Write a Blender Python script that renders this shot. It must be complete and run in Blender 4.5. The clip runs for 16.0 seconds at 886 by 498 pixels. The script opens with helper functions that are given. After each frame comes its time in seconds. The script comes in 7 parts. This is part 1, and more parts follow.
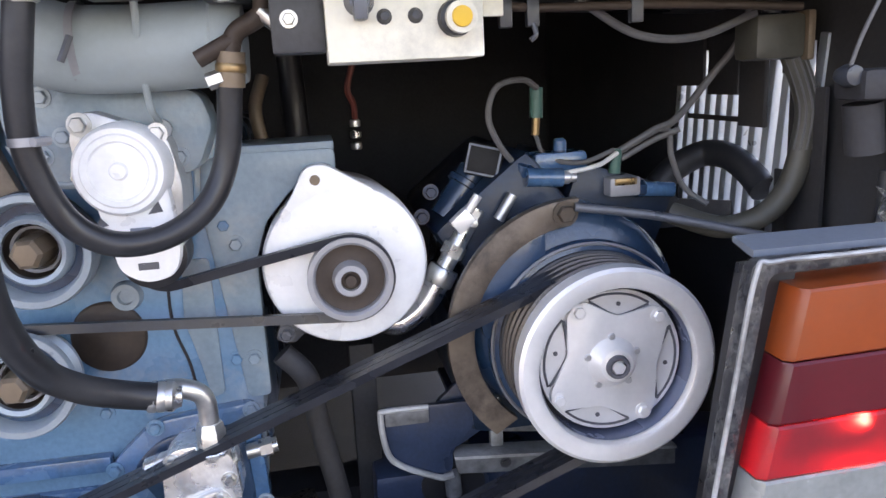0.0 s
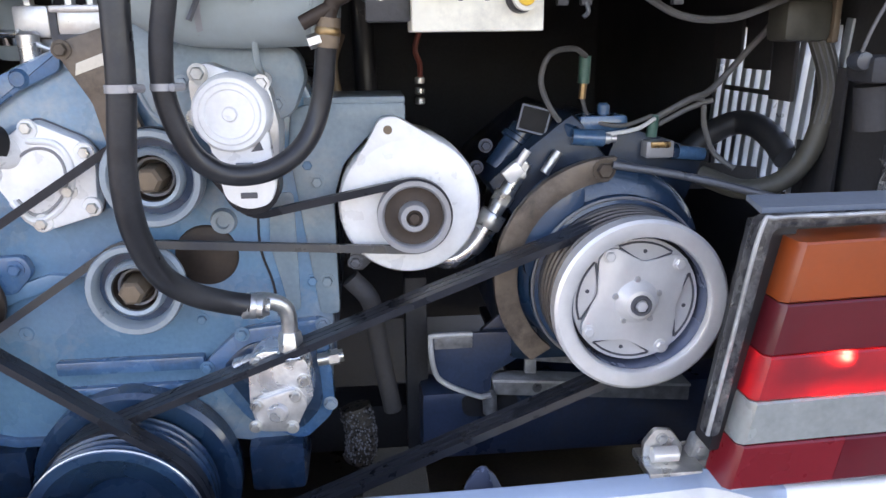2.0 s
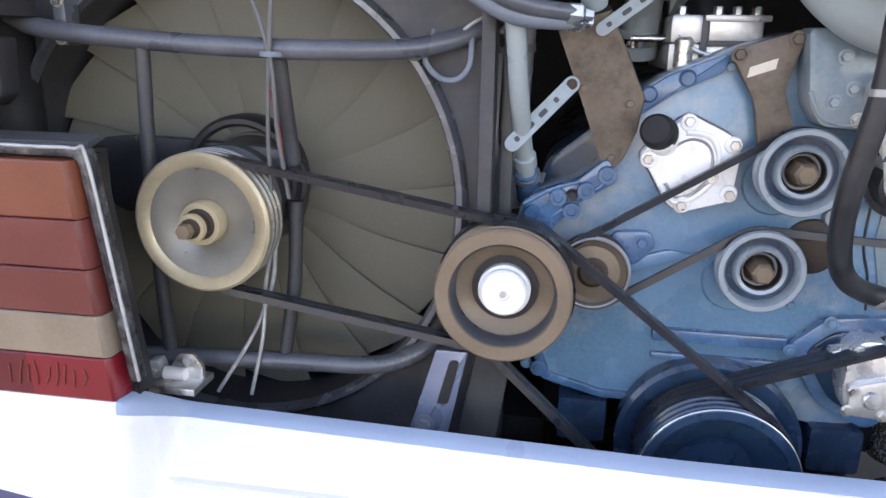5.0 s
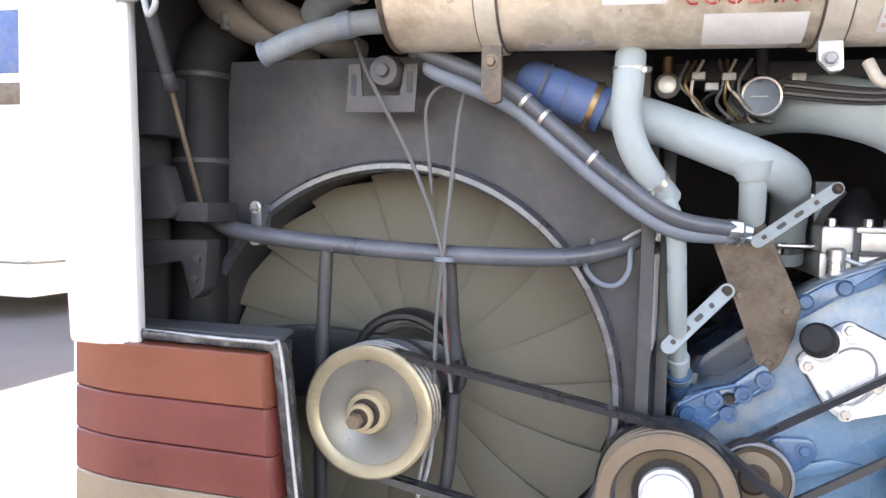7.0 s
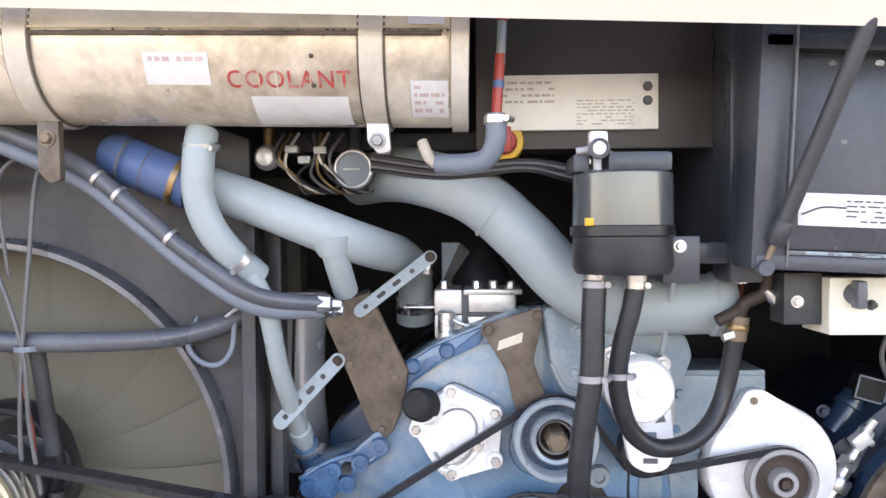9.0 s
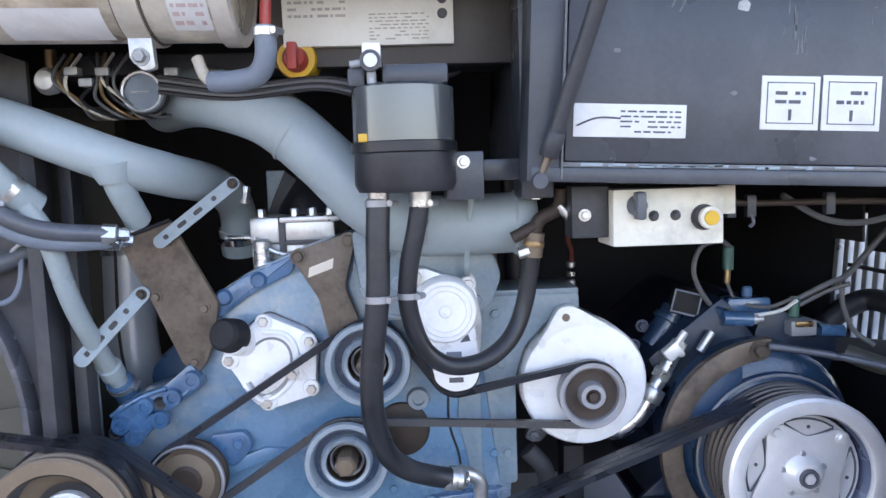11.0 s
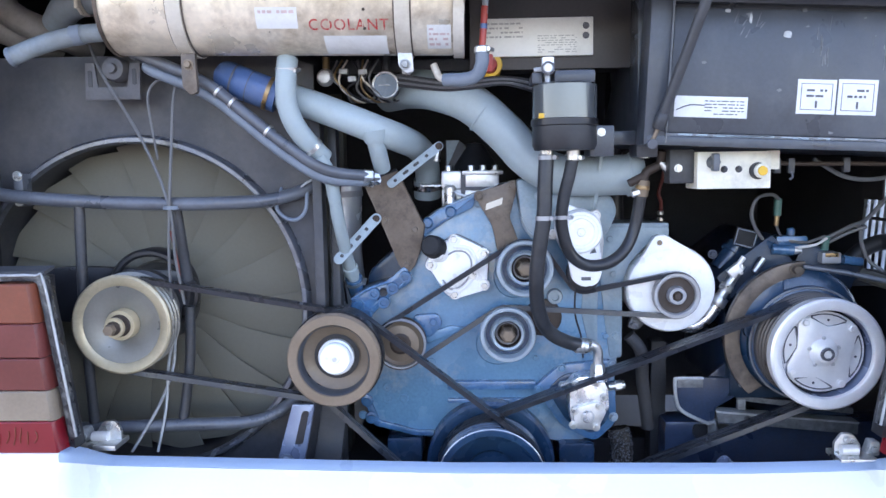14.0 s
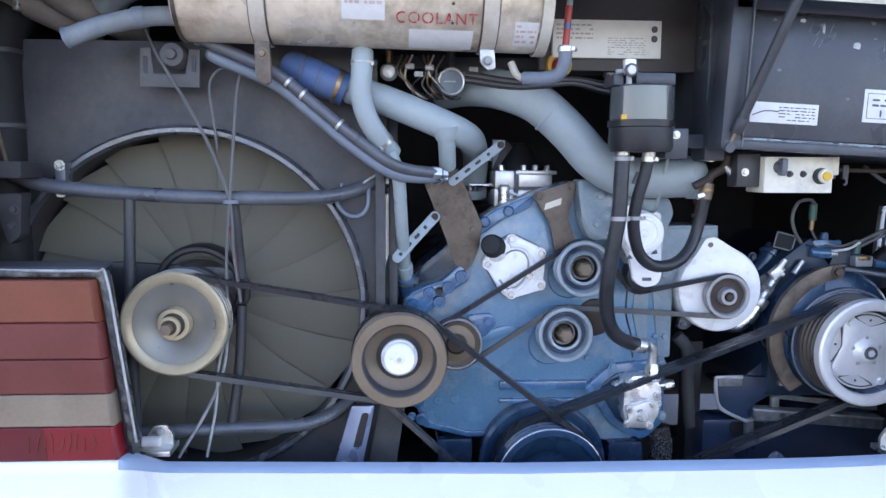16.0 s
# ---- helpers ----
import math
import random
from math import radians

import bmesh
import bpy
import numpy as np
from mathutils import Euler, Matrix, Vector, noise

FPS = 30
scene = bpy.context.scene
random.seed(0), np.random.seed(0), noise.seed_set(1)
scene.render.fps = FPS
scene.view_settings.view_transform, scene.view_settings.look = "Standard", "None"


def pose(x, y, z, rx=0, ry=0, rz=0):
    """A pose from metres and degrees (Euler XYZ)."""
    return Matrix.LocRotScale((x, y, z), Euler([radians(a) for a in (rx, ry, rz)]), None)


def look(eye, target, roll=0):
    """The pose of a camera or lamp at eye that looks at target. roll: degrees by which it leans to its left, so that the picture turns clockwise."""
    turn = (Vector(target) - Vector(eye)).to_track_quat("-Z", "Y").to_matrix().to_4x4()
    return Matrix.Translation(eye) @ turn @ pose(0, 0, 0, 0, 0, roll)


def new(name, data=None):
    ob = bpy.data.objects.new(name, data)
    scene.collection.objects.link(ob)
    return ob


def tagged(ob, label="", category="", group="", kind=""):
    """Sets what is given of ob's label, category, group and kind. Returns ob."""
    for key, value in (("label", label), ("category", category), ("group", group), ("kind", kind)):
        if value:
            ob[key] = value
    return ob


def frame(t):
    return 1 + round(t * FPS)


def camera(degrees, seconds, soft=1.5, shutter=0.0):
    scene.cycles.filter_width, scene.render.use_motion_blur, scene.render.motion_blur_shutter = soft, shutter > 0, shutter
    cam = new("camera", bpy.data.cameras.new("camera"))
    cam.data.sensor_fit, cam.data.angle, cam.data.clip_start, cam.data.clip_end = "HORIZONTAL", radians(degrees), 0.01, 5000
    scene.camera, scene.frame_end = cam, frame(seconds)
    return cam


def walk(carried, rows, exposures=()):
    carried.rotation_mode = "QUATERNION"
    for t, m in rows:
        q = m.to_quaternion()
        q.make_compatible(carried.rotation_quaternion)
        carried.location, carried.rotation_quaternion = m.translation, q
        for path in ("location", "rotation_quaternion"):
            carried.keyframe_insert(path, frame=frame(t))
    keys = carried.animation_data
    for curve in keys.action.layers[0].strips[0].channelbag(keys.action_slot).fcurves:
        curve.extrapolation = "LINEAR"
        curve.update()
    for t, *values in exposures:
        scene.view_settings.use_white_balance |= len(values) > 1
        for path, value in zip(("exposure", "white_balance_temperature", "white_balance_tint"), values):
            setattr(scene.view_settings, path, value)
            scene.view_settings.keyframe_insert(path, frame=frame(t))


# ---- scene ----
cam = camera(61.6, 16.0)
PATH = [
    (0, (0.506, -0.608, 1.145), (0.805, 1.319, 0.703), -3.1),
    (0.5, (0.448, -0.666, 1.157), (0.764, 1.213, 0.55), -0.3),
    (1, (0.443, -0.773, 1.146), (0.774, 1.114, 0.571), -1.1),
    (1.5, (0.481, -0.773, 1.147), (0.773, 1.136, 0.631), -0.1),
    (2, (0.463, -0.751, 1.162), (0.657, 1.161, 0.61), -0.7),
    (2.5, (0.403, -0.743, 1.155), (0.458, 1.171, 0.577), -0.2),
    (3, (0.33, -0.751, 1.164), (0.297, 1.14, 0.512), 1.3),
    (3.5, (0.224, -0.775, 1.188), (0.163, 1.123, 0.56), 0.3),
    (4, (0.047, -0.832, 1.158), (-0.012, 1.07, 0.542), 0.8),
    (4.5, (-0.066, -0.876, 1.153), (-0.289, 1.026, 0.577), 1.1),
    (5, (-0.185, -0.902, 1.166), (-0.498, 0.996, 0.621), 1.0),
    (5.2, (-0.234, -0.902, 1.141), (-0.571, 0.993, 0.598), 1.9),
    (7.3, (-0.294, -0.985, 1.274), (-0.86, 0.932, 1.223), 1.6),
    (7.5, (-0.253, -0.97, 1.305), (-0.812, 0.951, 1.285), 1.9),
    (8, (-0.214, -0.974, 1.3), (-0.693, 0.966, 1.373), 1.5),
    (8.5, (-0.109, -0.937, 1.296), (-0.381, 1.045, 1.277), 1.0),
    (9, (0.039, -0.893, 1.305), (-0.041, 1.105, 1.268), -0.4),
    (9.2, (0.07, -0.87, 1.303), (0.131, 1.128, 1.258), -1.0),
    (11.3, (0.252, -0.867, 1.268), (0.33, 1.121, 1.068), -2.0),
    (11.5, (0.194, -0.907, 1.272), (0.168, 1.085, 1.098), -2.7),
    (12, (0.016, -1.023, 1.23), (-0.017, 0.964, 1.005), -1.1),
    (12.5, (-0.005, -1.143, 1.22), (-0.017, 0.829, 0.889), -1.2),
    (13, (0.048, -1.302, 1.215), (-0.023, 0.671, 0.9), -0.5),
    (13.5, (0.096, -1.423, 1.212), (-0.011, 0.558, 0.961), -0.7),
    (14, (0.048, -1.459, 1.223), (-0.033, 0.527, 1.001), -0.9),
    (14.5, (0.05, -1.452, 1.225), (-0.017, 0.535, 1.008), -0.7),
    (15, (0.061, -1.447, 1.218), (-0.014, 0.542, 1.03), 0.0),
    (15.5, (-0.051, -1.451, 1.218), (-0.083, 0.539, 1.023), -0.4),
    (16, (-0.272, -1.44, 1.215), (-0.15, 0.545, 0.998), 0.4),
]
walk(cam, [(t, look(eye, target, roll)) for t, eye, target, roll in PATH], [(0, 2.65, 8200, 28), (0.5, 2.85, 8200, 27), (1, 2.85, 8100, 27), (1.6, 2.65, 8000, 26), (2.5, 2.55, 7900, 25), (3.5, 2.5, 7800, 24), (5, 2.62, 8200, 26), (7.5, 3.08, 8600, 25), (8.5, 3.02, 8600, 25), (9, 2.88, 8400, 26), (11.5, 2.51, 6900, 24), (12.5, 2.54, 6700, 24), (13.3, 2.68, 6700, 24), (14, 2.69, 6700, 24), (14.5, 2.46, 6650, 24), (16, 2.38, 6650, 24)])

# ---- world, sun, exposure ----
SUN_EL, SUN_AZ = 48.0, 128.0
world = bpy.data.worlds.new("world")
scene.world = world
world.use_nodes = True
wn = world.node_tree.nodes
sky = wn.new("ShaderNodeTexSky")
sky.sky_type = 'NISHITA'
sky.sun_disc = False
sky.sun_elevation = radians(SUN_EL)
sky.sun_rotation = radians(90 - SUN_AZ)
wn["Background"].inputs["Strength"].default_value = 0.14
world.node_tree.links.new(sky.outputs[0], wn["Background"].inputs["Color"])
sun = new("sun", bpy.data.lights.new("sun", 'SUN'))
sun.data.energy, sun.data.angle, sun.data.color = 4.0, radians(0.5), (1.0, 0.95, 0.87)
sd = Vector((math.cos(radians(SUN_AZ)) * math.cos(radians(SUN_EL)), math.sin(radians(SUN_AZ)) * math.cos(radians(SUN_EL)), math.sin(radians(SUN_EL))))
sun.matrix_world = look(sd * 30, (0, 0, 0))


# ---- materials ----
def mat(name, col, rough=0.5, metal=0.0, var=0.25, scale=14.0, fine=140.0, bump=0.15, dirt=None, dirt_amount=0.35, coat=0.0, rvar=0.15, wear=None):
    """A surface with two scales of tone, dirt patches and fine relief."""
    m = bpy.data.materials.new(name)
    m.use_nodes = True
    nt = m.node_tree
    n, l = nt.nodes, nt.links
    b = n["Principled BSDF"]
    co = n.new("ShaderNodeTexCoord")
    big, small = n.new("ShaderNodeTexNoise"), n.new("ShaderNodeTexNoise")
    for k, s, d in ((big, scale, 5.0), (small, fine, 3.0)):
        k.inputs["Scale"].default_value, k.inputs["Detail"].default_value = s, d
        l.new(co.outputs["Object"], k.inputs["Vector"])
    add = n.new("ShaderNodeMath")
    add.operation = 'MULTIPLY_ADD'
    add.inputs[1].default_value = 0.35
    l.new(small.outputs["Fac"], add.inputs[0])
    l.new(big.outputs["Fac"], add.inputs[2])
    ramp = n.new("ShaderNodeMapRange")
    ramp.inputs["From Min"].default_value, ramp.inputs["From Max"].default_value = 0.42, 0.92
    ramp.inputs["To Min"].default_value, ramp.inputs["To Max"].default_value = 1 - var, 1 + var
    l.new(add.outputs[0], ramp.inputs["Value"])
    mul = n.new("ShaderNodeMix")
    mul.data_type, mul.blend_type = 'RGBA', 'MULTIPLY'
    mul.inputs["Factor"].default_value = 1.0
    mul.inputs["A"].default_value = (*col, 1)
    l.new(ramp.outputs[0], mul.inputs["B"])
    out = mul.outputs["Result"]
    if dirt:
        patch = n.new("ShaderNodeTexNoise")
        patch.inputs["Scale"].default_value, patch.inputs["Detail"].default_value = scale * 0.6, 8.0
        patch.inputs["Roughness"].default_value = 0.7
        l.new(co.outputs["Object"], patch.inputs["Vector"])
        pr = n.new("ShaderNodeMapRange")
        pr.inputs["From Min"].default_value, pr.inputs["From Max"].default_value = 0.48, 0.72
        pr.inputs["To Max"].default_value = dirt_amount * 2
        l.new(patch.outputs["Fac"], pr.inputs["Value"])
        mx = n.new("ShaderNodeMix")
        mx.data_type = 'RGBA'
        mx.inputs["B"].default_value = (*dirt, 1)
        l.new(pr.outputs[0], mx.inputs["Factor"])
        l.new(out, mx.inputs["A"])
        out = mx.outputs["Result"]
    l.new(out, b.inputs["Base Color"])
    rr = n.new("ShaderNodeMapRange")
    rr.inputs["From Min"].default_value, rr.inputs["From Max"].default_value = 0.3, 0.7
    rr.inputs["To Min"].default_value, rr.inputs["To Max"].default_value = max(0.03, rough - rvar), min(1, rough + rvar)
    l.new(big.outputs["Fac"], rr.inputs["Value"])
    l.new(rr.outputs[0], b.inputs["Roughness"])
    b.inputs["Metallic"].default_value = metal
    b.inputs["Coat Weight"].default_value = coat
    if bump:
        bp = n.new("ShaderNodeBump")
        bp.inputs["Strength"].default_value, bp.inputs["Distance"].default_value = bump, 0.004
        l.new(add.outputs[0], bp.inputs["Height"])
        l.new(bp.outputs[0], b.inputs["Normal"])
    return m


WHITE = mat("white_paint", (0.80, 0.80, 0.78), 0.3, var=0.04, scale=3, bump=0.02, coat=0.4)
INNER = mat("cream_inner_paint", (0.80, 0.76, 0.64), 0.45, var=0.05, scale=3, bump=0.03)
BLUE = mat("dusty_engine_blue_paint", (0.110, 0.235, 0.355), 0.28, var=0.28, scale=5, bump=0.3, dirt=(0.37, 0.385, 0.37), dirt_amount=0.6, coat=0.5)
# upper castings: dust, plus sky sheen put into a paler colour
DUSTSHEEN = mat("dusty_sky_sheen_paint", (0.20, 0.270, 0.310), 0.38, var=0.28, scale=7, bump=0.3, dirt=(0.37, 0.365, 0.335), dirt_amount=0.5, coat=0.25)
RIBBLUE = mat("clean_engine_blue_paint", (0.048, 0.132, 0.250), 0.22, var=0.35, scale=16, bump=0.35, dirt=(0.16, 0.22, 0.27), dirt_amount=0.3, coat=0.6)
STRAPPALE = mat("pale_blue_strap", (0.30, 0.37, 0.40), 0.45, var=0.2, scale=30, bump=0.1, dirt=(0.20, 0.20, 0.19), dirt_amount=0.3)
RIMM = mat("worn_rim_metal", (0.17, 0.18, 0.205), 0.30, metal=0.6, var=0.3, scale=12, bump=0.12, dirt=(0.07, 0.07, 0.07), dirt_amount=0.35)
# engine blue darkened: shade of low and rear parts put into the colour
DEEP = mat("shaded_blue_paint", (0.017, 0.050, 0.100), 0.26, var=0.35, scale=12, bump=0.3, dirt=(0.03, 0.035, 0.045), dirt_amount=0.3, coat=0.35)
PIPE = mat("pale_blue_pipe", (0.36, 0.425, 0.435), 0.42, var=0.10, scale=6, bump=0.06, dirt=(0.27, 0.29, 0.28), dirt_amount=0.25)
ALU = mat("cast_aluminium", (0.90, 0.90, 0.89), 0.36, metal=0.08, var=0.07, scale=25, bump=0.12, dirt=(0.55, 0.55, 0.53), dirt_amount=0.12)
ALUDULL = mat("dull_aluminium", (0.62, 0.62, 0.62), 0.40, metal=0.7, var=0.18, scale=20, bump=0.15, dirt=(0.25, 0.23, 0.2), dirt_amount=0.3)
STEEL = mat("bright_steel", (0.72, 0.72, 0.73), 0.25, metal=1.0, var=0.15, scale=30, bump=0.08, dirt=(0.3, 0.27, 0.23), dirt_amount=0.15)
ZINC = mat("zinc_steel", (0.62, 0.62, 0.60), 0.35, metal=0.9, var=0.2, scale=40, bump=0.1)
CHROMED = mat("silver_paint", (0.84, 0.83, 0.81), 0.33, metal=0.35, var=0.06, scale=30, bump=0.05, rvar=0.04)
TAN = mat("tan_pulley_metal", (0.60, 0.50, 0.33), 0.42, metal=0.45, var=0.12, scale=14, bump=0.06, dirt=(0.22, 0.18, 0.13), dirt_amount=0.25)
BRONZE = mat("dusty_brown_pulley", (0.22, 0.165, 0.115), 0.5, metal=0.3, var=0.16, scale=14, bump=0.06)
GREYP = mat("grey_pulley_face", (0.34, 0.34, 0.35), 0.42, metal=0.35, var=0.15, scale=14, bump=0.06)
BOWL = mat("smoky_metal_bowl", (0.130, 0.142, 0.146), 0.20, metal=0.45, var=0.05, scale=12, bump=0.03, rvar=0.05)
BROWN = mat("brown_rusted_plate", (0.155, 0.120, 0.092), 0.45, metal=0.25, var=0.3, scale=20, bump=0.18, dirt=(0.022, 0.018, 0.017), dirt_amount=0.48)
RUST = mat("dark_rust", (0.060, 0.042, 0.032), 0.6, metal=0.2, var=0.3, scale=30, bump=0.15)
RUBBER = mat("black_hose_rubber", (0.022, 0.023, 0.026), 0.42, var=0.25, scale=18, bump=0.1, dirt=(0.06, 0.06, 0.062), dirt_amount=0.25)
BELT = mat("belt_rubber", (0.023, 0.025, 0.031), 0.33, var=0.3, scale=20, bump=0.15)
BLACK = mat("black_plastic", (0.019, 0.019, 0.022), 0.4, var=0.3, scale=20, bump=0.1)
DARK = mat("dark_bay_metal", (0.048, 0.050, 0.055), 0.5, var=0.4, scale=7, bump=0.25, dirt=(0.095, 0.085, 0.072), dirt_amount=0.35)
PANEL = mat("dark_grey_panel", (0.053, 0.060, 0.071), 0.36, var=0.25, scale=5, bump=0.10, dirt=(0.14, 0.15, 0.16), dirt_amount=0.25)
SHROUD = mat("dusty_shroud_paint", (0.040, 0.041, 0.047), 0.45, var=0.5, scale=4, fine=60, bump=0.22, dirt=(0.120, 0.108, 0.100), dirt_amount=0.42)
FANMAT = mat("dusty_fan", (0.165, 0.153, 0.116), 0.75, var=0.10, scale=6, bump=0.04)
CORE = mat("radiator_core", (0.085, 0.078, 0.058), 0.7, var=0.2, scale=20, bump=0.1)
TUBEM = mat("grey_guard_tube", (0.112, 0.122, 0.140), 0.36, metal=0.2, var=0.25, scale=16, bump=0.12, dirt=(0.10, 0.10, 0.10), dirt_amount=0.3)
TANKM = mat("weathered_stainless", (0.77, 0.685, 0.55), 0.34, metal=0.35, var=0.24, scale=11, fine=90, bump=0.3, dirt=(0.33, 0.24, 0.15), dirt_amount=0.45)
JACKET = mat("yellowed_tank_jacket", (0.78, 0.70, 0.52), 0.42, metal=0.15, var=0.14, scale=8, bump=0.15, dirt=(0.46, 0.34, 0.19), dirt_amount=0.35)
# near-black for the bay's depths: their shade is put into the colour
BAYSHADE = mat("shaded_bay_metal", (0.034, 0.034, 0.037), 0.7, var=0.5, scale=6, bump=0.25, dirt=(0.045, 0.040, 0.034), dirt_amount=0.3)
DULLPIPE = mat("dull_grey_hose", (0.22, 0.26, 0.285), 0.5, var=0.2, scale=14, bump=0.1, dirt=(0.15, 0.14, 0.12), dirt_amount=0.3)
DUSTSTEEL = mat("dusty_bracket_steel", (0.105, 0.102, 0.105), 0.6, metal=0.1, var=0.3, scale=14, bump=0.2, dirt=(0.17, 0.15, 0.125), dirt_amount=0.4)
GROOVE = mat("dark_belt_groove", (0.13, 0.11, 0.095), 0.4, metal=0.5, var=0.25, scale=30, bump=0.12)
STRAP = mat("pale_strap_metal", (0.68, 0.63, 0.54), 0.4, metal=0.2, var=0.12, scale=18, bump=0.08, dirt=(0.38, 0.30, 0.2), dirt_amount=0.25)
CREAM = mat("cream_enamel", (0.84, 0.80, 0.66), 0.45, var=0.08, scale=18, bump=0.06, dirt=(0.36, 0.34, 0.29), dirt_amount=0.32)
PLATEM = mat("pale_printed_plate", (0.86, 0.83, 0.74), 0.4, var=0.05, scale=14, bump=0.03, dirt=(0.55, 0.50, 0.42), dirt_amount=0.25)
PARTM = mat("brown_grey_partition", (0.066, 0.057, 0.052), 0.5, var=0.25, scale=5, bump=0.1)
PAPER = mat("sticker_paper", (0.76, 0.76, 0.74), 0.5, var=0.06, scale=30, bump=0.03, dirt=(0.5, 0.49, 0.46), dirt_amount=0.2)
INK = mat("dark_ink", (0.10, 0.10, 0.11), 0.6, var=0.2, bump=0.0)
REDINK = mat("red_stencil", (0.50, 0.05, 0.045), 0.55, var=0.3, scale=60, bump=0.0, dirt=(0.58, 0.42, 0.34), dirt_amount=0.5)
BLUESIL = mat("blue_silicone", (0.070, 0.135, 0.300), 0.5, var=0.25, scale=14, bump=0.08, dirt=(0.17, 0.19, 0.25), dirt_amount=0.4)
RISER = mat("dusty_beige_pipe", (0.225, 0.205, 0.182), 0.5, var=0.2, scale=10, bump=0.1, dirt=(0.10, 0.085, 0.07), dirt_amount=0.4)
GREYHOSE = mat("grey_blue_hose", (0.17, 0.20, 0.24), 0.45, var=0.15, scale=16, bump=0.08)
BRASS = mat("brass", (0.36, 0.24, 0.12), 0.4, metal=0.8, var=0.2, scale=40, bump=0.08)
REDP = mat("red_plastic", (0.42, 0.05, 0.035), 0.4, var=0.15, bump=0.03)
YELLOW = mat("yellow_plastic", (0.72, 0.42, 0.03), 0.4, var=0.1, bump=0.03)
GREEN = mat("green_connector", (0.06, 0.16, 0.13), 0.4, var=0.15, bump=0.03)
WIRE = mat("grey_wire", (0.13, 0.13, 0.13), 0.5, var=0.2, bump=0.05)
GALV = mat("dirty_galvanised", (0.42, 0.43, 0.43), 0.45, metal=0.3, var=0.3, scale=22, bump=0.2, dirt=(0.14, 0.135, 0.12), dirt_amount=0.4)
AMBER = mat("amber_lens", (0.31, 0.052, 0.008), 0.32, var=0.12, scale=10, bump=0.03, coat=0.12, rvar=0.05, dirt=(0.25, 0.07, 0.03), dirt_amount=0.2)
REDLENS = mat("red_lens", (0.115, 0.004, 0.010), 0.34, var=0.14, scale=10, bump=0.03, coat=0.08, rvar=0.05, dirt=(0.10, 0.02, 0.025), dirt_amount=0.25)
CLEARLENS = mat("grey_clear_lens", (0.27, 0.285, 0.27), 0.25, var=0.22, scale=10, bump=0.05, coat=0.5, dirt=(0.22, 0.2, 0.17), dirt_amount=0.25)
FADED = mat("faded_red_lens", (0.15, 0.030, 0.024), 0.42, var=0.22, scale=8, bump=0.08, coat=0.08)
FADEDAMB = mat("faded_amber_lens", (0.19, 0.047, 0.022), 0.42, var=0.2, scale=8, bump=0.08, coat=0.08)
FADEDCLR = mat("faded_clear_lens", (0.24, 0.185, 0.13), 0.42, var=0.2, scale=8, bump=0.08, coat=0.1)
ASPHALT = mat("asphalt", (0.075, 0.075, 0.077), 0.85, var=0.5, scale=1.2, fine=160, bump=0.6, dirt=(0.12, 0.115, 0.11), dirt_amount=0.25)
FIN = mat("condenser_fin", (0.55, 0.60, 0.64), 0.4, metal=0.5, var=0.1, scale=20, bump=0.04)
SEAL = mat("worn_rubber_seal", (0.034, 0.035, 0.039), 0.30, var=0.3, scale=45, bump=0.5, dirt=(0.30, 0.30, 0.28), dirt_amount=0.28)
# bluish shade of the bumper's upper lip, put into a paint colour
LIPSHADE = mat("shaded_lip_paint", (0.30, 0.39, 0.52), 0.4, var=0.06, scale=6, bump=0.03)
SKIRT = mat("dark_violet_skirt", (0.085, 0.080, 0.15), 0.45, var=0.12, scale=5, bump=0.05)
FAINT = mat("faint_print", (0.60, 0.46, 0.44), 0.6, var=0.2, bump=0.0)
OLIVE = mat("olive_grey_hose", (0.080, 0.077, 0.063), 0.45, var=0.2, scale=30, bump=0.15)
BRIGHTRED = mat("bright_red_lens", (0.20, 0.009, 0.015), 0.3, var=0.10, scale=10, bump=0.03, coat=0.1, rvar=0.05)
FOIL = mat("crumpled_foil", (0.75, 0.74, 0.72), 0.25, metal=0.9, var=0.2, scale=40, bump=0.9)
POLISHED = mat("polished_steel", (0.84, 0.87, 0.90), 0.26, metal=0.35, var=0.05, scale=4, bump=0.01, rvar=0.04)
BRAID = mat("oily_braid", (0.085, 0.068, 0.050), 0.35, metal=0.3, var=0.9, scale=120, fine=420, bump=1.0, dirt=(0.02, 0.018, 0.015), dirt_amount=0.5)
PUMPMET = mat("bright_pump_metal", (0.80, 0.80, 0.79), 0.28, metal=0.75, var=0.16, scale=35, bump=0.2, dirt=(0.35, 0.33, 0.30), dirt_amount=0.2)
TRAY = mat("oily_tray", (0.070, 0.056, 0.042), 0.4, var=0.6, scale=6, bump=0.25, dirt=(0.15, 0.105, 0.06), dirt_amount=0.3)
STRAPB = mat("blue_steel_strap", (0.20, 0.24, 0.34), 0.28, metal=0.4, var=0.12, scale=8, bump=0.04)
PULFACE = mat("olive_pulley_face", (0.30, 0.285, 0.25), 0.38, metal=0.45, var=0.12, scale=14, bump=0.06)
TRAYBLUE = mat("greasy_navy_paint", (0.023, 0.040, 0.078), 0.34, var=0.45, scale=10, bump=0.3, dirt=(0.045, 0.045, 0.050), dirt_amount=0.4, coat=0.2)
MATTE = mat("matt_black_plastic", (0.012, 0.012, 0.013), 0.75, var=0.3, scale=20, bump=0.1)
# darkest blue: shade on the compressor's rear parts and shelf put in
NAVY = mat("shaded_navy_paint", (0.010, 0.026, 0.052), 0.42, var=0.5, scale=10, bump=0.35, dirt=(0.022, 0.022, 0.026), dirt_amount=0.4, coat=0.08)
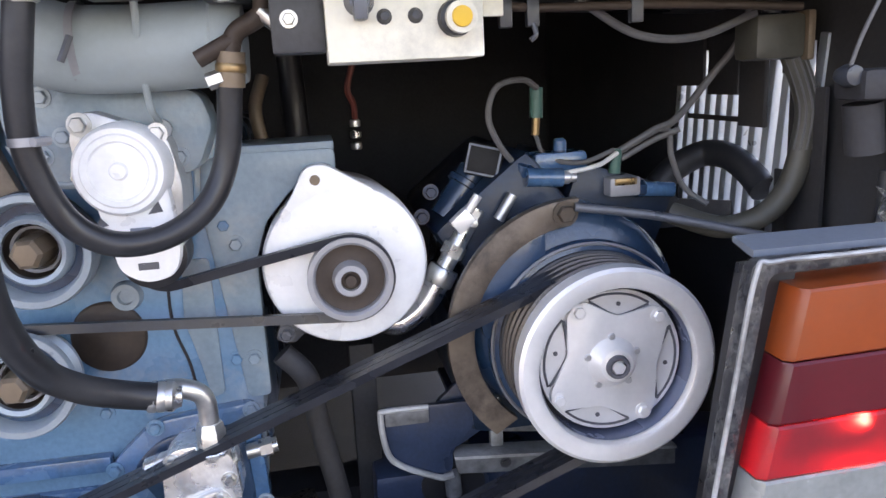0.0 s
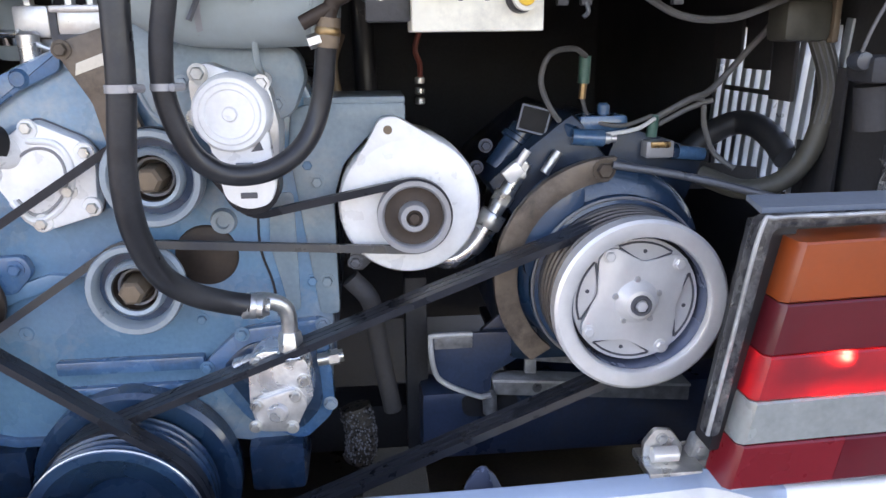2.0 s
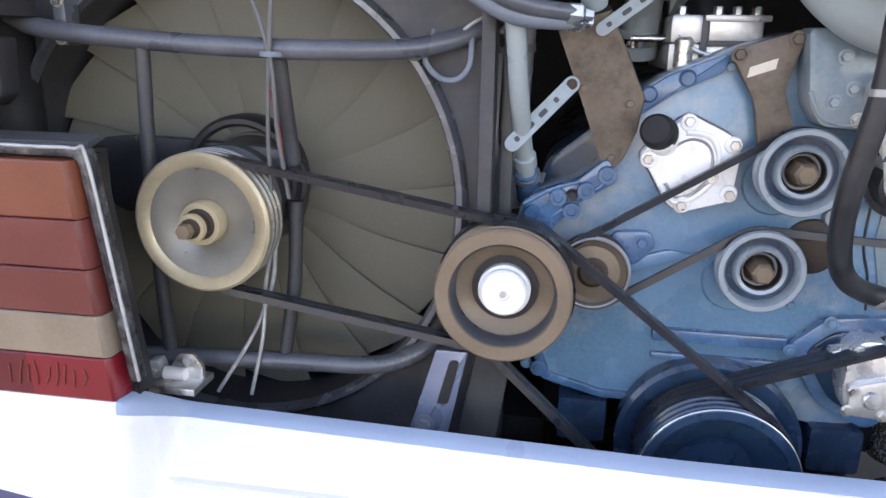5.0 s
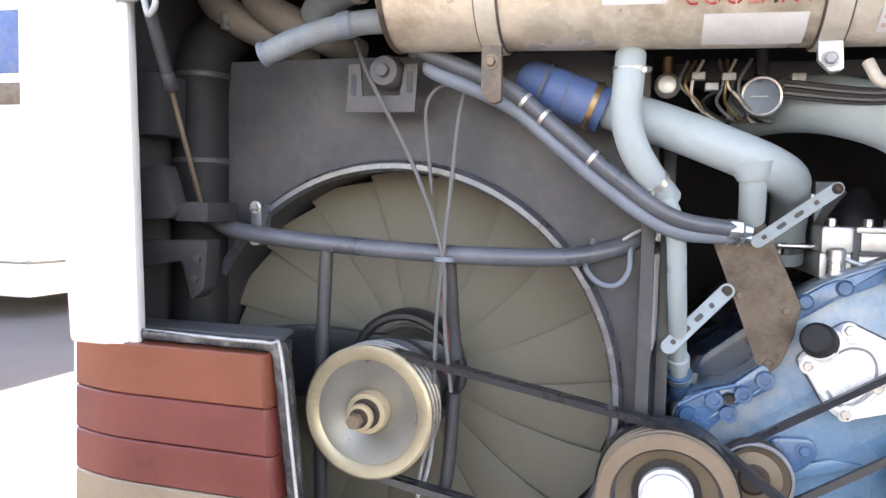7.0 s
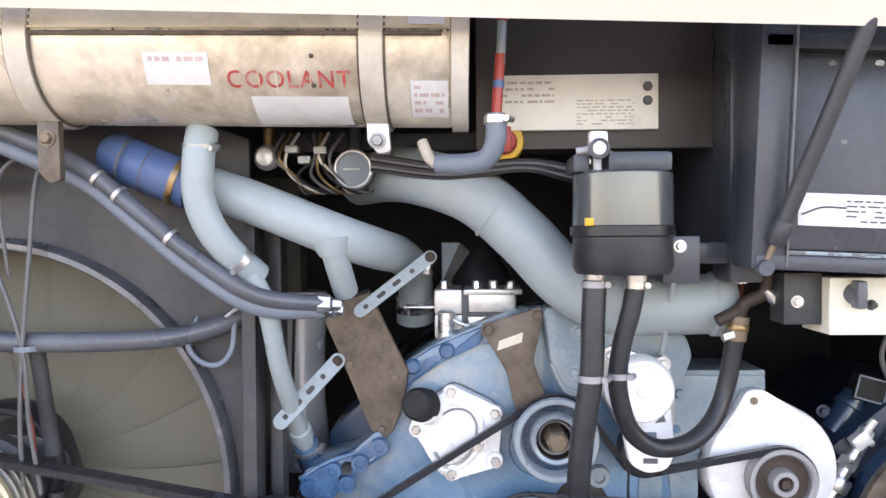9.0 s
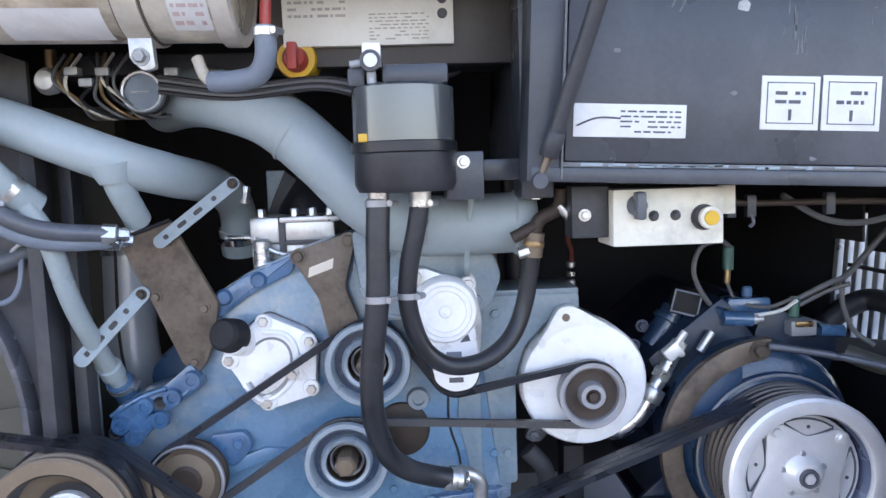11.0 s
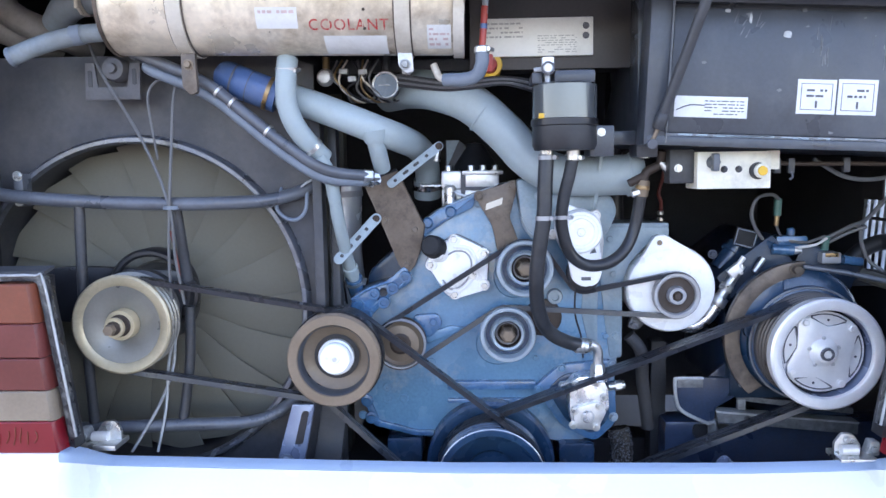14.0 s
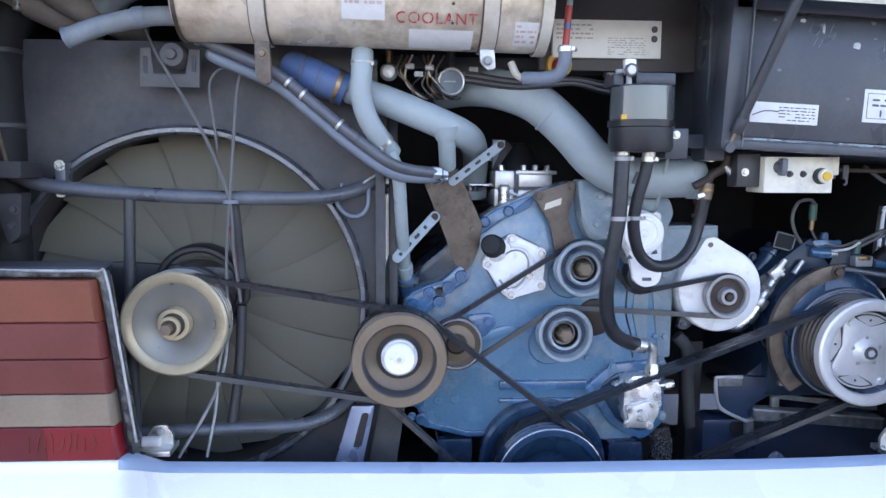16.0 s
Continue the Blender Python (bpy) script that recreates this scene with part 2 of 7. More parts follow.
PULB = mat("blue_grey_pulley", (0.30, 0.36, 0.40), 0.36, metal=0.2, var=0.15, scale=14, bump=0.08, dirt=(0.14, 0.16, 0.18), dirt_amount=0.25)
FINEINK = mat("worn_small_print", (0.50, 0.47, 0.41), 0.6, var=0.3, bump=0.0)
CHIP = mat("scuffed_metal", (0.17, 0.175, 0.18), 0.5, metal=0.3, var=0.4, scale=60, bump=0.1)
OILRED = mat("rust_red_paint", (0.16, 0.035, 0.025), 0.5, var=0.3, bump=0.1)


def glow(name, col, power):
    m = bpy.data.materials.new(name)
    m.use_nodes = True
    b = m.node_tree.nodes["Principled BSDF"]
    b.inputs["Base Color"].default_value = (*col, 1)
    b.inputs["Emission Color"].default_value = (*col, 1)
    b.inputs["Emission Strength"].default_value = power
    return m


BULB = glow("lit_bulb", (1.0, 0.15, 0.06), 70.0)
LITLENS = mat("lit_red_lens", (0.30, 0.006, 0.022), 0.5, var=0.12, scale=10, bump=0.0, coat=0.3, rvar=0.02)
LITLENS.node_tree.nodes["Principled BSDF"].inputs["Transmission Weight"].default_value = 0.45

GLASS = bpy.data.materials.new("clear_bowl")
GLASS.use_nodes = True
gb = GLASS.node_tree.nodes["Principled BSDF"]
gb.inputs["Base Color"].default_value = (0.75, 0.73, 0.66, 1)
gb.inputs["Transmission Weight"].default_value = 0.75
gb.inputs["Roughness"].default_value = 0.12


# ---- building helpers ----
ORIGIN = {}


def thing(name, at, label, category, group="", kind="", shift=(0, 0, 0)):
    """An empty at the base of a thing, which holds its parts; shift moves the whole thing."""
    ob = new(name)
    ob.empty_display_size = 0.02
    ob.location = Vector(at) + Vector(shift)
    ORIGIN[ob] = Vector(at)
    return tagged(ob, label, category, group, kind)


def part(name, bm, material, parent=None, label="", smooth=38):
    """One mesh object, of world coordinates, under a thing or a part."""
    me = bpy.data.meshes.new(name)
    bmesh.ops.recalc_face_normals(bm, faces=bm.faces)
    if parent:
        bm.transform(Matrix.Translation(-ORIGIN[parent]))
    bm.to_mesh(me)
    bm.free()
    me.materials.append(material)
    if smooth:
        me.shade_smooth()
        me.set_sharp_from_angle(angle=radians(smooth))
    ob = new(name, me)
    if parent:
        ob.parent = parent
        ORIGIN[ob] = ORIGIN[parent]
    else:
        ORIGIN[ob] = Vector()
    if label:
        ob["label"] = label
    return ob


def solo(name, bm, material, label, category, group="", kind="", smooth=38):
    return tagged(part(name, bm, material, None, smooth=smooth), label, category, group, kind)


def bevelled(bm, w, seg=2, angle=30):
    if w > 0:
        es = [e for e in bm.edges if len(e.link_faces) == 2 and e.calc_face_angle(0) > radians(angle)]
        bmesh.ops.bevel(bm, geom=es, offset=w, segments=seg, affect='EDGES', profile=0.6)
    return bm


def box(x0, x1, y0, y1, z0, z1, bev=0.003, m=None):
    bm = bmesh.new()
    bmesh.ops.create_cube(bm, size=1)
    bm.transform(Matrix.Translation(((x0 + x1) / 2, (y0 + y1) / 2, (z0 + z1) / 2)) @ Matrix.Diagonal((x1 - x0, y1 - y0, z1 - z0, 1)))
    bevelled(bm, bev)
    if m:
        bm.transform(m)
    return bm


def join(*bms):
    """Several meshes made into one."""
    first = bms[0]
    for other in bms[1:]:
        me = bpy.data.meshes.new("tmp")
        other.to_mesh(me)
        other.free()
        first.from_mesh(me)
        bpy.data.meshes.remove(me)
    return first


def lathe(c, profile, seg=48, axis=(0, 1, 0), close=True):
    """A turned body about an axis through c; profile: radius and way along the axis."""
    bm = bmesh.new()
    q = Vector((0, 0, 1)).rotation_difference(Vector(axis).normalized()).to_matrix().to_4x4()
    m = Matrix.Translation(c) @ q
    rings = []
    for r, h in profile:
        if r < 1e-5:
            rings.append([bm.verts.new(m @ Vector((0, 0, h)))])
        else:
            rings.append([bm.verts.new(m @ Vector((r * math.cos(2 * math.pi * k / seg), r * math.sin(2 * math.pi * k / seg), h))) for k in range(seg)])
    for a, b in zip(rings, rings[1:]):
        for k in range(seg):
            va = [a[k % len(a)], a[(k + 1) % len(a)]] if len(a) > 1 else [a[0]]
            vb = [b[(k + 1) % len(b)], b[k % len(b)]] if len(b) > 1 else [b[0]]
            if len(va) + len(vb) > 2:
                bm.faces.new(va + vb)
    if close:
        for r in (rings[0], rings[-1]):
            if len(r) > 2:
                bm.faces.new(r)
    return bm


def smooth_path(pts, n=8):
    """Points of a soft curve through pts."""
    p = [Vector(v) for v in pts]
    if len(p) < 3:
        return p
    p = [p[0] * 2 - p[1]] + p + [p[-1] * 2 - p[-2]]
    out = []
    for i in range(1, len(p) - 2):
        for k in range(n):
            t = k / n
            a, b, c, d = p[i - 1:i + 3]
            out.append(0.5 * ((2 * b) + (c - a) * t + (2 * a - 5 * b + 4 * c - d) * t * t + (3 * b - a - 3 * c + d) * t ** 3))
    return out + [p[-2]]


def tube(pts, r, seg=14, n=8, caps=True, soft=True, radii=None):
    """A round hose or pipe along a soft curve."""
    path = smooth_path(pts, n) if soft else [Vector(v) for v in pts]
    bm = bmesh.new()
    side = None
    rings = []
    for i, p in enumerate(path):
        d = (path[min(i + 1, len(path) - 1)] - path[max(i - 1, 0)]).normalized()
        if side is None:
            side = d.orthogonal().normalized()
        side = (side - d * side.dot(d)).normalized()
        up = d.cross(side)
        rr = r if radii is None else radii[0] + (radii[1] - radii[0]) * i / (len(path) - 1)
        rings.append([bm.verts.new(p + (side * math.cos(2 * math.pi * k / seg) + up * math.sin(2 * math.pi * k / seg)) * rr) for k in range(seg)])
    for a, b in zip(rings, rings[1:]):
        for k in range(seg):
            bm.faces.new((a[k], a[(k + 1) % seg], b[(k + 1) % seg], b[k]))
    if caps:
        bm.faces.new(rings[0])
        bm.faces.new(rings[-1])
    return bm


def plate(poly, y0, y1, bev=0.003, holes=()):
    """A flat piece with an outline in x and z, between two depths; round holes (x, z, r)."""
    bm = bmesh.new()
    vs = [bm.verts.new((x, y0, z)) for x, z in poly]
    if not holes:
        f = bm.faces.new(vs)
        faces = [f]
    else:
        es = [bm.edges.new((vs[i], vs[(i + 1) % len(vs)])) for i in range(len(vs))]
        for x, z, r in holes:
            n = 40 if r > 0.05 else 14
            hv = [bm.verts.new((x + r * math.cos(2 * math.pi * k / n), y0, z + r * math.sin(2 * math.pi * k / n))) for k in range(n)]
            es += [bm.edges.new((hv[i], hv[(i + 1) % n])) for i in range(n)]
        faces = [g for g in bmesh.ops.triangle_fill(bm, use_beauty=True, edges=es)["geom"] if isinstance(g, bmesh.types.BMFace)]
    ex = bmesh.ops.extrude_face_region(bm, geom=faces)
    bmesh.ops.translate(bm, verts=[g for g in ex["geom"] if isinstance(g, bmesh.types.BMVert)], vec=(0, y1 - y0, 0))
    if bev and not holes:
        bmesh.ops.recalc_face_normals(bm, faces=bm.faces)
        bevelled(bm, bev)
    return bm


def rounded(poly, r, n=4):
    """An outline with its corners rounded."""
    out = []
    p = [Vector(v) for v in poly]
    for i, b in enumerate(p):
        a, c = p[i - 1], p[(i + 1) % len(p)]
        u, v = (a - b), (c - b)
        k = min(r, u.length * 0.45, v.length * 0.45)
        s, e = b + u.normalized() * k, b + v.normalized() * k
        for j in range(n + 1):
            t = j / n
            out.append(tuple((1 - t) ** 2 * s + 2 * t * (1 - t) * b + t * t * e))
    return out


def bolt(c, r=0.009, h=0.008, axis=(0, -1, 0), washer=True):
    """A six-sided bolt head on its washer; c lies on the surface."""
    prof = [(r, 0), (r, h * 0.85), (r * 0.85, h), (0, h)]
    a = lathe(c, prof, 6, axis)
    if washer:
        a = join(a, lathe(c, [(r * 1.45, 0), (r * 1.45, h * 0.22), (r * 0.9, h * 0.22)], 16, axis))
    return a


def belt_points(circles):
    """The closed way of a belt round circles (x, z, r, turn), turn 1 or -1."""
    arcs, out = [], []
    n = len(circles)
    angs = []
    for i in range(n):
        x0, z0, r0, s0 = circles[i]
        x1, z1, r1, s1 = circles[(i + 1) % n]
        dx, dz = x1 - x0, z1 - z0
        dist = math.hypot(dx, dz)
        angs.append(math.atan2(dz, dx) - math.acos(max(-1, min(1, (r0 * s0 - r1 * s1) / dist))))
    for i in range(n):
        x, z, r, s = circles[i]
        a0, a1 = angs[i - 1], angs[i]
        if s < 0:
            a0, a1 = a0 + math.pi, a1 + math.pi
        turn = (a1 - a0) % (2 * math.pi) if s > 0 else -((a0 - a1) % (2 * math.pi))
        if abs(turn) > 2 * math.pi - 0.05:
            turn = 0
        k = max(2, int(abs(turn) / 0.16))
        for j in range(k + 1):
            a = a0 + turn * j / k
            out.append((x + r * math.cos(a), z + r * math.sin(a)))
    return out


def belt(circles, y, w=0.015, t=0.0115):
    """A V-belt lying in one plane."""
    pts = belt_points(circles)
    bm = bmesh.new()
    n = len(pts)
    rings = []
    area = sum(pts[i][0] * pts[(i + 1) % n][1] - pts[(i + 1) % n][0] * pts[i][1] for i in range(n))
    sgn = 1 if area > 0 else -1
    for i in range(n):
        ax, az = pts[i - 1]
        bx, bz = pts[(i + 1) % n]
        d = Vector((bx - ax, bz - az)).normalized()
        nx, nz = d.y * sgn, -d.x * sgn
        x, z = pts[i]
        rings.append([bm.verts.new((x + nx * o, y + k, z + nz * o)) for o, k in ((t / 2, -w / 2), (t / 2, w / 2), (-t / 2, w * 0.36), (-t / 2, -w * 0.36))])
    for i in range(n):
        a, b = rings[i], rings[(i + 1) % n]
        for k in range(4):
            bm.faces.new((a[k], a[(k + 1) % 4], b[(k + 1) % 4], b[k]))
    return bm


def grooves(r, y0, count, pitch, depth=0.009):
    """A rim profile with V-grooves from the depth y0 on."""
    prof = []
    for k in range(count):
        a = y0 + k * pitch
        prof += [(r, a), (r, a + pitch * 0.18), (r - depth, a + pitch * 0.42), (r - depth, a + pitch * 0.62), (r, a + pitch * 0.86)]
    return prof + [(r, y0 + count * pitch)]


def clamp(c, r, axis, w=0.012, t=0.002):
    """A worm-drive hose clamp with its screw housing."""
    ring = lathe(c, [(r, -w / 2), (r + t, -w / 2), (r + t, w / 2), (r, w / 2), (r, -w / 2)], 24, axis, close=False)
    a = Vector(axis).normalized()
    o = a.cross(Vector((0.3, -1, 0.2))).normalized()
    o = (o + Vector((0, -0.8, 0))).normalized()
    o = (o - a * o.dot(a)).normalized()
    p = Vector(c) + o * (r + t + 0.003)
    s = a.cross(o)
    return join(ring, tube([p - s * 0.009, p + s * 0.009], 0.0045, 8, soft=False))


def bars(x0, x1, z0, z1, y, rows, seed, gap=0.45, cols=1):
    """Lines of unreadable print on a flat sheet."""
    rnd = random.Random(seed)
    bm = bmesh.new()
    h = (z1 - z0) / rows
    cw = (x1 - x0) / cols
    for c in range(cols):
        for k in range(rows):
            x = x0 + c * cw
            while x < x0 + (c + 1) * cw - 0.004:
                w = min(rnd.uniform(0.004, 0.016), x0 + (c + 1) * cw - 0.002 - x)
                if rnd.random() < 0.85 and w > 0.002:
                    zz = z1 - (k + 0.5) * h
                    vs = [bm.verts.new(v) for v in ((x, y, zz - h * gap / 2), (x + w, y, zz - h * gap / 2), (x + w, y, zz + h * gap / 2), (x, y, zz + h * gap / 2))]
                    bm.faces.new(vs)
                x += w + 0.003
    return bm


# ---- ground and distance ----
g = bmesh.new()
bmesh.ops.create_grid(g, x_segments=8, y_segments=8, size=400)
solo("ground", g, ASPHALT, "grey asphalt yard with coarse stone chips", "ground", kind="structure", smooth=0)


def bend(x):
    """How far the rounded corner of the tail falls back at x."""
    a = max(0.0, abs(x) - 1.08)
    return 1.5 * a * a


def strip(x0, x1, prof, n=14, y_add=0.0):
    """A profile of (y, z) drawn across the bus along its rounded tail."""
    bm = bmesh.new()
    rings = []
    for i in range(n + 1):
        x = x0 + (x1 - x0) * i / n
        rings.append([bm.verts.new((x, y + bend(x) + y_add, z)) for y, z in prof])
    k = len(prof)
    for a, b in zip(rings, rings[1:]):
        for j in range(k):
            bm.faces.new((a[j], a[(j + 1) % k], b[(j + 1) % k], b[j]))
    bm.faces.new(rings[0])
    bm.faces.new(rings[-1])
    return bm


LEFT, RIGHT = -1.225, 1.18
# ---- bus shell ----
bus = thing("bus_body", (0, 0.1, 0.3), "white painted coach tail with an open engine bay", "bus body", kind="structure")
part("side_wall", box(LEFT, LEFT + 0.02, 0.03, 9.0, 0.35, 3.2, 0.0), WHITE, bus)
right_wall = bmesh.new()
for v in (box(RIGHT - 0.02, RIGHT, 0.03, 0.295, 0.35, 3.2, 0), box(RIGHT - 0.02, RIGHT, 0.67, 9.0, 0.35, 3.2, 0),
          box(RIGHT - 0.02, RIGHT, 0.295, 0.67, 0.35, 0.905, 0), box(RIGHT - 0.02, RIGHT, 0.295, 0.67, 1.17, 3.2, 0)):
    right_wall = join(right_wall, v)
part("side_wall", right_wall, WHITE, bus)
part("roof", box(LEFT, RIGHT, 0.0, 9.0, 3.2, 3.26, 0.02), WHITE, bus)
part("front_wall", box(LEFT + 0.02, RIGHT - 0.02, 8.9, 9.0, 0.35, 3.2, 0.0), WHITE, bus)
part("rear_wall", strip(LEFT, RIGHT, [(0.0, 1.80), (0.0, 3.2), (0.05, 3.2), (0.05, 1.80)], 20), WHITE, bus)
part("bay_ceiling", box(LEFT + 0.02, RIGHT - 0.02, 0.06, 1.5, 1.80, 1.84, 0.0), BAYSHADE, bus)
part("bay_bulkhead", box(LEFT + 0.02, RIGHT - 0.02, 1.46, 1.5, 0.30, 1.80, 0.0), BAYSHADE, bus)
# dark lining added over the white side walls to put the bay's shade in
liner = box(RIGHT - 0.030, RIGHT - 0.0205, 0.06, 0.295, 0.35, 1.80, 0)
for v in (box(RIGHT - 0.030, RIGHT - 0.0205, 0.67, 1.46, 0.35, 1.80, 0), box(RIGHT - 0.030, RIGHT - 0.0205, 0.295, 0.67, 0.35, 0.905, 0), box(RIGHT - 0.030, RIGHT - 0.0205, 0.295, 0.67, 1.17, 1.80, 0)):
    liner = join(liner, v)
part("shade_lining", liner, BAYSHADE, bus)
part("shade_lining", box(LEFT + 0.02, LEFT + 0.032, 0.06, 1.46, 0.35, 1.80, 0.0), BAYSHADE, bus)
def pillar(x_out_low, x_in_low, x_out_top, x_in_top, y0, y1, z0, z1):
    """A leaning corner post."""
    bm = bmesh.new()
    vs = [bm.verts.new(v) for v in ((x_out_low, y0, z0), (x_in_low, y0, z0), (x_in_low, y1, z0), (x_out_low, y1, z0), (x_out_top, y0, z1), (x_in_top, y0, z1), (x_in_top, y1, z1), (x_out_top, y1, z1))]
    for f in ((0, 1, 2, 3), (7, 6, 5, 4), (0, 4, 5, 1), (1, 5, 6, 2), (2, 6, 7, 3), (3, 7, 4, 0)):
        bm.faces.new([vs[i] for i in f])
    bmesh.ops.recalc_face_normals(bm, faces=bm.faces)
    return bevelled(bm, 0.012, 3)


part("corner_pillar", pillar(-1.205, -1.094, -1.275, -1.135, -0.005, 0.05, 0.99, 1.90), WHITE, bus, "white painted corner pillar")
part("pillar_flange", pillar(-1.098, -1.080, -1.139, -1.121, 0.004, 0.02, 0.99, 1.90), WHITE, bus)
part("corner_pillar", pillar(1.150, 1.182, 1.150, 1.186, 0.004, 0.05, 0.975, 1.90), WHITE, bus)
# dark sheets added to hide the bright ground below the engine
part("undertray", box(LEFT + 0.03, 0.43, 0.03, 0.92, 0.290, 0.300, 0), TRAY, bus)
part("undertray", box(0.56, RIGHT - 0.03, 0.03, 0.92, 0.290, 0.300, 0), TRAY, bus)
part("undertray", box(0.43, 0.56, 0.80, 0.92, 0.290, 0.300, 0), TRAY, bus)

bumper = thing("bumper", (0, -0.02, 0.2), "white painted rear bumper panel below the engine bay", "bumper")
END = [(0.045, 0.596), (0.045, 0.623), (0.006, 0.627), (-0.003, 0.625), (-0.006, 0.618), (-0.006, 0.606), (-0.012, 0.600), (-0.024, 0.594), (-0.075, 0.44), (-0.095, 0.30), (-0.06, 0.24), (0.02, 0.24), (0.02, 0.55)]
MID = [(0.118, 0.530), (0.118, 0.570), (0.112, 0.5735), (0.101, 0.5705), (0.091, 0.5655), (0.086, 0.5610), (0.052, 0.526), (0.010, 0.478), (-0.035, 0.405), (-0.095, 0.30), (-0.06, 0.24), (0.02, 0.24), (0.02, 0.50)]


def lip(x0, x1, rows, n=60, out=0.0):
    """The bumper's section drawn along its length: high at both ends, a low ledge set back between the lamps."""
    bm = bmesh.new()
    rings = []
    for i in range(n + 1):
        x = x0 + (x1 - x0) * i / n
        a = min(1.0, max(0.0, min((x + 0.815) / 0.06, (0.955 - x) / 0.06)))
        w = a * a * (3 - 2 * a)
        ring = []
        for k in rows:
            y = END[k][0] + (MID[k][0] - END[k][0]) * w
            rise = -0.016 * x if x < 0 else 0.004 * x + 0.06 * max(0.0, x - 0.5) ** 2
            top = END[k][1] + (0.011 if x < 0 and k < 8 else 0.0)
            z = top + (MID[k][1] + (rise if k < 7 else 0) - top) * w
            ring.append(bm.verts.new((x, y + bend(x) - out, z + out)))
        rings.append(ring)
    m = len(rows)
    for a, b in zip(rings, rings[1:]):
        for q in range(m):
            bm.faces.new((a[q], a[(q + 1) % m], b[(q + 1) % m], b[q]))
    bm.faces.new(rings[0])
    bm.faces.new(rings[-1])
    return bm


part("skin", lip(-1.222, 1.172, range(13), 300), WHITE, bumper, smooth=60)
# strip over the lip that carries its shade as colour
part("lip_shade", lip(-0.818, 0.955, (0, 1, 2, 3, 4, 5), 220, 0.003), LIPSHADE, bumper, "bumper's upper lip, bluish shade put into the colour")
sk = bmesh.new()
rings = []
for i in range(25):
    x = -1.228 + 0.70 * i / 24
    zt = 0.512 - 0.09 * max(0.0, (x + 1.10) / 0.57) ** 1.6
    rings.append([sk.verts.new((x, y + bend(x), z)) for y, z in ((-0.040, zt), (-0.068 + (0.512 - zt) * -0.12, zt - 0.004), (-0.108, 0.34), (-0.06, 0.33))])
for a, b in zip(rings, rings[1:]):
    for j in range(4):
        sk.faces.new((a[j], a[(j + 1) % 4], b[(j + 1) % 4], b[j]))
part("skirt", sk, SKIRT, bumper, "dark violet lower corner skirt")
bumper.rotation_euler = (0, radians(0.3), 0)

# raised engine door over the opening
door = thing("engine_door", (0, 0.0, 1.6), "raised cream engine door seen from below its edge", "engine door")
dm = bmesh.new()
vs = [dm.verts.new(v) for v in ((-1.19, -0.02, 1.608), (1.22, -0.02, 1.512), (1.24, -0.46, 2.21), (-1.21, -0.46, 2.33),
                                (-1.19, 0.02, 1.631), (1.22, 0.02, 1.535), (1.24, -0.42, 2.23), (-1.21, -0.42, 2.35))]
for f in ((0, 1, 2, 3), (7, 6, 5, 4), (0, 4, 5, 1), (1, 5, 6, 2), (2, 6, 7, 3), (3, 7, 4, 0)):
    dm.faces.new([vs[i] for i in f])
bevelled(dm, 0.008)
part("panel", dm, INNER, door)

# side grille in the far wall
gr = thing("side_grille", (RIGHT - 0.02, 0.55, 0.92), "pale vertical side grille slats letting daylight in", "grille", kind="structure")
for k in range(12):
    y = 0.285 + k * 0.0345
    lean = Matrix.Translation((RIGHT - 0.0275, y + 0.0085, 1.0375)) @ Matrix.Rotation(radians(7), 4, 'X')
    part("slat", box(-0.0065, 0.0065, -0.0085, 0.0085, -0.1425, 0.1425, 0.002, lean), FIN, gr)

# ---- tail lamps ----
def lens(side, edge, x_out, z0, z1, part_from=0.0, part_to=None):
    """One lens bar with a chamfered inner end on the slanting edge line."""
    bm = bmesh.new()
    rows = []
    for z, dy in ((z0, 0.0025), (z0 + 0.0025, 0.0), (z1 - 0.0025, 0.0), (z1, 0.0025)):
        xi = side * edge(z)
        start = xi + side * part_from
        stop = x_out if part_to is None else xi + side * part_to
        row = []
        if part_from == 0.0:
            row += [(start, 0.05), (start, 0.004), (start + side * 0.007, -0.005 + dy)]
            first = start + side * 0.007
        else:
            row += [(start, 0.05), (start, -0.005 + dy)]
            first = start
        for k in range(1, 9):
            x = first + (stop - first) * k / 8
            row.append((x, -0.005 + dy + bend(x)))
        row.append((stop, 0.05 + bend(stop)))
        lift = 0.026 if side > 0 else 0.0
        rows.append([bm.verts.new((x, y, z + lift * (abs(x) - 0.90))) for x, y in row])
    for a, b in zip(rows, rows[1:]):
        n = len(a)
        for j in range(n):
            bm.faces.new((a[j], a[(j + 1) % n], b[(j + 1) % n], b[j]))
    bm.faces.new(rows[0])
    bm.faces.new(rows[-1])
    return bm


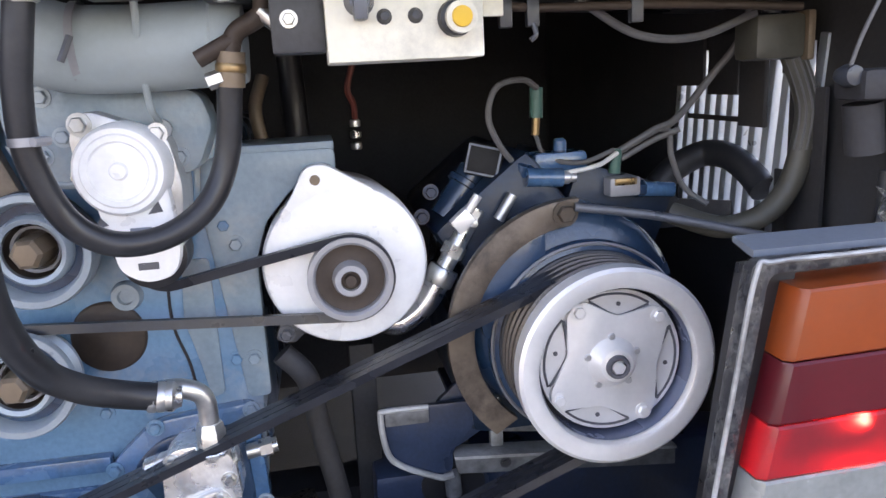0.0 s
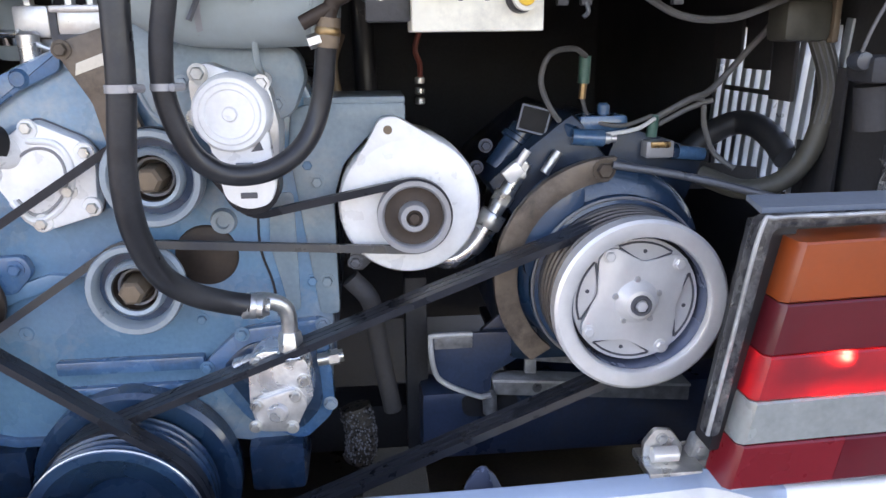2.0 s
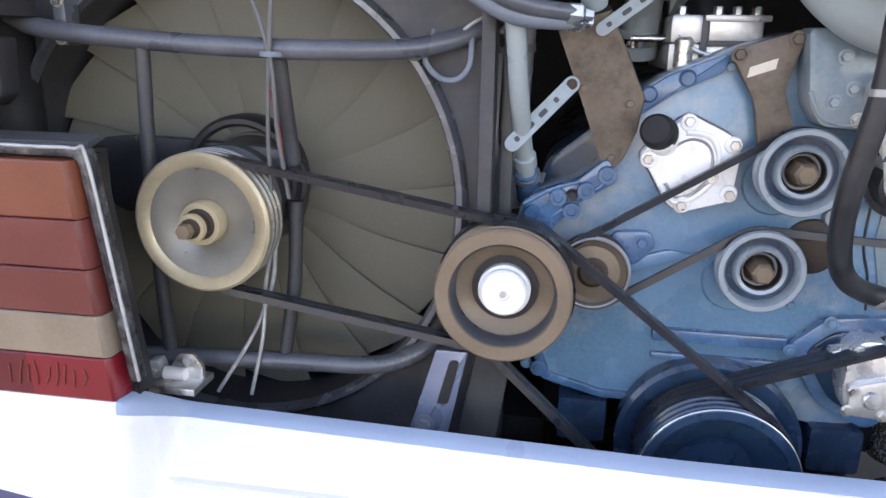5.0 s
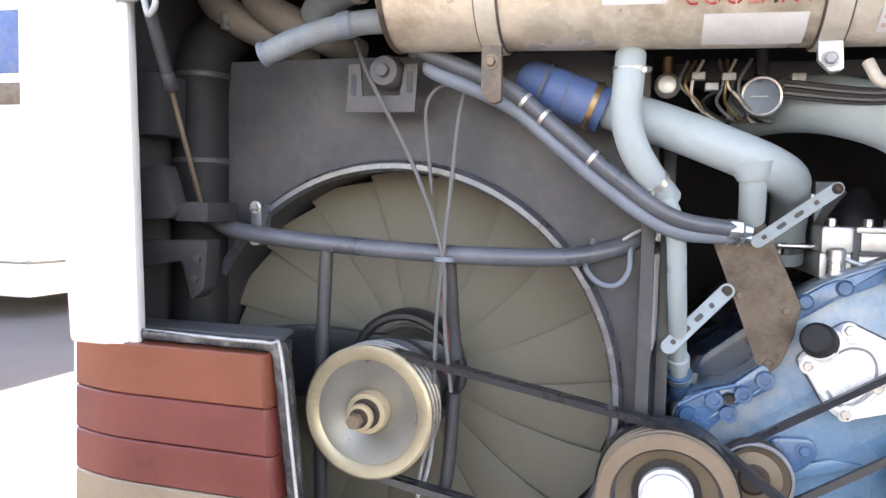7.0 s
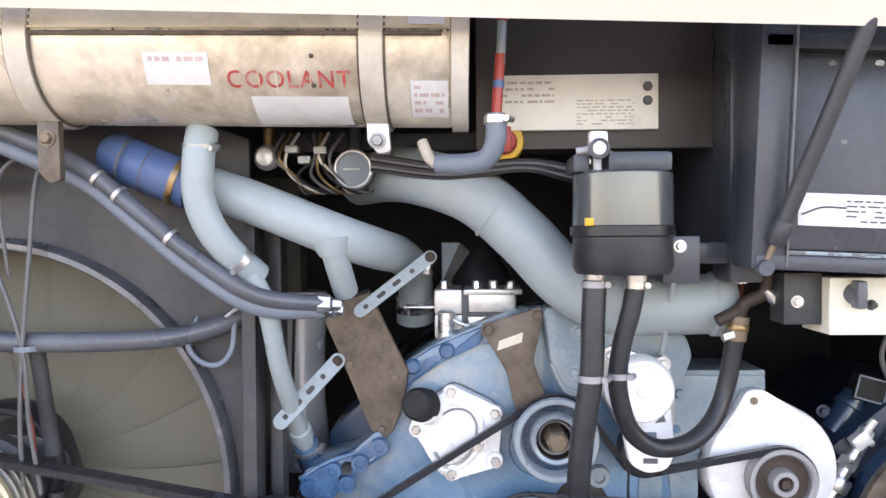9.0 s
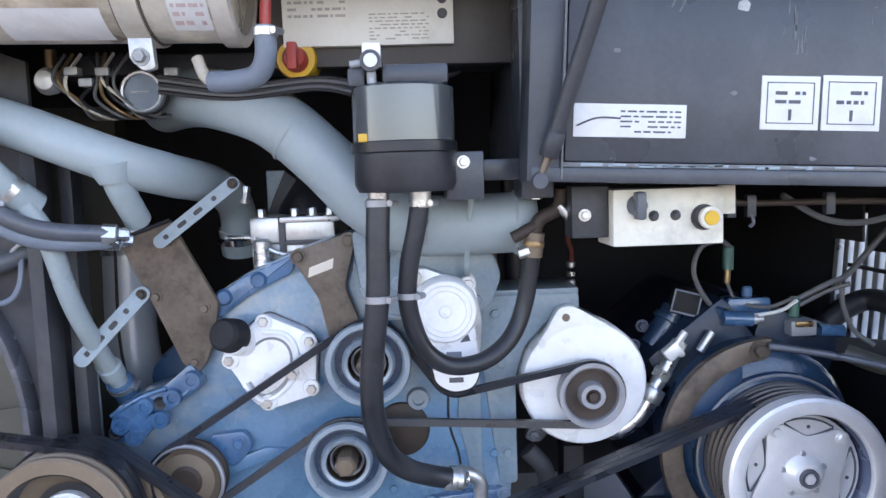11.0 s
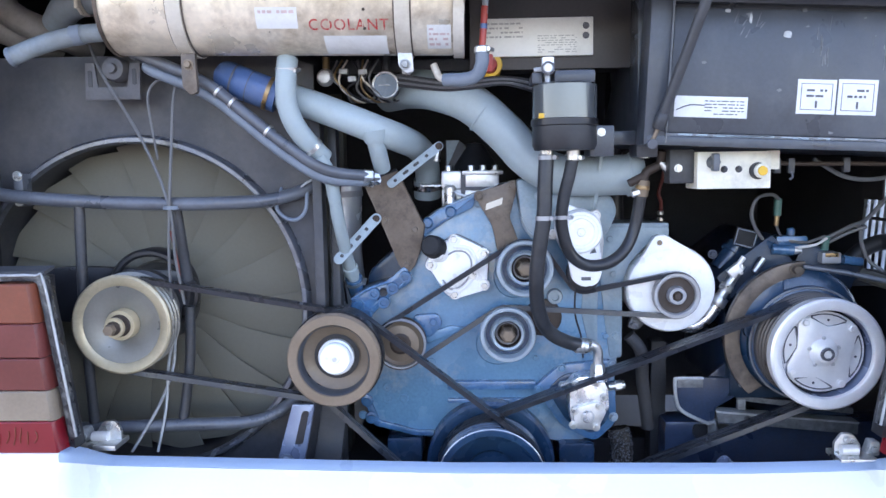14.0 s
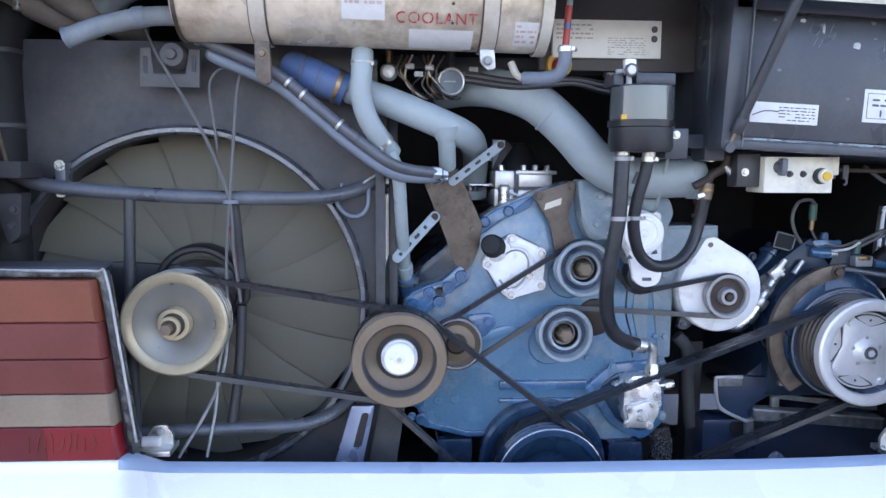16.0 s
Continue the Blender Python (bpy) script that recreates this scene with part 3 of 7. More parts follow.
def tail_lamp(side, tops, edge, seal_top, seal_low, mats, label, bulbs):
    x_out = 1.165 if side > 0 else -1.212
    lamp = thing("tail_lamp", (side * 1.05, 0.05, tops[-1]), label, "tail lamp", group="tail lamps")
    names = ("amber_lens", "red_lens", "red_lens", "reversing_lens", "red_lens")
    for k in range(5):
        z0, z1 = tops[k + 1] + 0.0008, tops[k] - 0.0008
        if k < 4:
            part(names[k], lens(side, edge, x_out, z0, z1), mats[k], lamp)
        else:
            part("reflector", lens(side, edge, x_out, z0, z1, 0.0, 0.135), BRIGHTRED, lamp, "brighter red reflector block")
            part(names[k], lens(side, edge, x_out, z0, z1, 0.1355), mats[k], lamp)
    xh = side * (edge(tops[0]) + 0.012)
    part("housing", strip(min(xh, x_out), max(xh, x_out), [(0.052, tops[0] + 0.004), (0.11, tops[0] + 0.004), (0.11, tops[-1]), (0.052, tops[-1])], 8), BLACK, lamp)
    # rubber seal round the inner and upper edges, with a raised worn bead
    (xt, zt), (xb, zb) = seal_top, seal_low
    w = 0.019
    bez = plate(rounded([(x_out, zt), (side * xt, zt), (side * xb, zb), (side * (xb + w), zb), (side * (xt + w), zt - 0.015), (x_out, zt - 0.012)], 0.012), 0.014, 0.032, 0.004)
    part("seal", bez, SEAL, lamp, "worn dark rubber edge seal")
    bead = [(x_out, 0.012 + bend(x_out), zt - 0.001), (side * (xt + 0.10), 0.012, zt - 0.001), (side * (xt + 0.022), 0.013, zt - 0.002), (side * (xt + 0.003), 0.013, zt - 0.014), (side * (xt * 0.5 + xb * 0.5 + 0.003), 0.013, (zt + zb) / 2), (side * (xb + 0.003), 0.013, zb + 0.004)]
    part("bead", tube(bead, 0.0028, 8), GALV, lamp, "scuffed pale bead of the seal")
    inn = plate([(side * (xt + w), zt - 0.016), (side * (xb + w - 0.001), zb - 0.03), (side * (edge(zb) + 0.012), zb - 0.03), (side * (edge(zt) + 0.012), zt - 0.016)], 0.034, 0.075, 0)
    part("jamb", inn, BLACK, lamp)
    # ledge coloured blue at right for sky light, dark at left for shade
    part("top_ledge", strip(min(side * (xt + 0.020), x_out), max(side * (xt + 0.020), x_out), [(0.046, zt + 0.002), (0.085, zt + 0.009), (0.085, zt + 0.003), (0.046, zt - 0.006)], 8), GREYHOSE if side > 0 else DARK, lamp, "sheet metal ledge with its light put into the colour")
    for x, z in bulbs:
        part("bulb", lathe((x, bend(x) + 0.020, z), [(0.0, -0.008), (0.004, -0.007), (0.006, 0.0), (0.005, 0.008), (0.0, 0.010)], 16), BULB, lamp, "glowing red lamp bulb")
    return lamp


def right_edge(z):
    return 0.898 + (z - 0.725) * 0.19


def left_edge(z):
    return 0.848 - (0.96 - z) * 0.107


tail_lamp(1, (0.936, 0.864, 0.800, 0.743, 0.686, 0.626), right_edge, (0.896, 0.964), (0.856, 0.690), (AMBER, REDLENS, LITLENS, CLEARLENS, REDLENS),
          "large red and amber tail lamp, lit, beside the bay", [(1.022, 0.789), (1.106, 0.794)])
tail_lamp(-1, (0.998, 0.9155, 0.8435, 0.775, 0.710, 0.641), left_edge, (0.829, 1.015), (0.784, 0.668), (FADEDAMB, FADED, FADED, FADEDCLR, REDLENS),
          "faded brownish red tail lamp beside the bay", [])

mk = thing("lens_scrawl", (-0.93, -0.01, 0.64), "pale scratched scrawl on the lowest lens", "scratches")
rs = random.Random(4)
for k in range(9):
    x = -0.985 + 0.015 * k
    part("scratch", tube([(x, -0.0062, 0.658 + rs.uniform(0, 0.008)), (x + rs.uniform(0.0, 0.008), -0.0062, 0.678), (x + rs.uniform(-0.006, 0.01), -0.0062, 0.694 + rs.uniform(-0.006, 0.006))], 0.0012, 5), FADEDAMB, mk)

# hinge plates on the lower lip
def hinge(x, s):
    h = thing("door_catch", (x, 0.10, 0.61), "bright scuffed catch plate on the lower lip", "catch", group="door catches", shift=(0, 0.05, 0 if s < 0 else -0.032))
    part("base", box(x - 0.040, x + 0.040, 0.05, 0.12, 0.606, 0.618, 0.002), ZINC, h)
    part("bracket", plate(rounded([(x - 0.035 * s, 0.612), (x + 0.020 * s, 0.612), (x + 0.022 * s, 0.634), (x + 0.004 * s, 0.660), (x - 0.020 * s, 0.662), (x - 0.036 * s, 0.640)], 0.006), 0.090, 0.100, 0.002), ZINC, h)
    part("roller", tube([(x - 0.026, 0.082, 0.628), (x + 0.010, 0.082, 0.628)], 0.011, 14, soft=False), CHROMED, h)
    part("bolt", bolt((x - 0.010 * s, 0.090, 0.648), 0.006, 0.006), GALV, h)
    part("lug", plate(rounded([(x + 0.030 * s, 0.612), (x + 0.060 * s, 0.612), (x + 0.060 * s, 0.644), (x + 0.040 * s, 0.646)], 0.006), 0.085, 0.110, 0.003), GALV, h)
    part("bolt", bolt((x + 0.046 * s, 0.085, 0.628), 0.007, 0.006), GALV, h)


hinge(-0.790, -1)
hinge(0.868, 1)

# ---- fan, shroud and radiator ----
FX, FZ = -0.750, 0.897
shroud = thing("fan_shroud", (FX, 0.3, 0.42), "dusty dark fan shroud with a round opening", "fan shroud")
part("panel", plate([(-1.17, 0.40), (-0.318, 0.40), (-0.318, 1.46), (-0.40, 1.49), (-1.10, 1.49), (-1.17, 1.40)], 0.285, 0.295, 0, holes=[(FX, FZ, 0.398)]), SHROUD, shroud)
part("throat", lathe((FX, 0, FZ), [(0.400, 0.29), (0.400, 0.48), (0.396, 0.48), (0.396, 0.29)], 96, close=False), SHROUD, shroud)
part("rim", lathe((FX, 0, FZ), [(0.393, 0.283), (0.389, 0.275), (0.394, 0.262), (0.403, 0.262), (0.409, 0.270), (0.411, 0.285)], 96, close=False), RIMM, shroud, "worn rolled metal rim")
part("edge_channel", box(-0.322, -0.300, 0.25, 0.30, 0.40, 1.36, 0.003), SHROUD, shroud)
part("edge_channel", box(-0.292, -0.272, 0.30, 0.34, 0.40, 1.36, 0.003), DARK, shroud)

radiator = thing("radiator", (FX, 0.56, 0.42), "dusty brown radiator core behind the fan", "radiator")
part("core", box(-1.2, -0.30, 0.56, 0.62, 0.42, 1.42, 0.003), CORE, radiator)
for k in range(44):
    z = 0.45 + k * 0.0215
    part("fin", box(-1.18, -0.40, 0.552, 0.562, z, z + 0.009, 0), CORE, radiator, smooth=0)

fan = thing("cooling_fan", (FX, 0.42, FZ - 0.385), "dusty olive cooling fan at rest", "fan")
part("hub", lathe((FX, 0, FZ), [(0.0, 0.36), (0.09, 0.36), (0.10, 0.37), (0.10, 0.46), (0.0, 0.46)], 40), FANMAT, fan)
for k in range(18):
    a = 2 * math.pi * k / 18
    bl = bmesh.new()
    rows = []
    for i in range(7):
        r = 0.095 + (0.384 - 0.095) * i / 6
        half = 0.036 + 0.085 * i / 6
        tw = radians(15 - 7 * i / 6)
        sweep = 0.05 * (i / 6) ** 2
        row = []
        for s in (-1, -0.5, 0, 0.5, 1):
            u = s * half + sweep
            row.append(bl.verts.new((r, u * math.cos(tw), u * math.sin(tw) + 0.012 * (1 - s * s))))
        rows.append(row)
    for p, q in zip(rows, rows[1:]):
        for j in range(4):
            bl.faces.new((p[j], p[j + 1], q[j + 1], q[j]))
    ex = bmesh.ops.extrude_face_region(bl, geom=bl.faces[:])
    bmesh.ops.translate(bl, verts=[v for v in ex["geom"] if isinstance(v, bmesh.types.BMVert)], vec=(0, 0, 0.003))
    bl.transform(Matrix.Translation((FX, 0.41, FZ)) @ Matrix.Rotation(a, 4, 'Y') @ Matrix.Rotation(radians(90), 4, 'X'))
    part("blade", bl, FANMAT, fan)

# guard of bent tubes in front of the fan
guard = thing("fan_guard", (FX, 0.18, 0.6), "grey tubular guard frame in front of the fan", "fan guard")
part("upper_tube", tube([(-1.10, 0.225, 1.196), (-1.03, 0.215, 1.172), (-0.85, 0.205, 1.156), (-0.63, 0.205, 1.147), (-0.46, 0.225, 1.148), (-0.38, 0.255, 1.160), (-0.318, 0.29, 1.185)], 0.0155), TUBEM, guard)
part("lower_tube", tube([(-0.95, 0.22, 0.612), (-0.66, 0.24, 0.616), (-0.50, 0.24, 0.622), (-0.43, 0.25, 0.640), (-0.38, 0.28, 0.67)], 0.0155), TUBEM, guard)
part("strut", tube([(-0.851, 0.208, 1.150), (-0.858, 0.21, 0.90), (-0.862, 0.23, 0.612)], 0.012), DARK, guard)
part("strut", tube([(-0.632, 0.218, 1.147), (-0.628, 0.232, 1.06), (-0.624, 0.248, 0.965)], 0.012), DARK, guard)
part("strut", tube([(-0.628, 0.262, 0.90), (-0.635, 0.26, 0.76), (-0.655, 0.245, 0.612)], 0.012), DARK, guard)
part("clamp_plate", box(-1.014, -0.992, 0.228, 0.265, 1.145, 1.220, 0.003), TUBEM, guard)
for z in (1.157, 1.215):
    part("bolt", bolt((-1.003, 0.228, z), 0.008, 0.009), ZINC, guard)

# fan drive: bearing, shaft, pulley
fp = thing("fan_pulley", (FX, 0.2, FZ - 0.12), "tan dished fan pulley on a short shaft", "pulley", group="pulleys", shift=(-0.004, 0.018, -0.001))
PX, PZ = -0.752, 0.875
part("sheave", lathe((PX, 0, PZ), [(0.030, 0.196), (0.034, 0.178), (0.042, 0.172), (0.086, 0.162), (0.094, 0.159), (0.110, 0.157), (0.1145, 0.160)]
     + grooves(0.1145, 0.166, 3, 0.0165) + [(0.06, 0.222), (0.02, 0.222)], 64, close=False), PULFACE, fp)
part("rim", lathe((PX, 0, PZ), [(0.090, 0.1600), (0.094, 0.1560), (0.1105, 0.1535), (0.1150, 0.158), (0.1150, 0.166)], 64, close=False), TAN, fp, "pale tan machined rim")
part("collar", lathe((PX, 0, PZ), [(0.024, 0.158), (0.026, 0.150), (0.034, 0.150), (0.036, 0.158), (0.036, 0.178)], 40, close=False), TAN, fp, "pale tan collar")
part("shaft", lathe((PX, 0, PZ), [(0.0, 0.098), (0.009, 0.099), (0.011, 0.102), (0.011, 0.118), (0.016, 0.118), (0.016, 0.128), (0.019, 0.130), (0.019, 0.150), (0.03, 0.152), (0.03, 0.36), (0.0, 0.36)], 32), RUST, fp, "dark shaft end with a nut")
part("washer", lathe((PX, 0, PZ), [(0.012, 0.122), (0.022, 0.122), (0.023, 0.130), (0.018, 0.131)], 32, close=False), TAN, fp)
part("nut", lathe((PX, 0, PZ), [(0.0, 0.094), (0.012, 0.095), (0.013, 0.100), (0.013, 0.110)], 6), BRONZE, fp)
part("carrier_beam", plate(rounded([(-1.02, 0.985), (-0.92, 0.998), (-0.66, 0.985), (-0.61, 0.960), (-0.61, 0.90), (-0.66, 0.87), (-0.95, 0.86), (-1.02, 0.90)], 0.02), 0.262, 0.285, 0.004), BLACK, fp, "dark bearing carrier beam")
part("bearing_arch", lathe((PX + 0.03, 0, PZ + 0.06), [(0.085, 0.256), (0.090, 0.250), (0.098, 0.250), (0.104, 0.258), (0.104, 0.30)], 48, close=False), BLACK, fp)
part("bearing_housing", lathe((PX + 0.01, 0, PZ + 0.02), [(0.04, 0.222), (0.075, 0.226), (0.095, 0.24), (0.10, 0.36), (0.0, 0.36)], 40, close=False), DARK, fp)

# double idler on its bracket
IX, IZ = -0.270, 0.783
ip = thing("idler_pulley", (IX, 0.2, IZ - 0.11), "dusty brown deep-dished idler pulley with a bright hub", "pulley", group="pulleys", shift=(0.002, -0.025, 0.009))
part("sheave", lathe((IX, 0, IZ), [(0.042, 0.235), (0.050, 0.232), (0.072, 0.226), (0.078, 0.220), (0.080, 0.186), (0.083, 0.181), (0.1025, 0.181), (0.1055, 0.184)]
     + grooves(0.1055, 0.187, 5, 0.0165) + [(0.05, 0.272), (0.04, 0.235)], 64, close=False), BRONZE, ip)
part("hub", lathe((IX, 0, IZ), [(0.0, 0.197), (0.008, 0.196), (0.012, 0.200), (0.033, 0.198), (0.0365, 0.202), (0.0365, 0.212), (0.041, 0.215), (0.041, 0.24)], 40, close=False), ALU, ip, "bright aluminium hub cap")
# the dish's inner shadow is put into this wall's colour
part("dish_wall", lathe((IX, 0, IZ), [(0.0805, 0.1835), (0.0785, 0.187), (0.0768, 0.221)], 64, close=False), PANEL, ip, "inner wall of the dish, shadow put into its blue-grey")
# black ring in place of the shade in the gap round the hub
part("hub_gap", lathe((IX, 0, IZ), [(0.037, 0.228), (0.052, 0.228)], 40, close=False), BLACK, ip)
part("hub_screw", bolt((IX, 0.199, IZ), 0.006, 0.006, washer=False), ZINC, ip)
part("arm", plate([(-0.36, 0.42), (-0.29, 0.42), (-0.235, 0.80), (-0.285, 0.82)], 0.270, 0.290, 0.003), DARK, ip, "dark steel mounting arm")

bs = thing("support_strap", (-0.4, 0.27, 0.45), "bluish slotted steel support strap under the idler", "bracket", shift=(0.012, -0.05, 0.018))
part("strap", plate(rounded([(-0.458, 0.42), (-0.385, 0.42), (-0.335, 0.66), (-0.388, 0.66)], 0.004), 0.250, 0.262, 0.003), STRAPB, bs)
part("slot", plate(rounded([(-0.385, 0.565), (-0.366, 0.565), (-0.348, 0.645), (-0.364, 0.645)], 0.007), 0.2485, 0.2510, 0), BLACK, bs)
part("foot_bolt", bolt((-0.405, 0.250, 0.525), 0.012, 0.010), GREYHOSE, bs)

# ---- engine ----
eng = thing("engine", (0.1, 0.5, 0.4), "grey-blue painted diesel engine front with its gear case", "engine")
outline = [(-0.250, 0.800), (-0.265, 0.880), (-0.235, 0.920), (-0.165, 0.940), (-0.120, 0.972), (-0.085, 1.086), (-0.03, 1.122), (0.06, 1.160), (0.146, 1.186), (0.25, 1.180), (0.362, 1.140),
           (0.395, 1.06), (0.402, 0.745), (0.392, 0.60), (0.345, 0.54), (0.285, 0.525), (0.10, 0.555), (-0.10, 0.552), (-0.20, 0.572), (-0.232, 0.655), (-0.225, 0.73)]
part("gear_case", plate(rounded(outline, 0.02), 0.356, 0.45, 0.008), BLUE, eng)
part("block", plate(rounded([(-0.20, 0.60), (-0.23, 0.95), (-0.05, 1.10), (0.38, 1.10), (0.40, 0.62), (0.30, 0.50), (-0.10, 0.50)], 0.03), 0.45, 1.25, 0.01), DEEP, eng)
part("case_rib", plate(rounded([(-0.262, 0.865), (-0.245, 0.915), (-0.165, 0.945), (-0.118, 0.985), (-0.098, 0.945), (-0.16, 0.905), (-0.215, 0.845)], 0.012), 0.330, 0.36, 0.006), RIBBLUE, eng)
for x, z in ((-0.235, 0.885), (-0.195, 0.915), (-0.150, 0.928), (-0.118, 0.955), (-0.215, 0.865), (-0.172, 0.893)):
    part("boss", lathe((x, 0.33, z), [(0.0, -0.006), (0.007, -0.006), (0.008, -0.010), (0.014, -0.010), (0.016, 0.0)], 16), RIBBLUE, eng)
part("lower_rib", box(-0.02, 0.20, 0.340, 0.36, 0.668, 0.690, 0.004), RIBBLUE, eng)
part("lower_rib", box(-0.02, 0.20, 0.346, 0.36, 0.632, 0.644, 0.004), RIBBLUE, eng)
part("web", plate([(-0.01, 0.830), (0.04, 0.825), (-0.10, 0.775), (-0.13, 0.79)], 0.345, 0.36, 0.003), BLUE, eng)
for x, z in ((-0.172, 0.672), (-0.130, 0.642), (-0.172, 0.640), (-0.06, 0.735)):
    part("tapped_pad", lathe((x, 0.3565, z), [(0.0035, 0.002), (0.004, -0.0025), (0.010, -0.0025), (0.012, 0.0)], 18, close=False), BLUE, eng)
    part("tapped_hole", lathe((x, 0.3555, z), [(0.0, 0.001), (0.0045, 0.001)], 12, close=False), BLACK, eng)
part("edge_flange", plate(rounded([(-0.088, 1.080), (-0.03, 1.118), (0.055, 1.152), (0.050, 1.122), (-0.015, 1.092), (-0.075, 1.050)], 0.008), 0.342, 0.358, 0.004), RIBBLUE, eng)
for x, z in ((-0.062, 1.086), (-0.005, 1.112)):
    part("flange_boss", lathe((x, 0.342, z), [(0.0, -0.006), (0.010, -0.006), (0.012, -0.003), (0.014, 0.0)], 18), RIBBLUE, eng)
part("lower_flange", plate(rounded([(-0.238, 0.660), (-0.206, 0.575), (-0.10, 0.548), (0.02, 0.548), (0.02, 0.560), (-0.098, 0.562), (-0.192, 0.588), (-0.222, 0.662)], 0.006), 0.346, 0.358, 0.003), RIBBLUE, eng)
for x, z in ((-0.212, 0.596), (-0.222, 0.640)):
    part("flange_boss", lathe((x, 0.346, z), [(0.0, -0.008), (0.008, -0.008), (0.009, -0.004), (0.015, -0.003), (0.016, 0.0)], 18), RIBBLUE, eng)
part("rib", tube([(-0.205, 0.333, 0.878), (-0.165, 0.331, 0.912), (-0.128, 0.331, 0.935), (-0.105, 0.335, 0.965)], 0.004, 8), RIBBLUE, eng)
part("rib", tube([(-0.252, 0.331, 0.900), (-0.205, 0.329, 0.928), (-0.160, 0.329, 0.943)], 0.004, 8), RIBBLUE, eng)
for x, z in ((-0.172, 0.918), (-0.246, 0.872)):
    part("open_hole", lathe((x, 0.3285, z), [(0.0, 0.001), (0.006, 0.001), (0.006, -0.0005), (0.010, -0.002), (0.012, 0.002)], 16, close=False), BLACK, eng)
part("tension_pad", plate(rounded([(-0.10, 0.858), (-0.04, 0.862), (-0.028, 0.835), (-0.06, 0.80), (-0.11, 0.81)], 0.012), 0.340, 0.358, 0.004), RIBBLUE, eng)
part("tension_bolt", bolt((-0.052, 0.340, 0.842), 0.009, 0.009), RIBBLUE, eng)
for x, z in ((0.105, 0.782), (0.150, 0.950)):
    part("pulley_pad", lathe((x, 0.357, z), [(0.0, -0.006), (0.050, -0.006), (0.054, 0.0)], 32), BLUE, eng)
for x, z in ((-0.235, 0.60), (-0.238, 0.735), (0.375, 0.98), (0.372, 0.80), (0.385, 0.70), (0.20, 0.745), (0.06, 1.13), (-0.02, 1.10)):
    part("bolt", bolt((x, 0.356, z), 0.0075, 0.007), BLUE, eng)
part("boss_ring", lathe((0.364, 0.347, 1.125), [(0.0075, 0.004), (0.008, -0.018), (0.0165, -0.018), (0.018, 0.0)], 24, close=False), PULB, eng)
part("boss_hole", lathe((0.364, 0.347, 1.125), [(0.0, -0.010), (0.0078, -0.010)], 20, close=False), BLACK, eng)
part("face_step", plate(rounded([(0.318, 0.940), (0.352, 0.940), (0.352, 0.755), (0.335, 0.750), (0.326, 0.80), (0.312, 0.86)], 0.008), 0.3525, 0.3585, 0.002), DUSTSHEEN, eng)
part("seam", tube([(0.300, 0.3555, 0.95), (0.297, 0.3555, 0.86), (0.312, 0.3555, 0.80), (0.318, 0.3555, 0.745)], 0.0022, 6), BLACK, eng)
part("rusty_disc", lathe((0.218, 0.3565, 0.848), [(0.0, -0.005), (0.043, -0.005), (0.046, -0.003), (0.047, 0.0)], 40), RUST, eng, "rusty brown round plate")
part("side_boss", lathe((0.247, 0.3565, 0.900), [(0.0, -0.004), (0.009, -0.004), (0.010, -0.012), (0.017, -0.012), (0.020, 0.0)], 24), PULB, eng)
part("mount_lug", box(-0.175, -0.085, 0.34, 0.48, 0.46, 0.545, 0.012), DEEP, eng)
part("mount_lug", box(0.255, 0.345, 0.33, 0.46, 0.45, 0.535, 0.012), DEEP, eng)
part("pump_flange", plate(rounded([(0.195, 0.675), (0.258, 0.732), (0.392, 0.745), (0.398, 0.585), (0.345, 0.535), (0.262, 0.575)], 0.02), 0.336, 0.358, 0.005), RIBBLUE, eng)
# dark plate proud of the flange, giving a recess its shade by colour
part("pump_recess_shade", plate(rounded([(0.225, 0.672), (0.268, 0.712), (0.372, 0.72), (0.38, 0.60), (0.34, 0.556), (0.275, 0.59)], 0.02), 0.328, 0.337, 0.004), DEEP, eng)
for x, z in ((0.205, 0.672), (0.262, 0.725), (0.385, 0.735), (0.39, 0.60)):
    part("bolt", bolt((x, 0.336, z), 0.008, 0.008), BLUE, eng)

# silver cover with its cap
sq = thing("front_cover", (0.02, 0.34, 0.9), "silver cast cover with bolts on the gear case", "engine cover", shift=(-0.006, 0.008, 0.0))
part("cover", plate(rounded([(-0.065, 0.990), (-0.045, 0.965), (-0.015, 0.912), (0.010, 0.900), (0.085, 0.922), (0.092, 1.00), (0.078, 1.026), (0.010, 1.058), (-0.022, 1.035)], 0.012), 0.318, 0.358, 0.004), ALU, sq)
for x, z in ((0.008, 1.045), (0.078, 1.012), (0.079, 0.935), (0.010, 0.914), (-0.048, 0.985)):
    part("bolt_boss", lathe((x, 0.318, z), [(0.0, -0.003), (0.0125, -0.003), (0.0145, 0.001)], 20), ALU, sq)
# shadow line of the kidney groove, put in as a grey tube
part("groove", tube([(-0.020, 0.3178, 1.000), (0.010, 0.3178, 1.018), (0.036, 0.3178, 1.014), (0.049, 0.3178, 0.992), (0.044, 0.3178, 0.957), (0.022, 0.3178, 0.932), (-0.002, 0.3178, 0.926), (-0.020, 0.3178, 0.948)], 0.0024, 6), GREYP, sq)
part("gasket", plate(rounded([(-0.068, 0.990), (-0.048, 0.962), (-0.017, 0.908), (0.010, 0.896), (0.088, 0.919), (0.096, 1.00), (0.080, 1.029), (0.010, 1.062), (-0.025, 1.038)], 0.012), 0.348, 0.3585, 0.001), INK, sq)
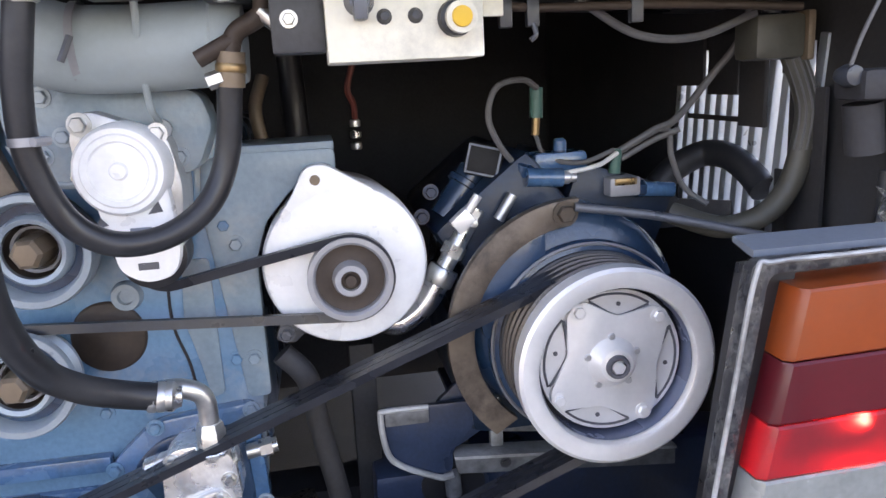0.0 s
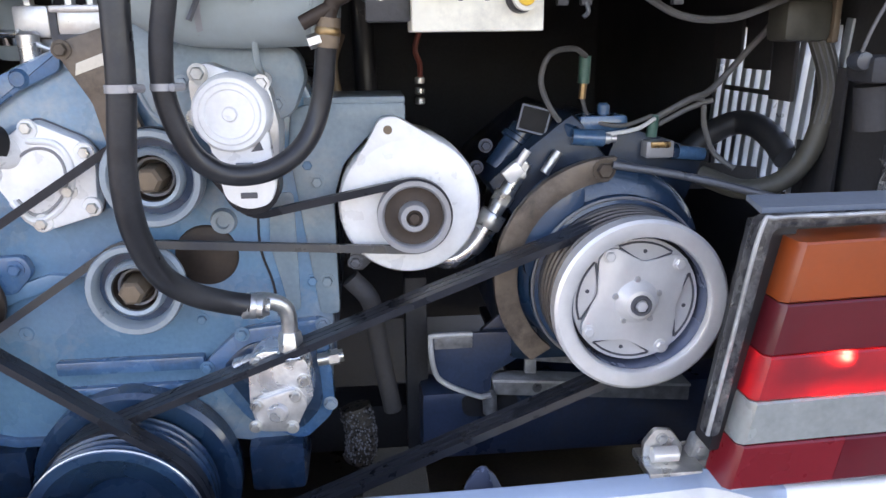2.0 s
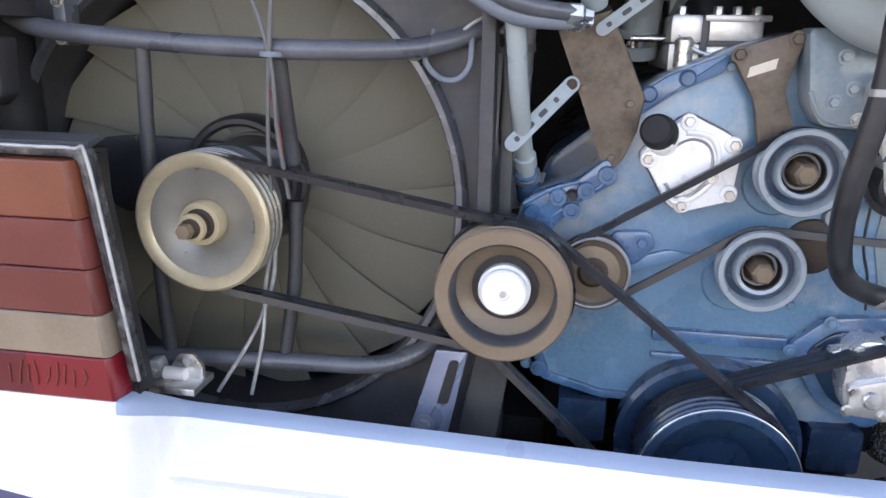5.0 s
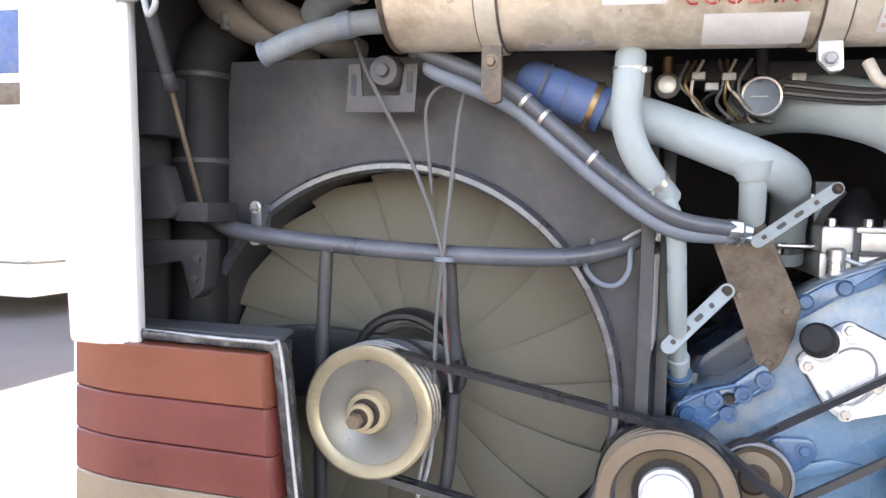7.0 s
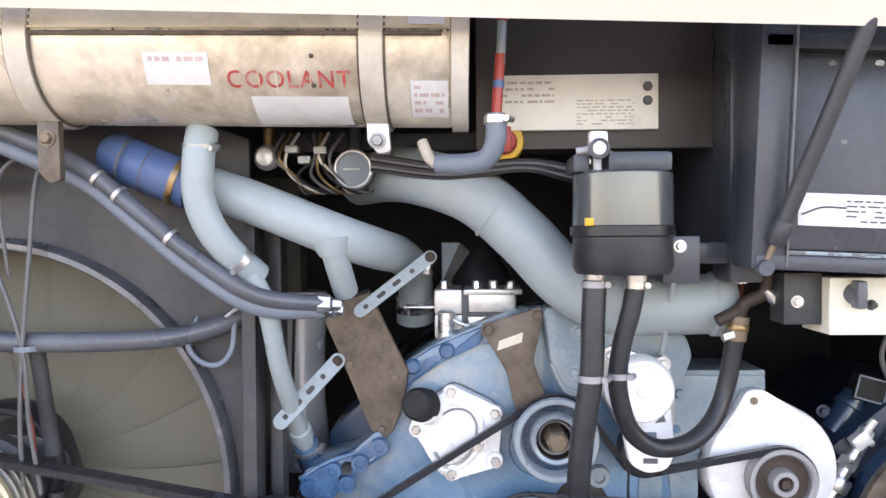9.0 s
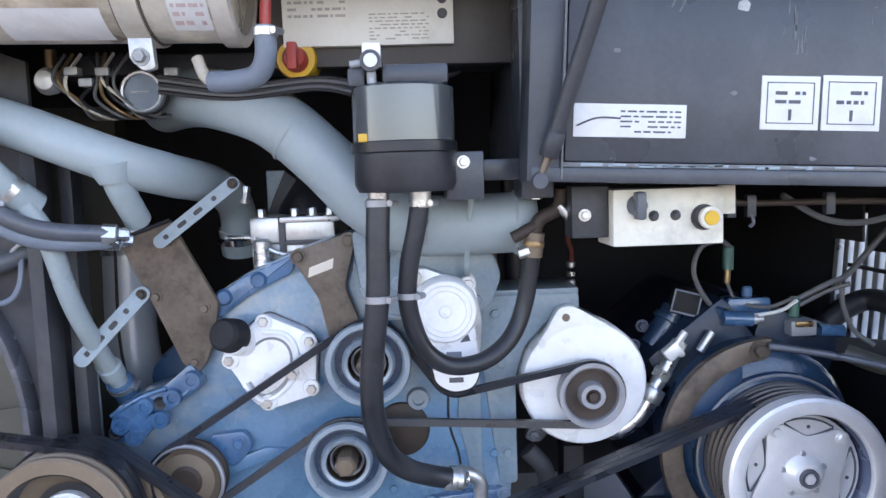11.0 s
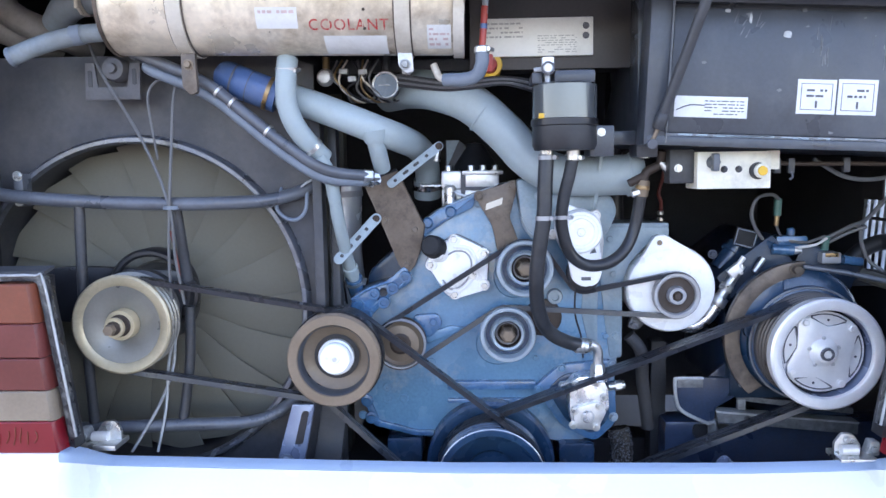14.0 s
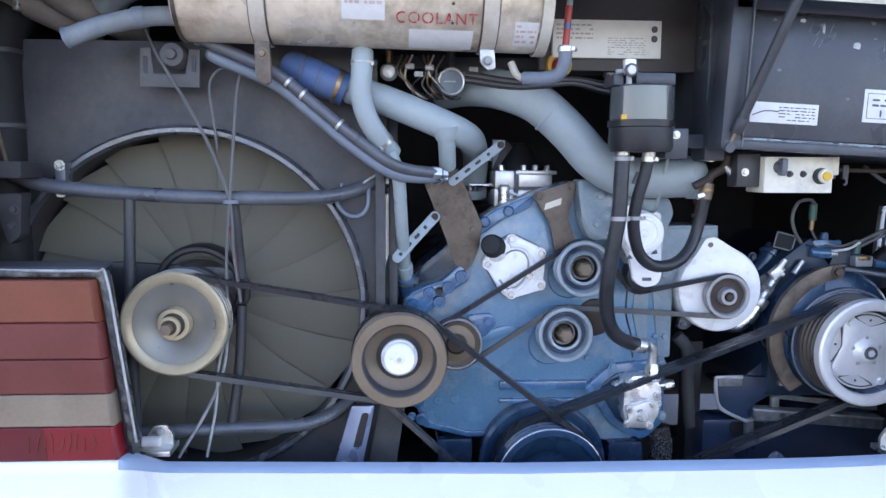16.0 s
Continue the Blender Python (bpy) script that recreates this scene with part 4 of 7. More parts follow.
part("raised_rib", tube([(0.005, 0.317, 1.030), (0.042, 0.317, 1.024), (0.058, 0.317, 0.995), (0.052, 0.317, 0.955), (0.025, 0.317, 0.925), (-0.005, 0.317, 0.918), (-0.028, 0.317, 0.945)], 0.005, 8), ALU, sq)
for x, z in ((0.008, 1.047), (0.080, 1.012), (0.080, 0.933), (0.008, 0.912), (-0.050, 0.985), (0.05, 0.958)):
    part("bolt", bolt((x, 0.318, z), 0.0085, 0.009), ZINC, sq)
cap = thing("filler_cap", (-0.045, 0.30, 1.0), "black round filler cap on the silver cover", "cap")
part("neck", lathe((-0.035, 0.33, 1.015), [(0.024, 0.02), (0.024, -0.03)], 24, axis=(0.35, 1, -0.35)), ALU, cap)
part("lid", lathe((-0.045, 0.305, 1.030), [(0.0, -0.026), (0.021, -0.026), (0.026, -0.021), (0.028, 0.0), (0.028, 0.012)], 28, axis=(0.35, 1, -0.30)), MATTE, cap)

uc = thing("timing_cover", (0.1, 0.345, 1.02), "brown three-sided cover plate with a worn tag", "engine cover", shift=(0.008, -0.018, 0.004))
part("plate", plate(rounded([(0.046, 1.144), (0.060, 1.158), (0.130, 1.180), (0.148, 1.170), (0.128, 1.095), (0.150, 1.035), (0.100, 1.005), (0.086, 1.075)], 0.008), 0.338, 0.357, 0.003), BROWN, uc)
part("tag", plate([(0.070, 1.112), (0.073, 1.128), (0.112, 1.142), (0.110, 1.126)], 0.3365, 0.3385, 0), STRAP, uc, "worn pale tag")
for x, z in ((0.056, 1.146), (0.136, 1.170)):
    part("bolt", bolt((x, 0.338, z), 0.009, 0.009), BROWN, uc)

bp = thing("guard_plate", (-0.14, 0.37, 0.96), "tilted brown rusty guard plate with bolts", "guard plate", shift=(0.002, -0.015, -0.004))
gp = bmesh.new()
front = [gp.verts.new(v) for v in ((-0.214, 0.325, 1.190), (-0.135, 0.331, 1.219), (-0.072, 0.345, 1.085), (-0.080, 0.350, 1.030), (-0.098, 0.352, 0.985), (-0.110, 0.352, 0.971), (-0.124, 0.351, 0.973), (-0.135, 0.350, 0.988), (-0.170, 0.340, 1.080))]
gf = gp.faces.new(front)
gx = bmesh.ops.extrude_face_region(gp, geom=[gf])
bmesh.ops.translate(gp, verts=[v for v in gx["geom"] if isinstance(v, bmesh.types.BMVert)], vec=(0.002, 0.006, 0))
part("plate", gp, BROWN, bp)
part("lip", tube([(-0.215, 0.324, 1.191), (-0.134, 0.330, 1.220)], 0.0035, 8, soft=False), BLACK, bp)
for x, y, z in ((-0.137, 0.332, 1.186), (-0.116, 0.351, 0.987), (-0.093, 0.345, 1.075), (-0.166, 0.338, 1.098)):
    part("bolt", bolt((x, y, z), 0.007, 0.007), BROWN, bp)
part("standoff", tube([(-0.116, 0.358, 0.987), (-0.116, 0.44, 0.987)], 0.012, 10, soft=False), DEEP, bp)

# ---- accessory pulleys ----
def acc_pulley(x, z, r, label):
    p = thing("accessory_pulley", (x, 0.31, z - r), label, "pulley", group="pulleys")
    c = (x, -0.033, z)
    part("sheave", lathe(c, [(r * 0.46, 0.345), (r * 0.48, 0.318), (r * 0.56, 0.316), (r * 0.61, 0.320), (r * 0.63, 0.336), (r * 0.78, 0.336), (r * 0.82, 0.316), (r * 0.86, 0.312), (r * 0.97, 0.312), (r, 0.316), (r, 0.320), (r - 0.008, 0.327), (r - 0.008, 0.333), (r, 0.340), (r, 0.346), (r * 0.4, 0.348)], 56, close=False), PULB, p)
    part("groove_ring", lathe(c, [(r * 0.615, 0.3345), (r * 0.80, 0.3345)], 56, close=False), DEEP, p)
    part("bore", lathe(c, [(r * 0.46, 0.322), (r * 0.44, 0.352), (0, 0.352)], 40, close=False), RUST, p)
    part("collar", lathe(c, [(r * 0.36, 0.346), (r * 0.36, 0.334), (r * 0.41, 0.332), (r * 0.43, 0.346)], 32, close=False), GREYP, p)
    part("nut", lathe(c, [(0, 0.297), (r * 0.20, 0.298), (r * 0.27, 0.303), (r * 0.28, 0.352)], 6), BRONZE, p, "dull brass centre nut")
    part("spindle", lathe(c, [(r * 0.3, -0.0 + 0.345), (r * 0.3, 0.378)], 24, close=False), DEEP, p)


acc_pulley(0.1285, 0.8205, 0.067, "pale blue grooved pulley with a brass nut")
acc_pulley(0.170, 0.979, 0.068, "pale blue grooved pulley beneath a hose")
tp = thing("tension_pulley", (-0.13, 0.3, 0.74), "dark brown tension pulley behind the belts", "pulley", group="pulleys")
part("sheave", lathe((-0.131, 0, 0.795), [(0.0, 0.30), (0.02, 0.30), (0.025, 0.305), (0.045, 0.308), (0.056, 0.300), (0.062, 0.302), (0.062, 0.307), (0.054, 0.314), (0.054, 0.320), (0.062, 0.327), (0.062, 0.334), (0.02, 0.36)], 48), RUST, tp)
part("lip", lathe((-0.131, 0, 0.795), [(0.0570, 0.2985), (0.0595, 0.2975), (0.0625, 0.3000), (0.0625, 0.306)], 48, close=False), GREYP, tp, "worn grey rim")
part("face", lathe((-0.131, 0, 0.795), [(0.026, 0.3040), (0.045, 0.3065), (0.0555, 0.2992)], 48, close=False), BRONZE, tp, "dusty tan face")

# ---- belt tensioner in cast aluminium ----
wt = thing("belt_tensioner", (0.30, 0.27, 0.95), "bright cast aluminium belt tensioner with a round drum", "belt tensioner", shift=(-0.005, -0.028, 0.007))
part("backplate", plate(rounded([(0.242, 1.105), (0.262, 1.128), (0.345, 1.095), (0.355, 1.04), (0.348, 0.965), (0.30, 0.955), (0.27, 1.00), (0.245, 1.05)], 0.012), 0.285, 0.357, 0.004), ALUDULL, wt)
part("drum", lathe((0.297, 0, 1.062), [(0.0, 0.250), (0.008, 0.250), (0.010, 0.2535), (0.030, 0.2535), (0.032, 0.251), (0.038, 0.251), (0.040, 0.254), (0.0455, 0.254), (0.049, 0.259), (0.052, 0.29)], 48), ALU, wt)
part("arm", plate(rounded([(0.262, 1.040), (0.342, 1.048), (0.348, 0.965), (0.338, 0.940), (0.306, 0.933), (0.280, 0.948), (0.275, 0.972)], 0.018), 0.266, 0.286, 0.004), ALU, wt)
part("slot", box(0.297, 0.320, 0.2645, 0.268, 0.985, 0.998, 0.001), GREYHOSE, wt)
part("slot", box(0.300, 0.322, 0.2645, 0.268, 0.950, 0.958, 0.001), INK, wt)
part("slot", plate([(0.262, 1.000), (0.276, 1.003), (0.268, 1.012)], 0.2645, 0.268, 0), INK, wt)
part("slot", plate([(0.318, 1.012), (0.334, 1.014), (0.330, 1.026)], 0.2645, 0.268, 0), INK, wt)
part("bolt", bolt((0.256, 0.285, 1.112), 0.009, 0.010), ZINC, wt)
part("bolt", bolt((0.335, 0.285, 1.098), 0.008, 0.008), ALUDULL, wt)
part("wheel", lathe((0.311, 0, 0.960), [(0.0, 0.288), (0.034, 0.288), (0.038, 0.290), (0.038, 0.335), (0.0, 0.335)], 32), BLACK, wt)

# ---- alternator ----
AX, AZ = 0.517, 0.925
alt = thing("alternator", (AX, 0.40, AZ - 0.11), "white-silver alternator with a grey belt pulley", "alternator", shift=(0.0075, 0.003, -0.005))
part("front_housing", lathe((AX, 0, AZ), [(0.03, 0.324), (0.045, 0.322), (0.070, 0.325), (0.096, 0.327), (0.103, 0.330), (0.1065, 0.337), (0.1065, 0.40), (0.098, 0.41)], 72, close=False), ALU, alt)
part("rear_housing", lathe((AX, 0, AZ), [(0.098, 0.405), (0.100, 0.52), (0.085, 0.55), (0.0, 0.55)], 56, close=False), ALUDULL, alt)
part("top_ear", plate(rounded([(AX - 0.080, AZ + 0.068), (AX - 0.062, AZ + 0.092), (AX - 0.042, AZ + 0.129), (AX - 0.018, AZ + 0.132), (AX + 0.046, AZ + 0.094), (AX, AZ + 0.02)], 0.010), 0.3275, 0.352, 0.003), ALU, alt)
part("ear_hole", lathe((AX - 0.030, 0.3275, AZ + 0.112), [(0.0, -0.0012), (0.0065, -0.0012), (0.0065, 0.004)], 16), BRONZE, alt)
part("lower_ear", plate(rounded([(AX - 0.10, AZ - 0.098), (AX - 0.075, AZ - 0.105), (AX - 0.05, AZ - 0.08), (AX - 0.09, AZ - 0.07)], 0.006), 0.345, 0.365, 0.003), DARK, alt)
part("bolt", bolt((AX - 0.085, 0.345, AZ - 0.09), 0.008, 0.009), TUBEM, alt)
LX, LZ = 0.5205, 0.9145
part("pulley", lathe((LX, 0, LZ), [(0.043, 0.302), (0.044, 0.292), (0.047, 0.289), (0.0535, 0.289), (0.0535, 0.293), (0.046, 0.300), (0.046, 0.304), (0.0535, 0.311), (0.0535, 0.316), (0.03, 0.330)], 56, close=False), GREYP, alt, "dusty grey belt pulley")
part("pulley_dish", lathe((LX, 0, LZ), [(0.020, 0.300), (0.032, 0.303), (0.043, 0.301)], 56, close=False), RUST, alt, "dark dusty pulley dish")
part("pulley_nut", lathe((LX, 0, LZ), [(0.012, 0.289), (0.0125, 0.283), (0.0195, 0.283), (0.0215, 0.287), (0.023, 0.302)], 28, close=False), GREYP, alt)
part("shaft_end", lathe((LX, 0, LZ), [(0.0, 0.281), (0.007, 0.281), (0.008, 0.284), (0.008, 0.289), (0.0125, 0.290)], 20), RUST, alt)
ab = thing("alternator_bracket", (0.45, 0.38, 0.74), "grey-blue alternator mounting bracket", "bracket", shift=(0.010, 0.020, 0.0))
part("flange", plate(rounded([(0.345, 1.060), (0.372, 1.070), (0.512, 1.069), (0.512, 1.040), (0.455, 1.020), (0.418, 0.980), (0.402, 0.93), (0.402, 0.745), (0.372, 0.745), (0.355, 0.88), (0.34, 1.0)], 0.008), 0.332, 0.357, 0.004), DUSTSHEEN, ab)
part("top_web", box(0.365, 0.512, 0.334, 0.46, 1.066, 1.078, 0.003), DUSTSHEEN, ab)
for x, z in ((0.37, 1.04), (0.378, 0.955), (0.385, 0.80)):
    part("bolt", bolt((x, 0.332, z), 0.008, 0.008), DUSTSHEEN, ab)

# ---- crankshaft pulley and damper ----
CX, CZ = 0.086, 0.487
cp = thing("crank_pulley", (CX, 0.25, CZ - 0.16), "dark blue multi-groove crankshaft pulley and damper", "pulley", group="pulleys")
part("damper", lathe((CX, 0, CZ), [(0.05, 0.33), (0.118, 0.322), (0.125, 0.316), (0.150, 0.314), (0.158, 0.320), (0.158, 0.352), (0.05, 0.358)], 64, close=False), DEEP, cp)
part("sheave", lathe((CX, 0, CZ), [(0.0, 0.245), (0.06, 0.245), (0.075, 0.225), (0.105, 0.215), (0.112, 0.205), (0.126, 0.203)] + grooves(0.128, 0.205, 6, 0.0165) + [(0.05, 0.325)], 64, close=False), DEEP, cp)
part("bright_edge", lathe((CX, 0, CZ), [(0.1275, 0.2045), (0.1290, 0.2055), (0.1290, 0.2075), (0.1275, 0.2085)], 64, close=False), ZINC, cp)

# ---- belts ----
def run(name, label, circles, y, w=0.015):
    return solo(name, belt(circles, y, w), BELT, label, "belt", group="drive belts")


for y in (0.1905, 0.2075):
    run("fan_belt", "black rubber belt from idler to fan pulley", [(PX - 0.001, PZ - 0.003, 0.108, 1), (IX + 0.002, IZ + 0.009, 0.104, 1)], y)
run("idler_belt", "black rubber belt from crankshaft to idler", [(IX + 0.002, IZ + 0.009, 0.104, 1), (CX, CZ, 0.126, 1)], 0.2405)
run("idler_belt", "black rubber belt from crankshaft to idler", [(IX + 0.002, IZ + 0.009, 0.104, 1), (CX, CZ, 0.126, 1)], 0.224)
KX, KZ = 0.8467, 0.7855
run("compressor_belt", "black rubber belt from crankshaft to compressor clutch", [(CX, CZ, 0.126, 1), (KX, KZ, 0.118, 1)], 0.262)
run("compressor_belt", "black rubber belt from crankshaft to compressor clutch", [(CX, CZ, 0.126, 1), (KX, KZ, 0.118, 1)], 0.279)
run("compressor_belt", "black rubber belt from crankshaft to compressor clutch", [(CX, CZ, 0.126, 1), (KX, KZ, 0.118, 1)], 0.2955)
run("alternator_belt", "narrow black belt round alternator and accessory pulleys",
    [(LX + 0.0075, LZ - 0.005, 0.051, -1), (0.1285, 0.8205, 0.063, 1), (-0.131, 0.795, 0.058, -1), (0.170, 0.979, 0.063, -1), (0.311, 0.960, 0.040, 1)], 0.304, 0.012)

# ---- hydraulic pump ----
hp = thing("hydraulic_pump", (0.33, 0.3, 0.58), "bright silver gear pump with a hose elbow", "pump", shift=(-0.006, 0.016, 0.002))
part("body", plate(rounded([(0.282, 0.700), (0.300, 0.716), (0.352, 0.718), (0.372, 0.690), (0.376, 0.640), (0.345, 0.592), (0.288, 0.596), (0.280, 0.630)], 0.01), 0.262, 0.334, 0.004), PUMPMET, hp)
part("end_cap", plate(rounded([(0.286, 0.640), (0.350, 0.660), (0.368, 0.634), (0.345, 0.588), (0.292, 0.592)], 0.01), 0.252, 0.264, 0.003), ALUDULL, hp)
part("cap_boss", lathe((0.322, 0.252, 0.622), [(0.0, -0.006), (0.012, -0.006), (0.015, -0.003), (0.017, 0.004)], 20), PUMPMET, hp)
part("side_port", tube([(0.262, 0.285, 0.682), (0.300, 0.285, 0.692)], 0.016, 14, soft=False), PUMPMET, hp)
part("port_nut", lathe((0.258, 0.285, 0.681), [(0.0, 0.0), (0.012, 0.0), (0.014, 0.003), (0.014, 0.014)], 6, axis=(1, 0, 0.2)), ZINC, hp)
for x, z in ((0.288, 0.602), (0.342, 0.597), (0.350, 0.648), (0.362, 0.668), (0.292, 0.636), (0.296, 0.700), (0.344, 0.703)):
    part("bolt", bolt((x, 0.252 if z < 0.66 else 0.262, z), 0.007, 0.009), ZINC, hp)
part("fitting_nut", lathe((0.347, 0.262, 0.730), [(0.016, -0.016), (0.018, -0.014), (0.018, 0.008), (0.0165, 0.010), (0.0165, 0.014), (0.015, 0.018)], 6, axis=(0, 0, 1)), ZINC, hp)
part("flange_step", lathe((0.347, 0.262, 0.712), [(0.022, -0.004), (0.023, 0.0), (0.020, 0.005)], 24, axis=(0, 0, 1)), PUMPMET, hp)
part("elbow", tube([(0.292, 0.245, 0.803), (0.322, 0.25, 0.800), (0.345, 0.258, 0.782), (0.347, 0.262, 0.735)], 0.012, 14), ZINC, hp, "zinc plated bent hose elbow")
part("side_fitting", tube([(0.38, 0.31, 0.678), (0.42, 0.315, 0.682)], 0.010, 12, soft=False), ZINC, hp)
part("side_nut", lathe((0.405, 0.314, 0.680), [(0.013, -0.008), (0.013, 0.008)], 6, axis=(1, 0.1, 0.1)), ZINC, hp)

# ---- compressor ----
ac = thing("compressor", (0.85, 0.5, 0.6), "dark blue air conditioning compressor with a silver clutch", "compressor")
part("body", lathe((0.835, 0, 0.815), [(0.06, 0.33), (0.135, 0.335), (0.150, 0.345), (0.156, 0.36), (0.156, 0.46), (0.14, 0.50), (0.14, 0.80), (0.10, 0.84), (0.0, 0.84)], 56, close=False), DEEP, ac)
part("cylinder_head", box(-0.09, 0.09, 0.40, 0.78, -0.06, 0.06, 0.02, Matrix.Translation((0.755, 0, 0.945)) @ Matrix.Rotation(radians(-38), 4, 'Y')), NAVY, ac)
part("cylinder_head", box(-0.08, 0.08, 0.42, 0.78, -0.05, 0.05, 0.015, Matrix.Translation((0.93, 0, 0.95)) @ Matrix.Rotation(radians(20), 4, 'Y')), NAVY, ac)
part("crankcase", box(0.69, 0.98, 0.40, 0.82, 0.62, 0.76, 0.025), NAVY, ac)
part("clutch_rotor", lathe((KX, 0, KZ), [(0.100, 0.262), (0.1005, 0.222), (0.103, 0.2135), (0.107, 0.211), (0.124, 0.211), (0.1286, 0.215), (0.1286, 0.238), (0.1265, 0.240)] + [(0.120, 0.2405)], 72, close=False), CHROMED, ac, "silver clutch rotor")
part("groove_barrel", lathe((KX, 0, KZ), [(0.118, 0.2408)] + grooves(0.1262, 0.241, 4, 0.0165, 0.009) + [(0.09, 0.31), (0.06, 0.34)], 72, close=False), GROOVE, ac, "dark belt grooves of the rotor")
part("clutch_coil", lathe((KX, 0, KZ), [(0.110, 0.308), (0.128, 0.312), (0.128, 0.330), (0.06, 0.335)], 56, close=False), DARK, ac)
# black and blue-grey rings put the rotor gap's shade into colour
part("clutch_ring", lathe((KX, 0, KZ), [(0.094, 0.258), (0.100, 0.258)], 72, close=False), BLACK, ac)
part("rotor_bore", lathe((KX, 0, KZ), [(0.0998, 0.221), (0.0995, 0.259)], 72, close=False), STRAPB, ac, "inner wall of the rotor, blue shade put into it")
ARMS = (42, 122, 212, 300)
tri = []
for k, d in enumerate(ARMS):
    a = radians(d)
    gap = radians((ARMS[(k + 1) % 4] - d) % 360)
    for da, r in ((-0.17, 0.089), (0.0, 0.094), (0.17, 0.089), (gap * 0.35, 0.066), (gap * 0.5, 0.060), (gap * 0.65, 0.066)):
        tri.append((KX + r * math.cos(a + da), KZ + r * math.sin(a + da)))
part("clutch_spider", plate(rounded(tri, 0.006), 0.236, 0.2425, 0.002), CHROMED, ac, "four-armed silver clutch plate")
part("clutch_disc", lathe((KX, 0, KZ), [(0.0, 0.2435), (0.094, 0.2435), (0.0945, 0.250)], 56, close=False), CHROMED, ac)
part("clutch_hub", lathe((KX, 0, KZ), [(0.0095, 0.236), (0.0100, 0.213), (0.0135, 0.212), (0.0150, 0.215), (0.0165, 0.238)], 32, close=False), INK, ac)
part("clutch_boss", lathe((KX, 0, KZ), [(0.0155, 0.219), (0.021, 0.220), (0.026, 0.2275), (0.033, 0.236)], 32, close=False), CHROMED, ac)
part("hub_bolt", bolt((KX, 0.228, KZ), 0.0095, 0.016, washer=False), CHROMED, ac)
for k, d in enumerate(ARMS):
    a = radians(d)
    part("rivet", bolt((KX + 0.083 * math.cos(a), 0.236, KZ + 0.083 * math.sin(a)), 0.0075, 0.006), CHROMED, ac)
    gap = radians((ARMS[(k + 1) % 4] - d) % 360)
    b = a + gap / 2
    w = gap * 0.34
    arc = [(KX + (0.060 + 0.026 * (t / w) ** 2) * math.cos(b + t), 0.2410, KZ + (0.060 + 0.026 * (t / w) ** 2) * math.sin(b + t)) for t in (-w, -w * 0.5, 0.0, w * 0.5, w)]
    part("leaf_slot", tube(arc, 0.0017, 6), INK, ac)
    arc = [(KX + 0.088 * math.cos(b + t), 0.2432, KZ + 0.088 * math.sin(b + t)) for t in (-w, -w * 0.5, 0.0, w * 0.5, w)]
    part("leaf_slot", tube(arc, 0.0017, 6), INK, ac)
    part("hole", lathe((KX + 0.075 * math.cos(b), 0.2428, KZ + 0.075 * math.sin(b)), [(0, -0.001), (0.003, -0.001), (0.003, 0)], 10), INK, ac)
for k in range(5):
    b = radians(20 + 72 * k)
    part("hub_screw", lathe((KX + 0.034 * math.cos(b), 0.236, KZ + 0.034 * math.sin(b)), [(0, -0.003), (0.004, -0.003), (0.005, 0)], 10), ALUDULL, ac)
# brown curved bracket behind the clutch
arcp = [(0.835 + 0.185 * math.cos(radians(a)), 0.800 + 0.185 * math.sin(radians(a))) for a in range(90, 233, 6)]
arci = [(0.835 + 0.149 * math.cos(radians(a)), 0.800 + 0.149 * math.sin(radians(a))) for a in range(232, 88, -6)]
part("mount_ring", plate(arcp + arci, 0.318, 0.336, 0.002), BROWN, ac, "brown curved steel mounting ring")
part("ring_bolt", bolt((0.815, 0.318, 0.966), 0.012, 0.011), BROWN, ac)
capm = Matrix.Translation((0.736, 0.44, 1.030)) @ Matrix.Rotation(radians(14), 4, 'Y') @ Matrix.Rotation(radians(-18), 4, 'Z')
part("service_cap", box(-0.026, 0.026, -0.02, 0.05, -0.023, 0.023, 0.006, capm), MATTE, ac, "black square service cap")
part("cap_rim", join(box(-0.024, 0.024, -0.022, -0.0195, 0.018, 0.021, 0.0006, capm), box(-0.024, 0.024, -0.022, -0.0195, -0.021, -0.018, 0.0006, capm), box(-0.024, -0.021, -0.022, -0.0195, -0.018, 0.018, 0.0006, capm), box(0.021, 0.024, -0.022, -0.0195, -0.018, 0.018, 0.0006, capm)), GREYHOSE, ac)
part("cap_neck", tube([(0.722, 0.46, 1.015), (0.700, 0.455, 0.985), (0.672, 0.45, 0.950)], 0.022, 18, soft=False), DEEP, ac)
part("neck_ring", lathe((0.708, 0.457, 0.997), [(0.022, -0.006), (0.026, -0.004), (0.026, 0.004), (0.022, 0.006)], 20, axis=(0.6, 0.1, 0.8)), DEEP, ac)
for x, z in ((0.655, 0.990), (0.668, 0.925), (0.640, 0.955), (0.690, 0.965)):
    part("head_bolt", bolt((x, 0.44, z), 0.008, 0.010), DEEP, ac)
part("valve_cylinder", tube([(0.786, 0.40, 1.006), (0.838, 0.40, 1.002)], 0.0135, 18, soft=False), RIBBLUE, ac)
part("valve_tip", lathe((0.838, 0.40, 1.002), [(0.0095, 0.0), (0.0095, 0.010), (0.007, 0.012), (0.007, 0.020), (0.0, 0.021)], 14, axis=(1, 0, -0.05)), ALUDULL, ac)
part("valve", box(0.805, 0.885, 0.42, 0.48, 1.006, 1.036, 0.008), RIBBLUE, ac)
part("valve_ring", lathe((0.785, 0.41, 1.015), [(0.008, -0.012), (0.013, -0.010), (0.013, 0.010), (0.008, 0.012)], 16, axis=(0.3, -0.4, 1)), DEEP, ac)
